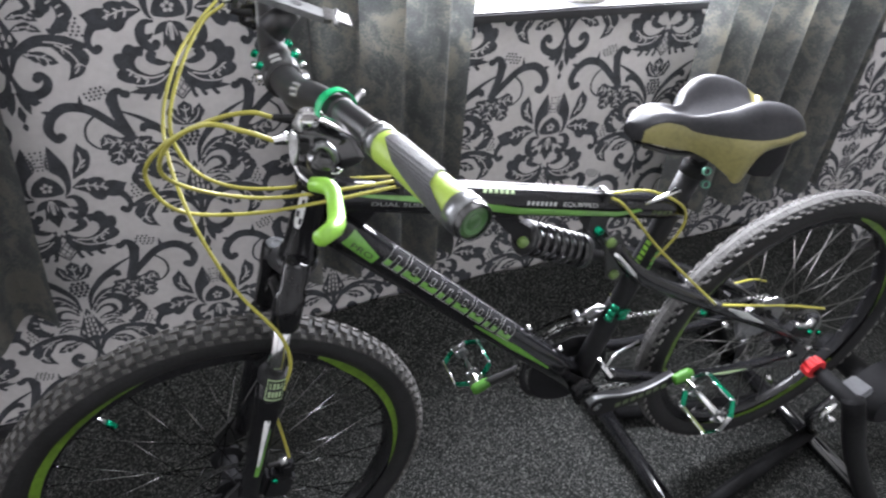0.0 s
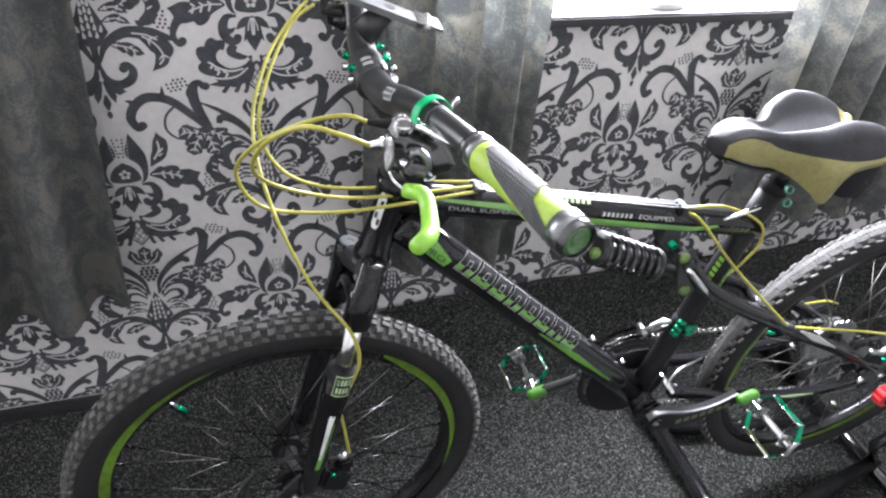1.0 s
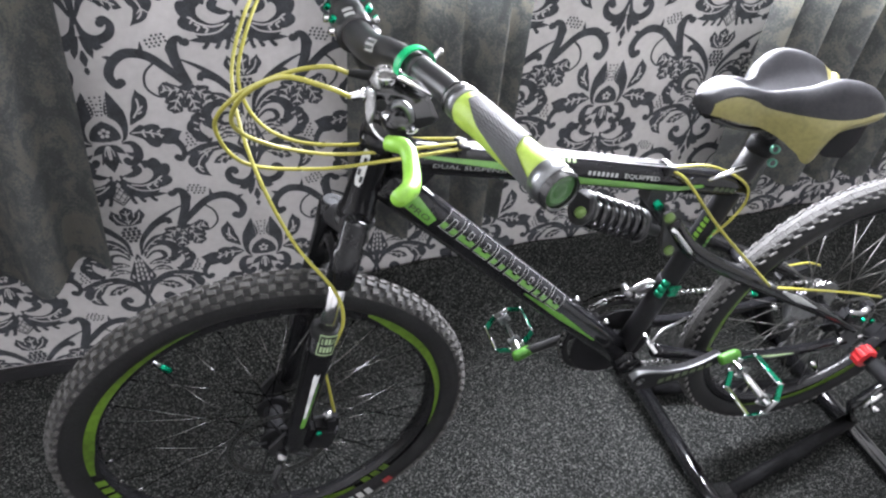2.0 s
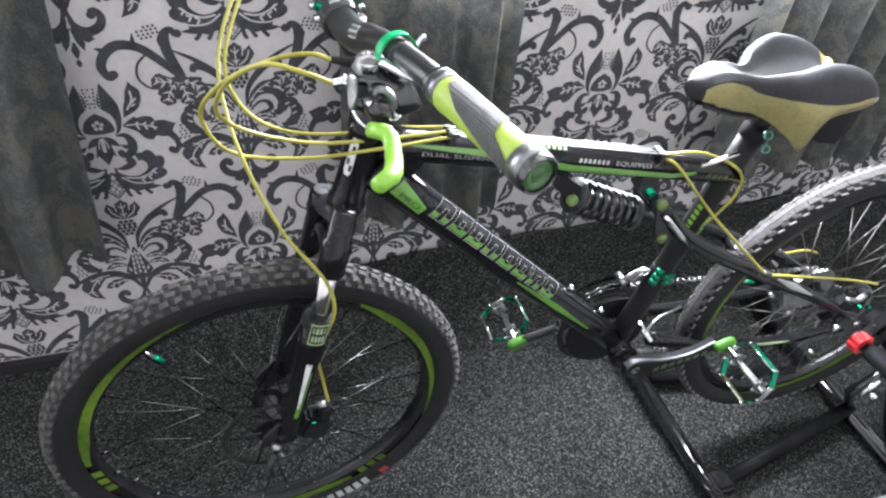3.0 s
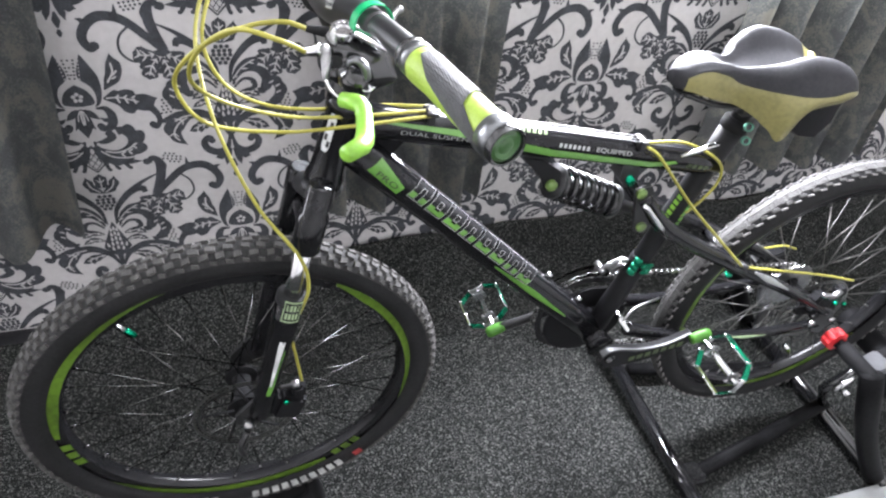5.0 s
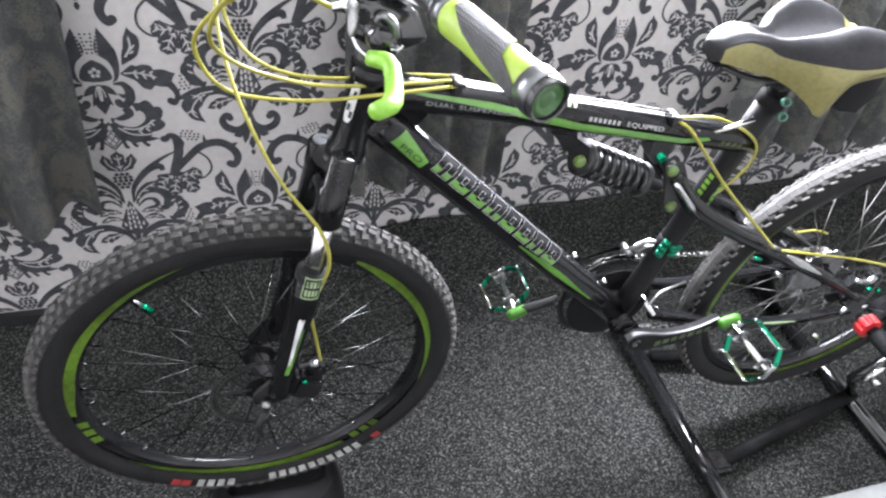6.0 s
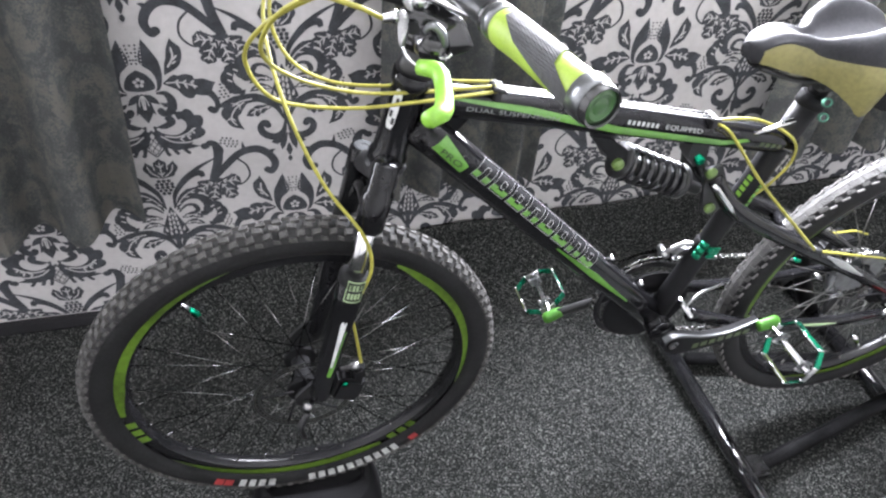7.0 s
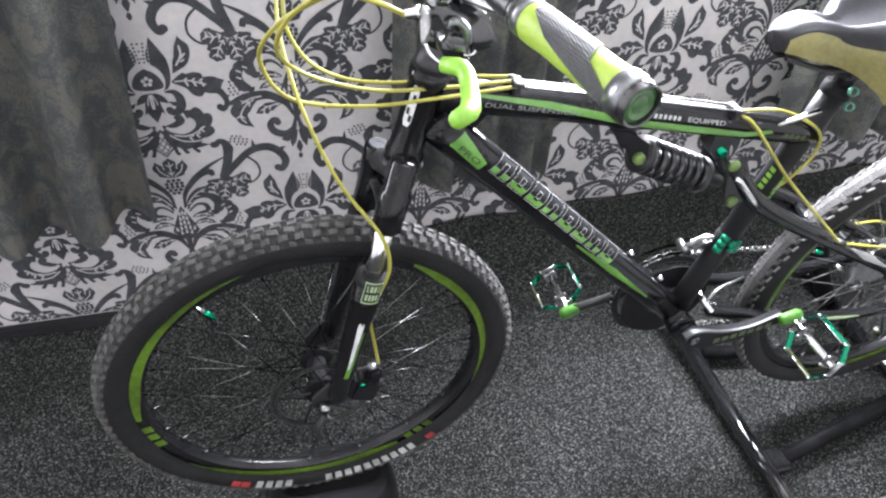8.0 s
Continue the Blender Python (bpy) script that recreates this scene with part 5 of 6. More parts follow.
cable([(-0.030, Y - 0.145, 1.0665), (-0.05, 0.632, 1.070), (-0.085, 0.650, 1.056), (-0.128, 0.69, 1.015), (-0.150, 0.72, 0.966), (-0.124, 0.738, 0.909), (-0.046, 0.748, 0.886), (0.035, 0.745, 0.890), (0.134, 0.750, 0.894)])
cable([(-0.036, Y - 0.187, 1.066), (-0.058, 0.585, 1.076), (-0.090, 0.605, 1.076), (-0.122, 0.65, 1.036), (-0.132, 0.69, 0.985), (-0.098, 0.73, 0.936), (-0.033, 0.745, 0.907), (0.04, 0.752, 0.899), (0.134, 0.758, 0.897)])
cable([(-0.036, Y + 0.168, 1.067), (-0.064, 0.918, 1.054), (-0.098, 0.86, 1.022), (-0.120, 0.81, 0.975), (-0.104, 0.800, 0.925), (-0.062, 0.796, 0.896), (0.0, 0.790, 0.888), (0.06, 0.782, 0.895), (0.134, 0.768, 0.897)])
cable([(-0.042, Y + 0.187, 1.066), (-0.068, 0.925, 1.052), (-0.104, 0.86, 1.027), (-0.127, 0.80, 0.978), (-0.117, 0.735, 0.912), (-0.083, 0.70, 0.822), (-0.038, 0.688, 0.744), (-0.028, 0.687, 0.690), (-0.040, 0.692, 0.64), (-0.052, 0.702, 0.59), (-0.046, 0.712, 0.52), (-0.040, 0.714, 0.465)])
cable([(0.458, 0.757, 0.825), (0.53, 0.757, 0.818), (0.597, 0.750, 0.785), (0.614, 0.750, 0.745), (0.590, 0.750, 0.700), (0.560, 0.762, 0.655), (0.545, 0.79, 0.58)])
cable([(0.458, 0.748, 0.824), (0.485, 0.742, 0.805), (0.56, 0.722, 0.722), (0.682, 0.692, 0.607)])
cable([(0.684, 0.690, 0.606), (0.76, 0.690, 0.586), (0.87, 0.690, 0.557), (0.966, 0.690, 0.526)])
cable([(0.84, 0.838, 0.488), (0.914, 0.85, 0.473), (0.96, 0.85, 0.472), (0.998, 0.85, 0.458)], 0.0022)
for k in range(3):
    yk = 0.752 + 0.008 * k
    cable([(0.134, yk, 0.896 if k == 1 else 0.894), (0.30, yk, 0.861), (0.458, yk, 0.828)], 0.0008, steel, "inner_cable", "bare steel inner cable")
    part("cable_ferrule", rod_bm((0.128, yk - 0.002, 0.897), (0.144, yk, 0.893), 0.0035, 10), satin_black, bike)
    part("cable_ferrule", rod_bm((0.448, yk, 0.829), (0.462, yk - 0.002, 0.825), 0.0035, 10), satin_black, bike)
part("cable_stop", box_bm((0.130, Y - 0.022, 0.880), (0.140, Y + 0.004, 0.898), 0.002), satin_black, bike)
part("cable_stop", box_bm((0.448, Y - 0.022, 0.815), (0.460, Y + 0.004, 0.830), 0.002), satin_black, bike)
part("cable_clip", rod_bm((0.680, 0.700, 0.604), (0.692, 0.686, 0.604), 0.006, 10), satin_black, bike)

# prints on the frame
TT1, TT2 = TOP_A, TOP_M
LEFT = (0, -1, 0)
blocks("maker_mark", BB, SEAT_B, 0.0178, LEFT, [((0.60 + 0.022 * k, 52), (0.615 + 0.022 * k, 52), (0.618 + 0.022 * k, 78), (0.603 + 0.022 * k, 78)) for k in range(5)], 0.0012, 2, 3, lime, bike, "small lime lettering block")
lettering("inscription", "DUAL SUSPENSION", TT1, TT2, R_TOP, LEFT, 0.19, 0.66, 4, 0.0050, dim_print, bike, "printed words on the top tube")
lettering("inscription", "EQUIPPED", TOP_M, TOP_B, R_TOP, LEFT, 0.22, 0.42, 22, 0.0058, dull_print, bike, "printed word on the top tube")
blocks("maker_mark", TOP_M, TOP_B, R_TOP, LEFT, [((0.025 + 0.024 * k, 14), (0.039 + 0.024 * k, 14), (0.041 + 0.024 * k, 28), (0.027 + 0.024 * k, 28)) for k in range(7)], 0.0012, 2, 3, dull_print, bike, "white lettering blocks")
bm = patch(bmesh.new(), TT1, TT2, R_TOP, LEFT, [((0.12, 26), (0.5, 10), (0.5, 32), (0.12, 34)), ((0.5, 10), (1.0, -28), (1.0, 2), (0.5, 32))], 0.0008, 10, 5)
patch(bm, TOP_M, TOP_B, R_TOP, LEFT, [((0.0, -28), (0.55, -24), (0.55, 0), (0.0, 2)), ((0.55, -24), (0.70, 8), (0.68, 16), (0.55, 0))], 0.0008, 10, 5)
part("frame_stripe", bm, lime_paint, bike, "lime stripe along the top tube")
blocks("maker_mark", TOP_M, TOP_B, R_TOP - 0.003, LEFT, [((0.70 + 0.035 * k, -10), (0.725 + 0.035 * k, -10), (0.73 + 0.035 * k, 8), (0.705 + 0.035 * k, 8)) for k in range(6)], 0.0012, 2, 3, lime_dark, bike, "dull green lettering blocks")
blocks("maker_mark", TOP_M, TOP_B, R_TOP, LEFT, [((-0.20 + 0.028 * k, 50), (-0.182 + 0.028 * k, 50), (-0.178 + 0.028 * k, 66), (-0.196 + 0.028 * k, 66)) for k in range(6)], 0.0012, 2, 3, sage_print, bike, "pale green lettering blocks")


def down_logo():
    """The maker's name as eight slanting outlined blocks, white edged, dark above and lime below."""
    n, s0, s1 = 8, 0.150, 0.625
    st = (s1 - s0) / n
    for k in range(n):
        edge, green, grey = bmesh.new(), bmesh.new(), bmesh.new()
        a, b = s0 + st * k + 0.006, s0 + st * (k + 1) - 0.004
        sl = 0.020

        def q(x0, x1, f0, f1):
            f0, f1 = 1 + (f0 + 6) * 1.32, 1 + (f1 + 6) * 1.32
            return ((x0 + sl * (f0 / 88), f0), (x1 + sl * (f0 / 88), f0), (x1 + sl * (f1 / 88), f1), (x0 + sl * (f1 / 88), f1))
        t, h = 0.0008, 1.1
        i0, i1 = a + 0.018, b - 0.018
        patch(edge, DOWN_A, DOWN_B, R_DOWN, LEFT, [q(a, b, 50 - h, 50), q(a, a + t, -6, 50), q(b - t, b, -6, 50), q(a, b, -6, -6 + h)], 0.0014, 2, 6)
        patch(edge, DOWN_A, DOWN_B, R_DOWN, LEFT, [q(i0, i1, 30 - h, 30), q(i0, i0 + t, 12, 30), q(i1 - t, i1, 12, 30), q(i0, i1, 12, 12 + h)] if k % 3 else [q(i0, i1, 30 - h, 30), q(i0, i0 + t, -4, 30), q(i1 - t, i1, -4, 30)], 0.0014, 2, 6)
        patch(grey, DOWN_A, DOWN_B, R_DOWN, LEFT, [q(a + t, b - t, 31, 43), q(a + t, i0 - t, 19, 31), q(i1 + t, b - t, 19, 31)], 0.0010, 2, 4)
        patch(green, DOWN_A, DOWN_B, R_DOWN, LEFT, [q(a + t, i0 - t, -3, 11), q(i1 + t, b - t, -3, 11)] + ([q(i0 - t, i1 + t, -3, 6)] if k % 3 else []), 0.0010, 2, 4)
        part("logo_outline", edge, logo_print, bike, "white outlined lettering block", smooth=False)
        part("logo_shade", grey, matte_black, bike, smooth=False)
        part("logo_fill", green, lime_paint, bike, "lime lower half of a lettering block")
    blocks("frame_decal", DOWN_A, DOWN_B, R_DOWN, LEFT, [((0.046, -10), (0.138, -16), (0.142, 14), (0.056, 44)), ((0.50, -16), (0.66, -18), (0.66, 6), (0.50, -10)), ((0.66, -18), (0.83, -6), (0.83, -1), (0.66, 6))], 0.0008, 8, 5, lime_paint, bike, "lime decal on the down tube")
    lettering("inscription", "PRO", DOWN_A, DOWN_B, R_DOWN, LEFT, 0.066, 0.128, 2, 0.0075, plastic_black, bike, "black printed word on the lime decal")


down_logo()
blocks("maker_mark", BB, SEAT_B, 0.0180, (0.2, -1, 0), [((0.595 + 0.022 * k, 0), (0.611 + 0.022 * k, 0), (0.611 + 0.022 * k, 18), (0.595 + 0.022 * k, 18)) for k in range(5)], 0.0014, 2, 4, lime_paint, bike, "lime lettering blocks")
# head badge and fork decals
bm = patch(bmesh.new(), HEAD_A, HEAD_B, 0.0215, (-0.7, -0.7, 0), [((0.50, -14), (0.80, -14), (0.80, 14), (0.50, 14)), ((0.80, -14), (0.86, -8), (0.86, 8), (0.80, 14)), ((0.44, -8), (0.50, -14), (0.50, 14), (0.44, 8))], 0.0012, 6, 6)
part("head_badge", bm, white_print, bike, "white head badge with dark dots")
bm = bmesh.new()
for s, f in ((0.53, -7), (0.60, 5), (0.74, -4)):
    patch(bm, HEAD_A, HEAD_B, 0.0215, (-0.7, -0.7, 0), [((s - 0.035, f - 5), (s + 0.035, f - 5), (s + 0.035, f + 5), (s - 0.035, f + 5))], 0.0018, 3, 3)
part("badge_mark", bm, plastic_black, bike, smooth=False)
fd = Vector((-0.229, 0, -0.973))
f0 = Vector((-0.006, Y - 0.066, 0.840)) + fd * 0.171
bm = patch(bmesh.new(), f0 + fd * 0.006, f0 + fd * 0.044, 0.0196, LEFT, [((0, -35), (1, -35), (1, -31), (0, -31)), ((0, 31), (1, 31), (1, 35), (0, 35)), ((0, -35), (0.07, -35), (0.07, 35), (0, 35)), ((0.93, -35), (1, -35), (1, 35), (0.93, 35))] + [((0.16 + 0.4 * j, -24 + 13 * k), (0.44 + 0.4 * j, -24 + 13 * k), (0.44 + 0.4 * j, -15 + 13 * k), (0.16 + 0.4 * j, -15 + 13 * k)) for j in range(2) for k in range(4)], 0.0008, 3, 5)
part("fork_mark", bm, sage_print, bike, "pale green framed lettering blocks", smooth=False)
bm = patch(bmesh.new(), f0 + fd * 0.06, f0 + fd * 0.20, 0.0178, LEFT, [((0.0, 0), (0.22, -10), (0.22, 16), (0.0, 6)), ((0.22, -10), (0.86, -2), (0.86, 8), (0.22, 16))], 0.0004, 8, 4)
part("fork_stripe", bm, white_print, bike, "white wedge decal on the fork")
bm = patch(bmesh.new(), f0 + fd * 0.06, f0 + fd * 0.20, 0.0174, LEFT, [((0.30, -22), (0.9, -14), (0.9, -4), (0.34, -14)), ((0.86, -14), (1.02, -8), (1.02, 12), (0.86, 10))], 0.0004, 8, 4)
part("fork_stripe", bm, lime_paint, bike, "lime wedge decal on the fork")

# ---- drivetrain ----
crank_dir = Vector((0.905, 0, 0.425)).normalized()


def crank(sgn):
    """Arm on one side; sgn -1 is the near one, which points back and up."""
    d = crank_dir * (1 if sgn < 0 else -1)
    c = sub("crank", BB)
    if sgn < 0:
        y0, y1 = Y - 0.083, Y - 0.069
        top = curve([(0.472, y0, 0.428), (0.483, y0, 0.440), (0.505, y0, 0.441), (0.548, y0, 0.431), (0.597, y0, 0.433), (0.644, y0, 0.453)], 4)
        low = curve([(0.652, y0, 0.430), (0.60, y0, 0.406), (0.545, y0, 0.397), (0.505, y0, 0.394), (0.482, y0, 0.402), (0.472, y0, 0.416)], 4)
        bm = slab(bmesh.new(), [(p.x, p.z) for p in top + low], y0, y1)
        part("crank_arm", bm, matte_black, c, "black crank arm", smooth=False)
        bm = bmesh.new()
        for i, p in enumerate(top):
            f = i / (len(top) - 1)
            w = 0.0125 - 0.0095 * min(1, f * 2.2)
            rows = [bm.verts.new((p.x, y0 - 0.0012, p.z - 0.003)), bm.verts.new((p.x, y0 - 0.0004, p.z + 0.0008)), bm.verts.new((p.x, y0 + w, p.z + 0.0008)), bm.verts.new((p.x, y0 + w + 0.0005, p.z - 0.002))]
            if i:
                for k in range(3):
                    bm.faces.new((last[k], rows[k], rows[k + 1], last[k + 1]))
            last = rows
        bmesh.ops.recalc_face_normals(bm, faces=bm.faces)
        part("arm_edge", bm, arm_grey, c, "brushed grey upper edge of the arm")
        for k in range(7):
            x = 0.530 + 0.0155 * k
            z = 0.4040 + 0.0024 * k + 0.0001 * k * k
            bm = slab(bmesh.new(), [(x, z), (x + 0.0105, z + 0.002), (x + 0.0105, z + 0.0125), (x, z + 0.0105)], y0 - 0.0012, y0 - 0.0002)
            part("arm_mark", bm, lime_dark, c, "dull green lettering block", smooth=False)
        a = Vector((0.488, y0, 0.421))
        part("crank_bolt", turned_bm(a, (0, -1, 0), [(0, 0.010), (0.002, 0.010), (0.003, 0.007), (0.001, 0.005), (0.001, 0)], 18), gloss_plastic, c)
        e = Vector((0.658, Y - 0.092, 0.4535))
        b = Vector((1, 0, 0.28)).normalized()
    else:
        a = BB + Vector((0, 0.078, 0))
        pts = [a - d * 0.014, a, a + d * 0.03, a + d * 0.09 + Vector((0, 0.006, 0)), a + d * 0.150 + Vector((0, 0.014, 0))]
        part("crank_arm", tube_bm(curve(pts, 5), [0.011, 0.0165, 0.0125, 0.0105, 0.0115], 14, wide=0.62), satin_black, c, "black crank arm")
        e, b = a + d * 0.163 + Vector((0, 0.014, 0)), d
    n = Vector((-b.z, 0, b.x))
    boot = tube_bm(curve([e - b * 0.020, e - b * 0.006, e + b * 0.010, e + b * 0.017], 4), [0.0105, 0.0124, 0.0124, 0.008], 16, wide=0.8)
    part("crank_boot", boot, boot_green, c, "green rubber crank boot")
    return e


def pedal(e, sgn, tilt):
    """A cage pedal: bright centre, green anodised plates with pins."""
    p_ob = sub("pedal", e)
    t = radians(tilt)
    u = Vector((math.cos(t), 0, math.sin(t)))
    v = Vector((0, sgn, 0))
    n = Vector((-math.sin(t), 0, math.cos(t)))
    o = e + v * 0.066

    def at(a, b, c=0.0):
        return o + u * a + v * b + n * c
    part("spindle", tube_bm([e, e + v * 0.016, e + v * 0.02, e + v * 0.108], [0.005, 0.005, 0.0062, 0.0062], 14), chrome, p_ob, "polished pedal axle")
    for s in (-1, 1):
        part("bearing_block", box(bmesh.new(), Matrix.Translation(at(0, s * 0.030)) @ Matrix((u, v, n)).transposed().to_4x4(), (0.024, 0.013, 0.015), 0.004), grey_metal, p_ob)
        for k in (-1, 1):
            a, b = (s * 0.015, k * 0.047), (s * 0.041, k * 0.031)
            plate = bmesh.new()
            for h0, h1, t in ((-0.0060, 0.0060, 0.0011),):
                du, dv = b[1] - a[1], -(b[0] - a[0])
                ln = math.hypot(du, dv)
                du, dv = du / ln * t, dv / ln * t
                lo = [plate.verts.new(at(x + sg * du, y + sg * dv, h0)) for sg in (-1, 1) for x, y in (a, b)]
                hi = [plate.verts.new(at(x + sg * du, y + sg * dv, h1)) for sg in (-1, 1) for x, y in (a, b)]
                order = (0, 1, 3, 2)
                plate.faces.new([lo[i] for i in order])
                plate.faces.new([hi[i] for i in order[::-1]])
                for i in range(4):
                    p, q = order[i], order[(i + 1) % 4]
                    plate.faces.new((lo[p], lo[q], hi[q], hi[p]))
            bmesh.ops.recalc_face_normals(plate, faces=plate.faces)
            part("cage_corner", plate, green_metal, p_ob, "green anodised cage plate", smooth=False)
            part("cage_pin", rod_bm(at(s * 0.041, k * 0.031, -0.009), at(s * 0.041, k * 0.031, 0.009), 0.0019, 8), chrome, p_ob, "bright grip pin")
            part("cage_pin", rod_bm(at(s * 0.015, k * 0.0465, -0.009), at(s * 0.015, k * 0.0465, 0.009), 0.0017, 8), chrome, p_ob, "bright grip pin")
            part("block_bolt", rod_bm(at(s * 0.009, k * 0.030, -0.011), at(s * 0.009, k * 0.030, 0.011), 0.0024, 8), steel, p_ob)
        part("end_bridge", tube_bm([at(-0.015, s * 0.047), at(0.015, s * 0.047)], 0.0055, 8, wide=0.35, up=n), steel, p_ob)
        part("cage_bar", tube_bm([at(s * 0.0415, -0.031), at(s * 0.0415, 0.031)], 0.0068, 8, wide=0.22, up=n), green_metal if s > 0 else olive_metal, p_ob, "green anodised cage bar")
        part("bar_edge", tube_bm([at(s * 0.0395, -0.030, 0.0066), at(s * 0.0395, 0.030, 0.0066)], 0.0013, 6), chrome, p_ob, "bright worn edge")


near_end = crank(-1)
far_end = crank(1)
pedal(near_end, -1, 68)
pedal(far_end, 1, 30)

# chainring, with teeth, and guard
ring = sub("chainring", BB + Vector((0, 0.045, 0)))
for rr, yy in ((0.098, 0.046), (0.076, 0.038)):
    bm = bmesh.new()
    n = 44 if rr > 0.09 else 34
    outer, inner = [], []
    for k in range(n * 2):
        a = math.pi * k / n
        q = rr + (0.003 if k % 2 else -0.002)
        outer.append((BB.x + q * math.cos(a), BB.z + q * math.sin(a)))
        inner.append((BB.x + (rr - 0.016) * math.cos(a), BB.z + (rr - 0.016) * math.sin(a)))
    vo = [[bm.verts.new((x, Y + yy + d, z)) for x, z in outer] for d in (-0.001, 0.001)]
    vi = [[bm.verts.new((x, Y + yy + d, z)) for x, z in inner] for d in (-0.001, 0.001)]
    m = len(outer)
    for k in range(m):
        j = (k + 1) % m
        bm.faces.new((vo[0][k], vo[0][j], vi[0][j], vi[0][k]))
        bm.faces.new((vo[1][j], vo[1][k], vi[1][k], vi[1][j]))
        bm.faces.new((vo[0][j], vo[0][k], vo[1][k], vo[1][j]))
        bm.faces.new((vi[0][k], vi[0][j], vi[1][j], vi[1][k]))
    part("toothed_ring", bm, satin_black, ring)
bm = bmesh.new()
for k in range(4):
    a = 2 * math.pi * k / 4 + 0.6
    tube(bm, [BB + Vector((0.018 * math.cos(a), 0.05, 0.018 * math.sin(a))), BB + Vector((0.086 * math.cos(a), 0.046, 0.086 * math.sin(a)))], [0.010, 0.006], 8, wide=0.6)
part("spider", bm, satin_black, ring)
part("chain_guard", turned_bm(BB + Vector((0, 0.028, 0)), (0, 1, 0), [(0.0, 0.034), (-0.0015, 0.038), (-0.0015, 0.078), (0.0, 0.0825), (0.003, 0.0825), (0.003, 0.034), (0.0, 0.034)], 56), matte_black, ring, "black plastic chain guard disc")
part("ring_bolt", rod_bm(BB + Vector((-0.04, 0.03, 0.055)), BB + Vector((-0.04, 0.052, 0.055)), 0.005, 10), chrome, ring)


def chain():
    yy = Y + 0.046
    r1, r2 = 0.098, 0.040
    path = []
    for k in range(25):
        a = math.radians(86 + 190 * k / 24)
        path.append(Vector((BB.x + r1 * math.cos(a), yy, BB.z + r1 * math.sin(a))))
    cage = Vector((REAR.x + 0.015, yy, REAR.z - 0.15))
    path += [cage + Vector((-0.012, 0, -0.018)), cage + Vector((0.016, 0, -0.012)), cage + Vector((0.02, 0, 0.03)), Vector((REAR.x + 0.01, yy, REAR.z - 0.06))]
    for k in range(13):
        a = math.radians(-70 + 155 * k / 12)
        path.append(Vector((REAR.x + r2 * math.cos(a), yy, REAR.z + r2 * math.sin(a))))
    path.append(path[0])
    bm = bmesh.new()
    step, i, left = 0.0127, 0, 0.0
    pos = []
    for a, b in zip(path, path[1:]):
        ln = (b - a).length
        t = left
        while t < ln:
            pos.append((a.lerp(b, t / ln), (b - a).normalized()))
            t += step
        left = t - ln
    for k, (p, d) in enumerate(pos):
        w = 0.0042 if k % 2 else 0.0030
        for s in (-1, 1):
            tube(bm, [p + Vector((0, s * w, 0)) - d * 0.0074, p + Vector((0, s * w, 0)) - d * 0.003, p + Vector((0, s * w, 0)) + d * 0.003, p + Vector((0, s * w, 0)) + d * 0.0074], [0.0024, 0.0033, 0.0033, 0.0024], 6, wide=0.25)
        rod(bm, p + Vector((0, -0.003, 0)) + d * 0.00635, p + Vector((0, 0.003, 0)) + d * 0.00635, 0.0030, 6)
    part("chain", bm, chain_steel, bike, "oily steel bicycle chain")


chain()
cassette = sub("cassette", REAR + Vector((0, 0.03, 0)))
for k in range(7):
    q = 0.052 - 0.0045 * k
    bm = bmesh.new()
    m = 26 - 2 * k
    prof = []
    for j in range(m * 2):
        a = math.pi * j / m
        prof.append((REAR.x + (q + (0.0025 if j % 2 else -0.002)) * math.cos(a), REAR.z + (q + (0.0025 if j % 2 else -0.002)) * math.sin(a)))
    slab(bm, prof, Y + 0.026 + 0.0045 * k, Y + 0.028 + 0.0045 * k)
    part("sprocket", bm, steel, cassette)
# front derailleur with its green band
fd_at = BB.lerp(SEAT_B, 0.385)
fdr = sub("front_derailleur", fd_at)
sx = (SEAT_B - BB).normalized()
part("clamp_band", tube_bm([fd_at - sx * 0.010, fd_at - sx * 0.009, fd_at + sx * 0.009, fd_at + sx * 0.010], [0.018, 0.0190, 0.0190, 0.018], 18), matte_black, fdr, "black clamp band")
for k, dx in ((-1, -0.0150), (0, -0.0150), (1, -0.0145)):
    at = fd_at + sx * (0.0115 * k) + Vector((dx, -0.011, 0))
    part("band_lug", tube_bm([at - sx * 0.0053, at - sx * 0.0040, at + sx * 0.0040, at + sx * 0.0053], [0.0055, 0.0075, 0.0075, 0.0055], 10), band_green, fdr, "green anodised lug of the clamp band")
part("band_lug", tube_bm([fd_at + Vector((-0.004, -0.0175, 0.006)), fd_at + Vector((-0.004, -0.0185, 0.006)), fd_at + Vector((-0.004, -0.023, 0.006)), fd_at + Vector((-0.004, -0.024, 0.006))], [0.004, 0.006, 0.006, 0.004], 10), band_green, fdr, "green anodised lug of the clamp band")
bm = bmesh.new()
for k in range(4):
    rod(bm, fd_at + sx * (-0.009 + 0.006 * k) + Vector((-0.004, -0.020, 0)), fd_at + sx * (-0.009 + 0.006 * k) + Vector((0.010, -0.022, 0)), 0.0026, 8)
part("band_fin", bm, band_green, fdr)
fd_low = BB.lerp(SEAT_B, 0.325)
bm = box(bmesh.new(), Matrix.Translation(fd_low + Vector((-0.022, 0.016, 0.008))) @ Matrix.Rotation(radians(-25), 4, "Y"), (0.034, 0.018, 0.014), 0.003)
tube(bm, curve([fd_low + Vector((-0.002, 0.004, 0.022)), fd_low + Vector((-0.022, 0.01, 0.024)), fd_low + Vector((-0.040, 0.018, 0.004)), fd_low + Vector((-0.052, 0.03, -0.012))], 4), 0.0042, 8)
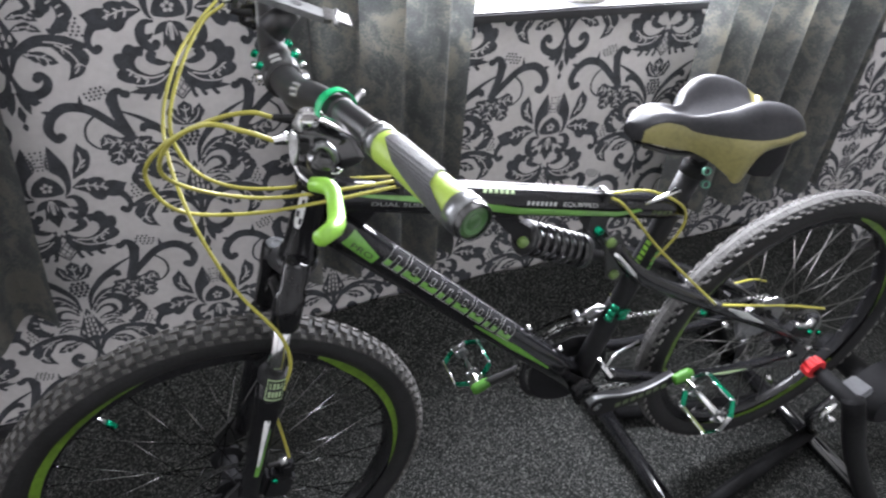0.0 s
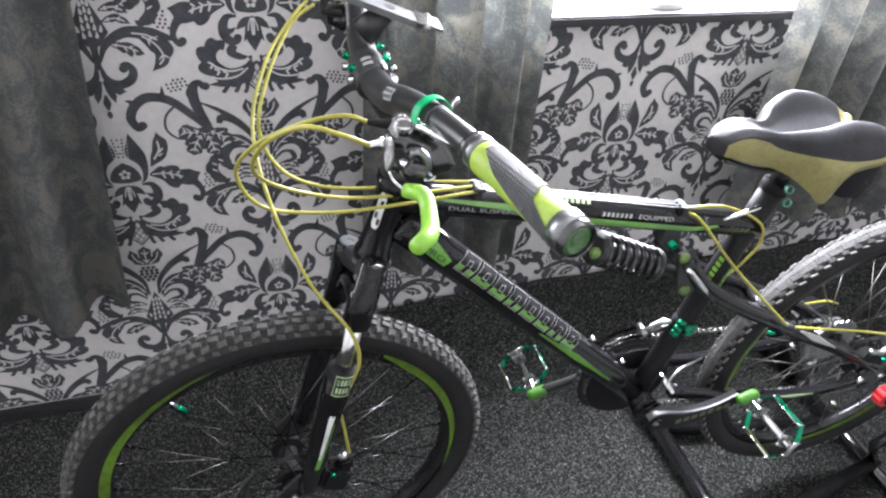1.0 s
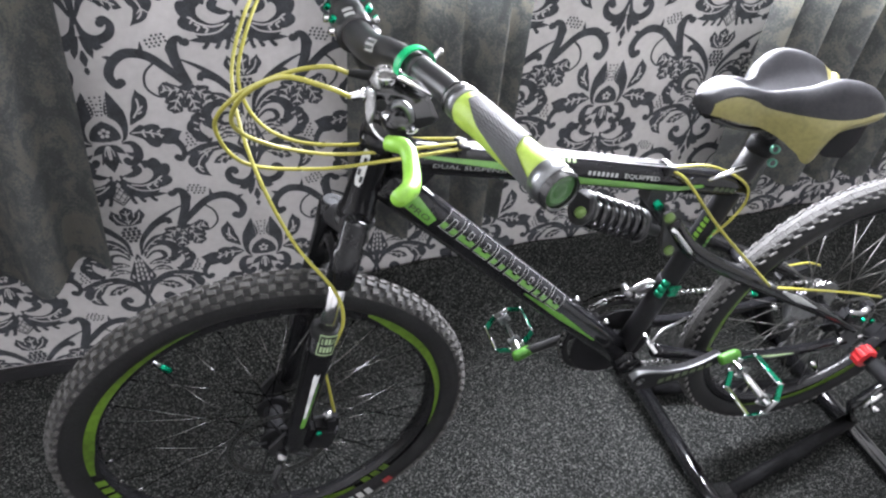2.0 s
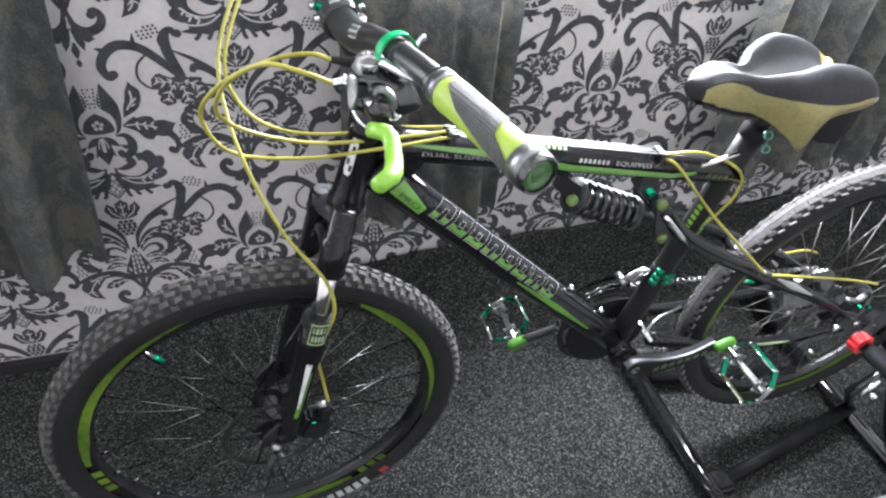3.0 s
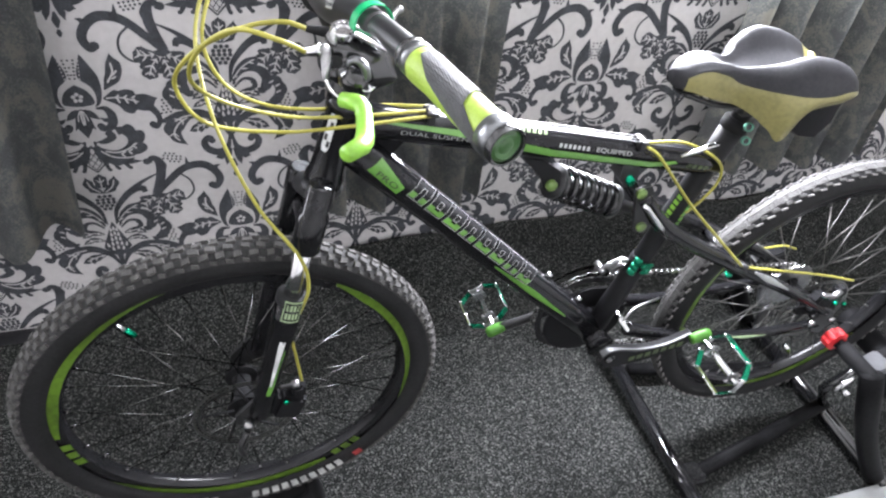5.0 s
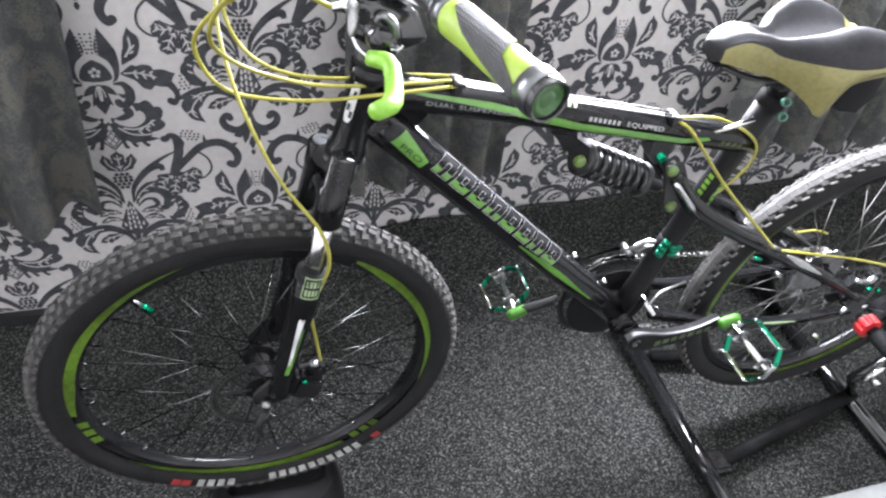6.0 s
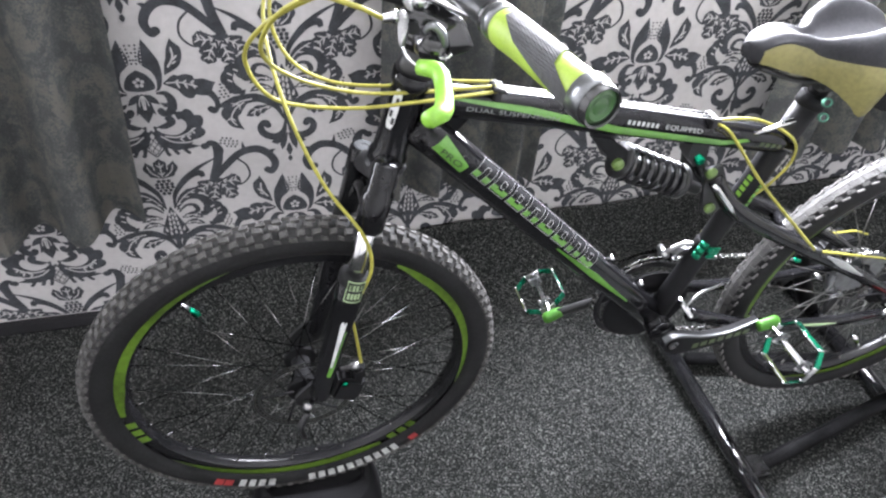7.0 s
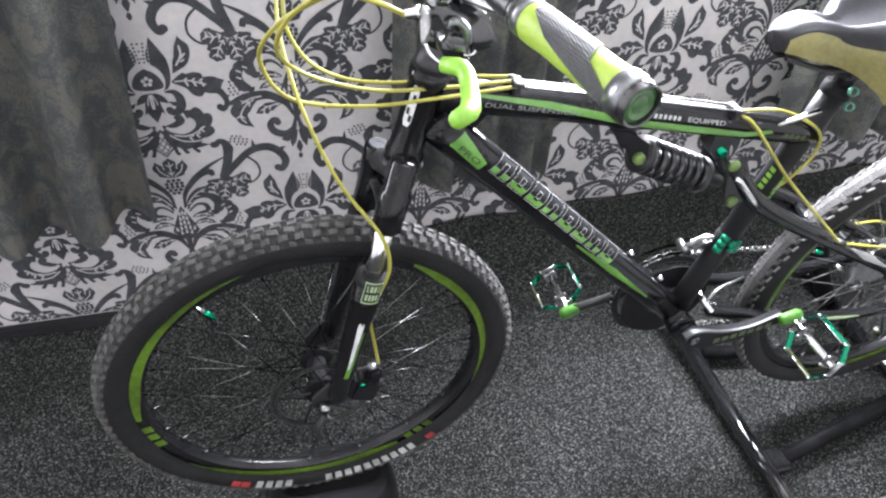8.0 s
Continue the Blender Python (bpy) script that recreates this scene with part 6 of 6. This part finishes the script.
rod(bm, fd_low + Vector((-0.046, 0.014, -0.006)), fd_low + Vector((-0.046, 0.04, -0.006)), 0.006, 10)
part("linkage", bm, steel, fdr, "polished derailleur linkage")
for dy, q in ((0.038, 0.112), (0.054, 0.116)):
    bm = bmesh.new()
    lo, hi = [], []
    for k in range(13):
        a = math.radians(76 + 58 * k / 12)
        h = 0.010 * (1 - 0.75 * k / 12)
        lo.append(bm.verts.new((BB.x + (q - h) * math.cos(a), Y + dy, BB.z + (q - h) * math.sin(a))))
        hi.append(bm.verts.new((BB.x + q * math.cos(a), Y + dy, BB.z + q * math.sin(a))))
    for k in range(12):
        bm.faces.new((lo[k], lo[k + 1], hi[k + 1], hi[k]))
    bmesh.ops.solidify(bm, geom=bm.faces[:], thickness=0.0015)
    part("guide_plate", bm, chrome, fdr, "polished cage plate")
# rear derailleur
rd = sub("rear_derailleur", REAR + Vector((0.0, 0.08, -0.05)))
bm = tube_bm(curve([REAR + Vector((0.005, 0.072, -0.015)), REAR + Vector((0.02, 0.085, -0.04)), REAR + Vector((0.015, 0.08, -0.075)), REAR + Vector((0.01, 0.06, -0.10))], 5), [0.012, 0.014, 0.013, 0.010], 12)
part("body", bm, grey_metal, rd)
for dz, dx in ((-0.105, 0.012), (-0.165, 0.022)):
    c = REAR + Vector((dx, 0.046, dz))
    part("jockey_wheel", turned_bm(c, (0, 1, 0), [(-0.004, 0.004), (-0.004, 0.019), (0.004, 0.019), (0.004, 0.004)], 18), plastic_black, rd)
part("cage", slab(bmesh.new(), [(REAR.x - 0.004, REAR.z - 0.095), (REAR.x + 0.026, REAR.z - 0.098), (REAR.x + 0.036, REAR.z - 0.17), (REAR.x + 0.012, REAR.z - 0.176)], Y + 0.052, Y + 0.054), satin_black, rd)
part("shift_guard", tube_bm(curve([(0.912, 0.848, 0.452), (0.932, 0.85, 0.436), (0.955, 0.85, 0.417)], 4), [0.002, 0.006, 0.0075], 10), chrome, bike, "grey metal cable guide")
# rear brake and axle hardware
bm = box(bmesh.new(), Matrix.Translation((0.945, Y - 0.060, 0.462)) @ Matrix.Rotation(radians(25), 4, "Y"), (0.042, 0.026, 0.026), 0.005)
box(bm, Matrix.Translation((0.978, Y - 0.062, 0.480)), (0.022, 0.020, 0.018), 0.004)
part("brake_caliper", bm, matte_black, bike)
part("caliper_arm", tube_bm([(0.942, Y - 0.076, 0.481), (0.950, Y - 0.078, 0.488), (0.960, Y - 0.076, 0.496)], [0.003, 0.006, 0.005], 10), steel, bike, "bright caliper arm")
part("pivot_sleeve", rod_bm((0.860, Y + 0.030, 0.417), (0.880, Y + 0.030, 0.400), 0.006, 12), chrome, bike, "chrome pivot sleeve")
part("dropout_bolt", rod_bm((0.937, Y - 0.074, 0.399), (0.945, Y - 0.074, 0.413), 0.0042, 10), chrome, bike)
part("dropout_bolt", rod_bm((0.984, Y - 0.074, 0.408), (0.997, Y - 0.074, 0.409), 0.0042, 10), chrome, bike)
part("cable_stop", tube_bm([(0.876, Y + 0.080, 0.493), (0.887, Y + 0.080, 0.486), (0.898, Y + 0.080, 0.479)], [0.002, 0.0052, 0.004], 10), chrome, bike, "bright cable stop")
for dx, dz in ((0.93, 0.485), (0.965, 0.462), (0.99, 0.455)):
    part("caliper_bolt", rod_bm((dx, Y - 0.080, dz), (dx, Y - 0.074, dz), 0.005, 10), green_metal, bike, "green anodised bolt")
part("brake_arm", tube_bm([(0.915, Y - 0.078, 0.495), (0.945, Y - 0.078, 0.485)], [0.004, 0.005], 8), steel, bike)
part("bottle_boss", tube_bm([DOWN_A.lerp(DOWN_B, 0.70) + Vector((0.018, 0.0, 0.020)), DOWN_A.lerp(DOWN_B, 0.70) + Vector((0.023, 0, 0.0255))], 0.005, 10), chrome, bike, "chrome bottle bolt")
part("bottle_boss", tube_bm([DOWN_A.lerp(DOWN_B, 0.86) + Vector((0.018, 0.0, 0.020)), DOWN_A.lerp(DOWN_B, 0.86) + Vector((0.023, 0, 0.0255))], 0.005, 10), chrome, bike, "chrome bottle bolt")

# ---- seat ----
post_top = Vector((0.634, Y, 0.893))
part("seat_post", tube_bm([SEAT_B - (post_top - SEAT_B) * 0.4, SEAT_B.lerp(post_top, 0.5), post_top], 0.0135, 18), matte_black, bike)
part("seat_clamp", tube_bm([SEAT_B - sx * 0.012, SEAT_B - sx * 0.010, SEAT_B + sx * 0.006, SEAT_B + sx * 0.008], [0.018, 0.021, 0.021, 0.018], 20), matte_black, bike)
part("seat_clamp_lever", tube_bm([(0.514, Y - 0.033, 0.809), (0.535, Y - 0.037, 0.820), (0.562, Y - 0.041, 0.833)], [0.0022, 0.0030, 0.0034], 10, wide=1.2), chrome, bike, "polished quick-release lever")


def saddle():
    s = sub("saddle", (0.61, Y, 0.90))
    turn = Matrix.Translation((0.60, Y, 0.93)) @ Matrix.Rotation(radians(-6.5), 4, "Z") @ Matrix.Rotation(radians(-7), 4, "X") @ Matrix.Translation((-0.60, -Y, -0.93))
    L0, L1 = 0.484, 0.726
    nu, nv = 44, 10

    def along(values, f):
        """Smooth value at f from values at even steps."""
        q = curve([(k / (len(values) - 1), v, 0) for k, v in enumerate(values)], 12)
        i = min(range(len(q)), key=lambda k: abs(q[k].x - f))
        return q[i].y

    def station(f):
        w = along((0.024, 0.032, 0.034, 0.039, 0.080, 0.094, 0.095, 0.092, 0.076), f)
        crest = along((0.927, 0.944, 0.943, 0.938, 0.953, 0.966, 0.965, 0.956, 0.936), f)
        mid = along((0.927, 0.944, 0.938, 0.925, 0.919, 0.920, 0.924, 0.926, 0.918), f)
        drop = along((0.013, 0.012, 0.014, 0.021, 0.031, 0.043, 0.040, 0.025, 0.012), f)
        low = along((0.904, 0.902, 0.897, 0.892, 0.888, 0.882, 0.868, 0.853, 0.894, 0.904, 0.908, 0.911, 0.914), f)
        if f < 0.07:
            w *= math.sqrt(max(0.05, 1 - ((0.07 - f) / 0.072) ** 2))
        if f > 0.9:
            w *= 0.74 + 0.26 * math.sqrt(max(0.0, 1 - ((f - 0.9) / 0.1) ** 2))
        return w, crest, mid, low, drop

    def section(f, sgn):
        w, crest, mid, low, drop = station(f)
        x = L0 + (L1 - L0) * f
        soft = min(1.0, f / 0.12)
        nose = max(0.0, 1 - f / 0.36)
        ctrl = [(0, mid), (0.36, mid + 0.42 * (crest - mid) - 0.001), (0.64, crest - 0.003 * nose), (0.88, crest - 0.20 * drop * soft - 0.002 - 0.005 * nose), (1.0, crest - drop), (0.985, crest - drop - 0.45 * (crest - drop - low)), (0.86, low)]
        pts = curve([(x, Y + sgn * w * a, z) for a, z in ctrl], nv)
        back = 0.018 * max(0.0, (f - 0.8) / 0.2)
        return [turn @ Vector((p.x - back * math.exp(-((p.y - Y) / 0.03) ** 2), p.y, p.z)) for p in pts]
    split = 4 * nv
    for sgn in (-1, 1):
        for name, mat, lo, hi, f0, label in (("saddle_top", saddle_black, 0, split, 0.0, "padded black saddle cover with a centre channel"), ("rear_band", saddle_yellow, 0, split, 0.94, "dull yellow band round the saddle's back edge"), ("side_panel", saddle_yellow, split, 6 * nv, 0.06, "dull yellow saddle side panel"), ("nose_side", saddle_black, split, 6 * nv, 0.0, "black nose cover")):
            bm = bmesh.new()
            last = None
            for i in range(nu + 1):
                f = i / nu
                if (name == "nose_side" and f > 0.05) or f < f0 - 0.02 or (name == "saddle_top" and f > 0.933):
                    continue
                row = [bm.verts.new(p) for p in section(f, sgn)[lo:hi + 1]]
                if last:
                    for k in range(len(row) - 1):
                        bm.faces.new((last[k], row[k], row[k + 1], last[k + 1]))
                last = row
            bmesh.ops.recalc_face_normals(bm, faces=bm.faces)
            bm.faces.ensure_lookup_table()
            out = sum((f.normal.z if name in ("saddle_top", "rear_band") else f.normal.y * sgn) for f in bm.faces)
            if out < 0:
                bmesh.ops.reverse_faces(bm, faces=bm.faces)
            bmesh.ops.solidify(bm, geom=bm.faces[:], thickness=0.002)
            part(name, bm, mat, s, label)
    # yellow piping round the back edge
    for sgn in (-1, 1):
        edge = section(1.0, sgn)
        part("piping", tube_bm([edge[k] + Vector((-0.002, 0, -0.002)) for k in range(0, split + 10, 4)], 0.0062, 10), saddle_yellow, s, "yellow edge piping")
    # rounded front of the nose
    bm = bmesh.new()
    a = section(0.0, -1)
    b = section(0.0, 1)
    c = turn @ Vector((L0 - 0.007, Y, 0.921))
    ring = a[::-1] + b[1:]
    tip = bm.verts.new(c)
    mid_ring = [bm.verts.new(p.lerp(c, 0.45) + Vector((-0.003, 0, 0))) for p in ring]
    outer = [bm.verts.new(p) for p in ring]
    m = len(ring)
    for k in range(m - 1):
        bm.faces.new((outer[k], outer[k + 1], mid_ring[k + 1], mid_ring[k]))
        bm.faces.new((mid_ring[k], mid_ring[k + 1], tip))
    bmesh.ops.recalc_face_normals(bm, faces=bm.faces)
    part("nose_front", bm, saddle_black, s)
    # black base under the shell
    bm = bmesh.new()
    last = None
    for i in range(9):
        f = 0.06 + 0.9 * i / 8
        w, crest, mid, low, drop = station(f)
        x = L0 + (L1 - L0) * f
        deep = 0.898 - 0.052 * max(0.0, 1 - abs(f - 0.80) / 0.34)
        row = [bm.verts.new(turn @ Vector((x, Y + t * w, z))) for t, z in ((-0.78, min(low + 0.02, 0.915)), (-0.70, deep), (-0.3, deep - 0.006), (0.3, deep - 0.006), (0.70, deep), (0.78, min(low + 0.02, 0.915)))]
        if last:
            for k in range(5):
                bm.faces.new((last[k], row[k], row[k + 1], last[k + 1]))
        last = row
    bmesh.ops.recalc_face_normals(bm, faces=bm.faces)
    bmesh.ops.solidify(bm, geom=bm.faces[:], thickness=0.003)
    part("saddle_base", bm, matte_black, s, "black moulded saddle base")
    for sgn in (-1, 1):
        part("saddle_rail", tube_bm(curve([(0.50, Y + sgn * 0.012, 0.898), (0.56, Y + sgn * 0.016, 0.880), (0.64, Y + sgn * 0.018, 0.876), (0.70, Y + sgn * 0.022, 0.878)], 5), 0.0038, 10), satin_black, s)
        ring_at = Vector((0.612 + 0.006 * (sgn > 0), Y - 0.032, 0.851 - 0.024 * (sgn > 0)))
        part("rail_bolt", turned_bm(ring_at, (-0.3, -1, 0.35), [(-0.003, 0.0045), (-0.003, 0.0068), (0.0025, 0.0066), (0.0030, 0.0056), (0.0025, 0.0046), (-0.003, 0.0045)], 18), ring_pale, s, "pale green anodised bolt ring")
        part("bolt_core", turned_bm(ring_at, (-0.3, -1, 0.35), [(-0.004, 0.0), (-0.004, 0.0044), (0.0005, 0.0044), (0.0005, 0.0)], 14), satin_black, s)
    part("rail_clamp", box(bmesh.new(), Matrix.Translation((0.618, Y, 0.872)), (0.040, 0.050, 0.024), 0.006), satin_black, s)


saddle()

# ---- trainer ----
trainer = thing("bike_trainer", (0.98, Y, 0.0), "black folding bike trainer gripping the rear axle, red knob", "bike trainer")
for s in (-1, 1):
    yk = Y + s * 0.10
    part("axle_clamp", tube_bm([(0.966, yk - s * 0.005, 0.407), (0.966, yk + s * 0.004, 0.407), (0.966, yk + s * 0.006, 0.407)], [0.012, 0.014, 0.011], 18), grey_metal, trainer)
    bm = bmesh.new()
    ribs = []
    for k in range(40):
        a = 2 * math.pi * k / 40
        q = 0.0195 + (0.0022 if k % 4 < 2 else 0)
        ribs.append((0.964 + q * math.cos(a), 0.405 + q * math.sin(a)))
    slab(bm, ribs, yk + s * 0.006, yk + s * 0.026)
    part("clamp_knob", bm, red_plastic if s < 0 else satin_black, trainer, "ribbed red clamp knob" if s < 0 else "", smooth=False)
    part("clamp_barrel", tube_bm([(0.964, yk + s * 0.026, 0.405), (0.967, yk + s * 0.032, 0.403), (0.967, yk + s * 0.033, 0.403), (0.996, yk + s * 0.105, 0.380), (0.997, yk + s * 0.115, 0.379)], [0.010, 0.010, 0.0155, 0.0155, 0.0155], 18), matte_black, trainer, "black steel clamp barrel")
    yf = Y + s * 0.215
    part("upright", tube_bm(curve([(0.986, Y + s * 0.200, 0.395), (0.992, yf, 0.36), (1.045, Y + s * 0.225, 0.25), (1.12, Y + s * 0.235, 0.13), (1.19, Y + s * 0.243, 0.032)], 6), 0.0215, 16), bar_black, trainer, "black steel leg")
    part("side_bar", tube_bm([(0.772, Y - s * -0.148, 0.032), (1.0, Y + s * 0.10, 0.036), (1.20, Y + s * 0.055, 0.045)], 0.0150, 14, wide=1.1), bar_black, trainer, "black steel side bar")
    part("bracket", box(bmesh.new(), Matrix.Translation((1.045, Y + s * 0.165, 0.365)) @ Matrix.Rotation(radians(12), 4, "Z"), (0.055, 0.045, 0.02), 0.004), pad_grey if s < 0 else matte_black, trainer, "grey steel bracket plate" if s < 0 else "")
# back end raised to move the window's highlight along the tube
part("front_foot", tube_bm([(0.750, 0.40, 0.026), (0.7494, 0.42, 0.0268), (0.744, 0.60, 0.034), (0.729, 1.115, 0.056)], 0.0185, 18), trainer_black, trainer, "glossy black floor tube")
part("rear_foot", tube_bm([(1.20, 0.44, 0.024), (1.20, 0.80, 0.024), (1.20, 1.12, 0.024)], 0.0185, 18), trainer_black, trainer, "glossy black floor tube")
# foot added to carry the raised end
part("added_foot", tube_bm([(0.729, 1.105, 0.0), (0.729, 1.105, 0.006), (0.729, 1.108, 0.045)], [0.022, 0.023, 0.016], 16), rubber, trainer, "added rubber foot under the raised end of the floor tube")
for x, y in ((0.750, 0.40), (1.20, 0.44), (1.20, 1.12)):
    part("foot_cap", tube_bm([(x, y - 0.016, 0.024), (x, y - 0.013, 0.024), (x, y + 0.013, 0.024), (x, y + 0.016, 0.024)], [0.018, 0.0235, 0.0235, 0.018], 16), rubber, trainer)
part("leg_joint", box(bmesh.new(), Matrix.Translation((0.772, 0.622, 0.036)), (0.05, 0.05, 0.03), 0.008), trainer_black, trainer)
# roller against the tyre, with its bright parts
roller = REAR + Vector((0.30, 0, -0.19))
part("resistance_roller", turned_bm(roller, (0, 1, 0), [(-0.06, 0.0), (-0.06, 0.028), (0.06, 0.028), (0.06, 0.0)], 24), matte_black, trainer)
part("resistance_unit", turned_bm(roller, (0, 1, 0), [(-0.15, 0.0), (-0.15, 0.055), (-0.135, 0.066), (-0.075, 0.066), (-0.07, 0.0)], 28), matte_black, trainer)
part("roller_arm", tube_bm([roller + Vector((0, -0.06, 0)), (1.15, Y - 0.06, 0.12), (1.20, Y - 0.06, 0.03)], 0.012, 10), trainer_black, trainer)
part("tension_rod", tube_bm([(1.107, Y - 0.10, 0.172), (1.144, Y - 0.10, 0.215)], 0.006, 10), chrome, trainer, "bright tension rod")
part("roller_pin", rod_bm((1.076, Y + 0.03, 0.187), (1.139, Y + 0.03, 0.124), 0.0065, 12), chrome, trainer, "bright roller pin")
part("tension_bolt", rod_bm((1.142, Y - 0.115, 0.170), (1.142, Y - 0.100, 0.174), 0.009, 14), chrome, trainer)

# ---- wheel riser ----
def riser():
    bm = bmesh.new()
    cx, cy = -0.125, Y - 0.012
    n, rings = 48, []
    for sc, z in ((1.0, 0.0), (1.0, 0.014), (0.93, 0.052), (0.86, 0.074), (0.82, 0.079)):
        rings.append([(cx + 0.125 * sc * math.copysign(abs(math.cos(a)) ** 0.7, math.cos(a)), cy + 0.085 * sc * math.copysign(abs(math.sin(a)) ** 0.7, math.sin(a)), z) for a in (2 * math.pi * k / n for k in range(n))])
    vs = [[bm.verts.new(p) for p in r] for r in rings]
    for a, b in zip(vs, vs[1:]):
        for k in range(n):
            bm.faces.new((a[k], a[(k + 1) % n], b[(k + 1) % n], b[k]))
    # cradle: the top dips under the tyre
    prev = vs[-1]
    for sc, dz in ((0.6, 0.0), (0.34, -0.002), (0.24, -0.010), (0.12, -0.014)):
        cur = [bm.verts.new((cx + (p.co.x - cx) * (0.9 if sc > 0.3 else 0.86), cy + (p.co.y - cy) * sc / 0.82 * (0.82 if sc > 0.5 else 1), 0.080 + dz)) for p in vs[-1]]
        for k in range(n):
            bm.faces.new((prev[k], prev[(k + 1) % n], cur[(k + 1) % n], cur[k]))
        prev = cur
    bm.faces.new(prev)
    bmesh.ops.recalc_face_normals(bm, faces=bm.faces)
    ob = part("wheel_riser", bm, matte_black)
    return tagged(ob, "black moulded plastic riser block cradling the front tyre", "wheel riser")


riser()

# ---- phone holder on the stem ----
holder = thing("phone_holder", (0.02, Y + 0.03, 1.085), "grey plastic phone holder with a toothed clip on the handlebar", "phone holder")
hm = Matrix.Translation((0.024, Y + 0.030, 1.106)) @ Matrix.Rotation(radians(20), 4, "Y") @ Matrix.Rotation(radians(-8), 4, "Z") @ Matrix.Scale(1.12, 4)
bm = bmesh.new()
outline = [(-0.040, -0.016), (0.030, -0.014), (0.038, -0.006), (0.038, 0.012), (0.028, 0.018), (-0.038, 0.020), (-0.044, 0.010), (-0.044, -0.010)]
for z0, z1 in ((-0.003, 0.003),):
    o0 = [bm.verts.new(hm @ Vector((x, y, z0))) for x, y in outline]
    o1 = [bm.verts.new(hm @ Vector((x, y, z1))) for x, y in outline]
    for k in range(8):
        bm.faces.new((o0[k], o0[(k + 1) % 8], o1[(k + 1) % 8], o1[k]))
    bm.faces.new(o1)
    bm.faces.new(o0[::-1])
part("holder_plate", bm, holder_grey, holder, "flat grey plastic plate", smooth=False)
part("holder_recess", turned_bm(hm @ Vector((0.002, 0.002, 0.003)), (0.24, 0, 1), [(0.0, 0.0075), (0.0006, 0.0072), (0.0006, 0.0)], 20), satin_black, holder)
bm = bmesh.new()
tube(bm, [hm @ Vector((0.040, -0.020, 0.002)), hm @ Vector((0.044, 0.02, 0.004))], 0.0035, 8)
for k in range(4):
    tube(bm, [hm @ Vector((0.030, -0.016 + 0.010 * k, 0.004)), hm @ Vector((0.056, -0.014 + 0.010 * k, 0.004))], 0.0022, 6)
part("holder_clip", bm, steel, holder, "toothed clip")
part("holder_foot", tube_bm([(0.0, Y + 0.035, 1.080), hm @ Vector((0, 0, -0.003))], [0.017, 0.012], 14), satin_black, holder)

# ---- loose things ----
board = part("storage_lid", box_bm((0.70, -0.25, 0.0), (1.75, 0.505, 0.045), 0.012), board_grey)
tagged(board, "smooth pale grey plastic storage box lid lying on the carpet", "storage lid")
bm = turned_bm((0.752, WALL_Y + 0.07, SILL_Z + 0.004), (0, 0, 1), [(0.0, 0.0), (0.0, 0.066), (0.012, 0.068), (0.03, 0.052), (0.07, 0.040), (0.13, 0.046), (0.20, 0.060), (0.25, 0.050), (0.27, 0.036), (0.262, 0.032), (0.25, 0.0)], 36)
tagged(part("vase", bm, cream), "cream glazed vase standing on the dark window sill", "vase")
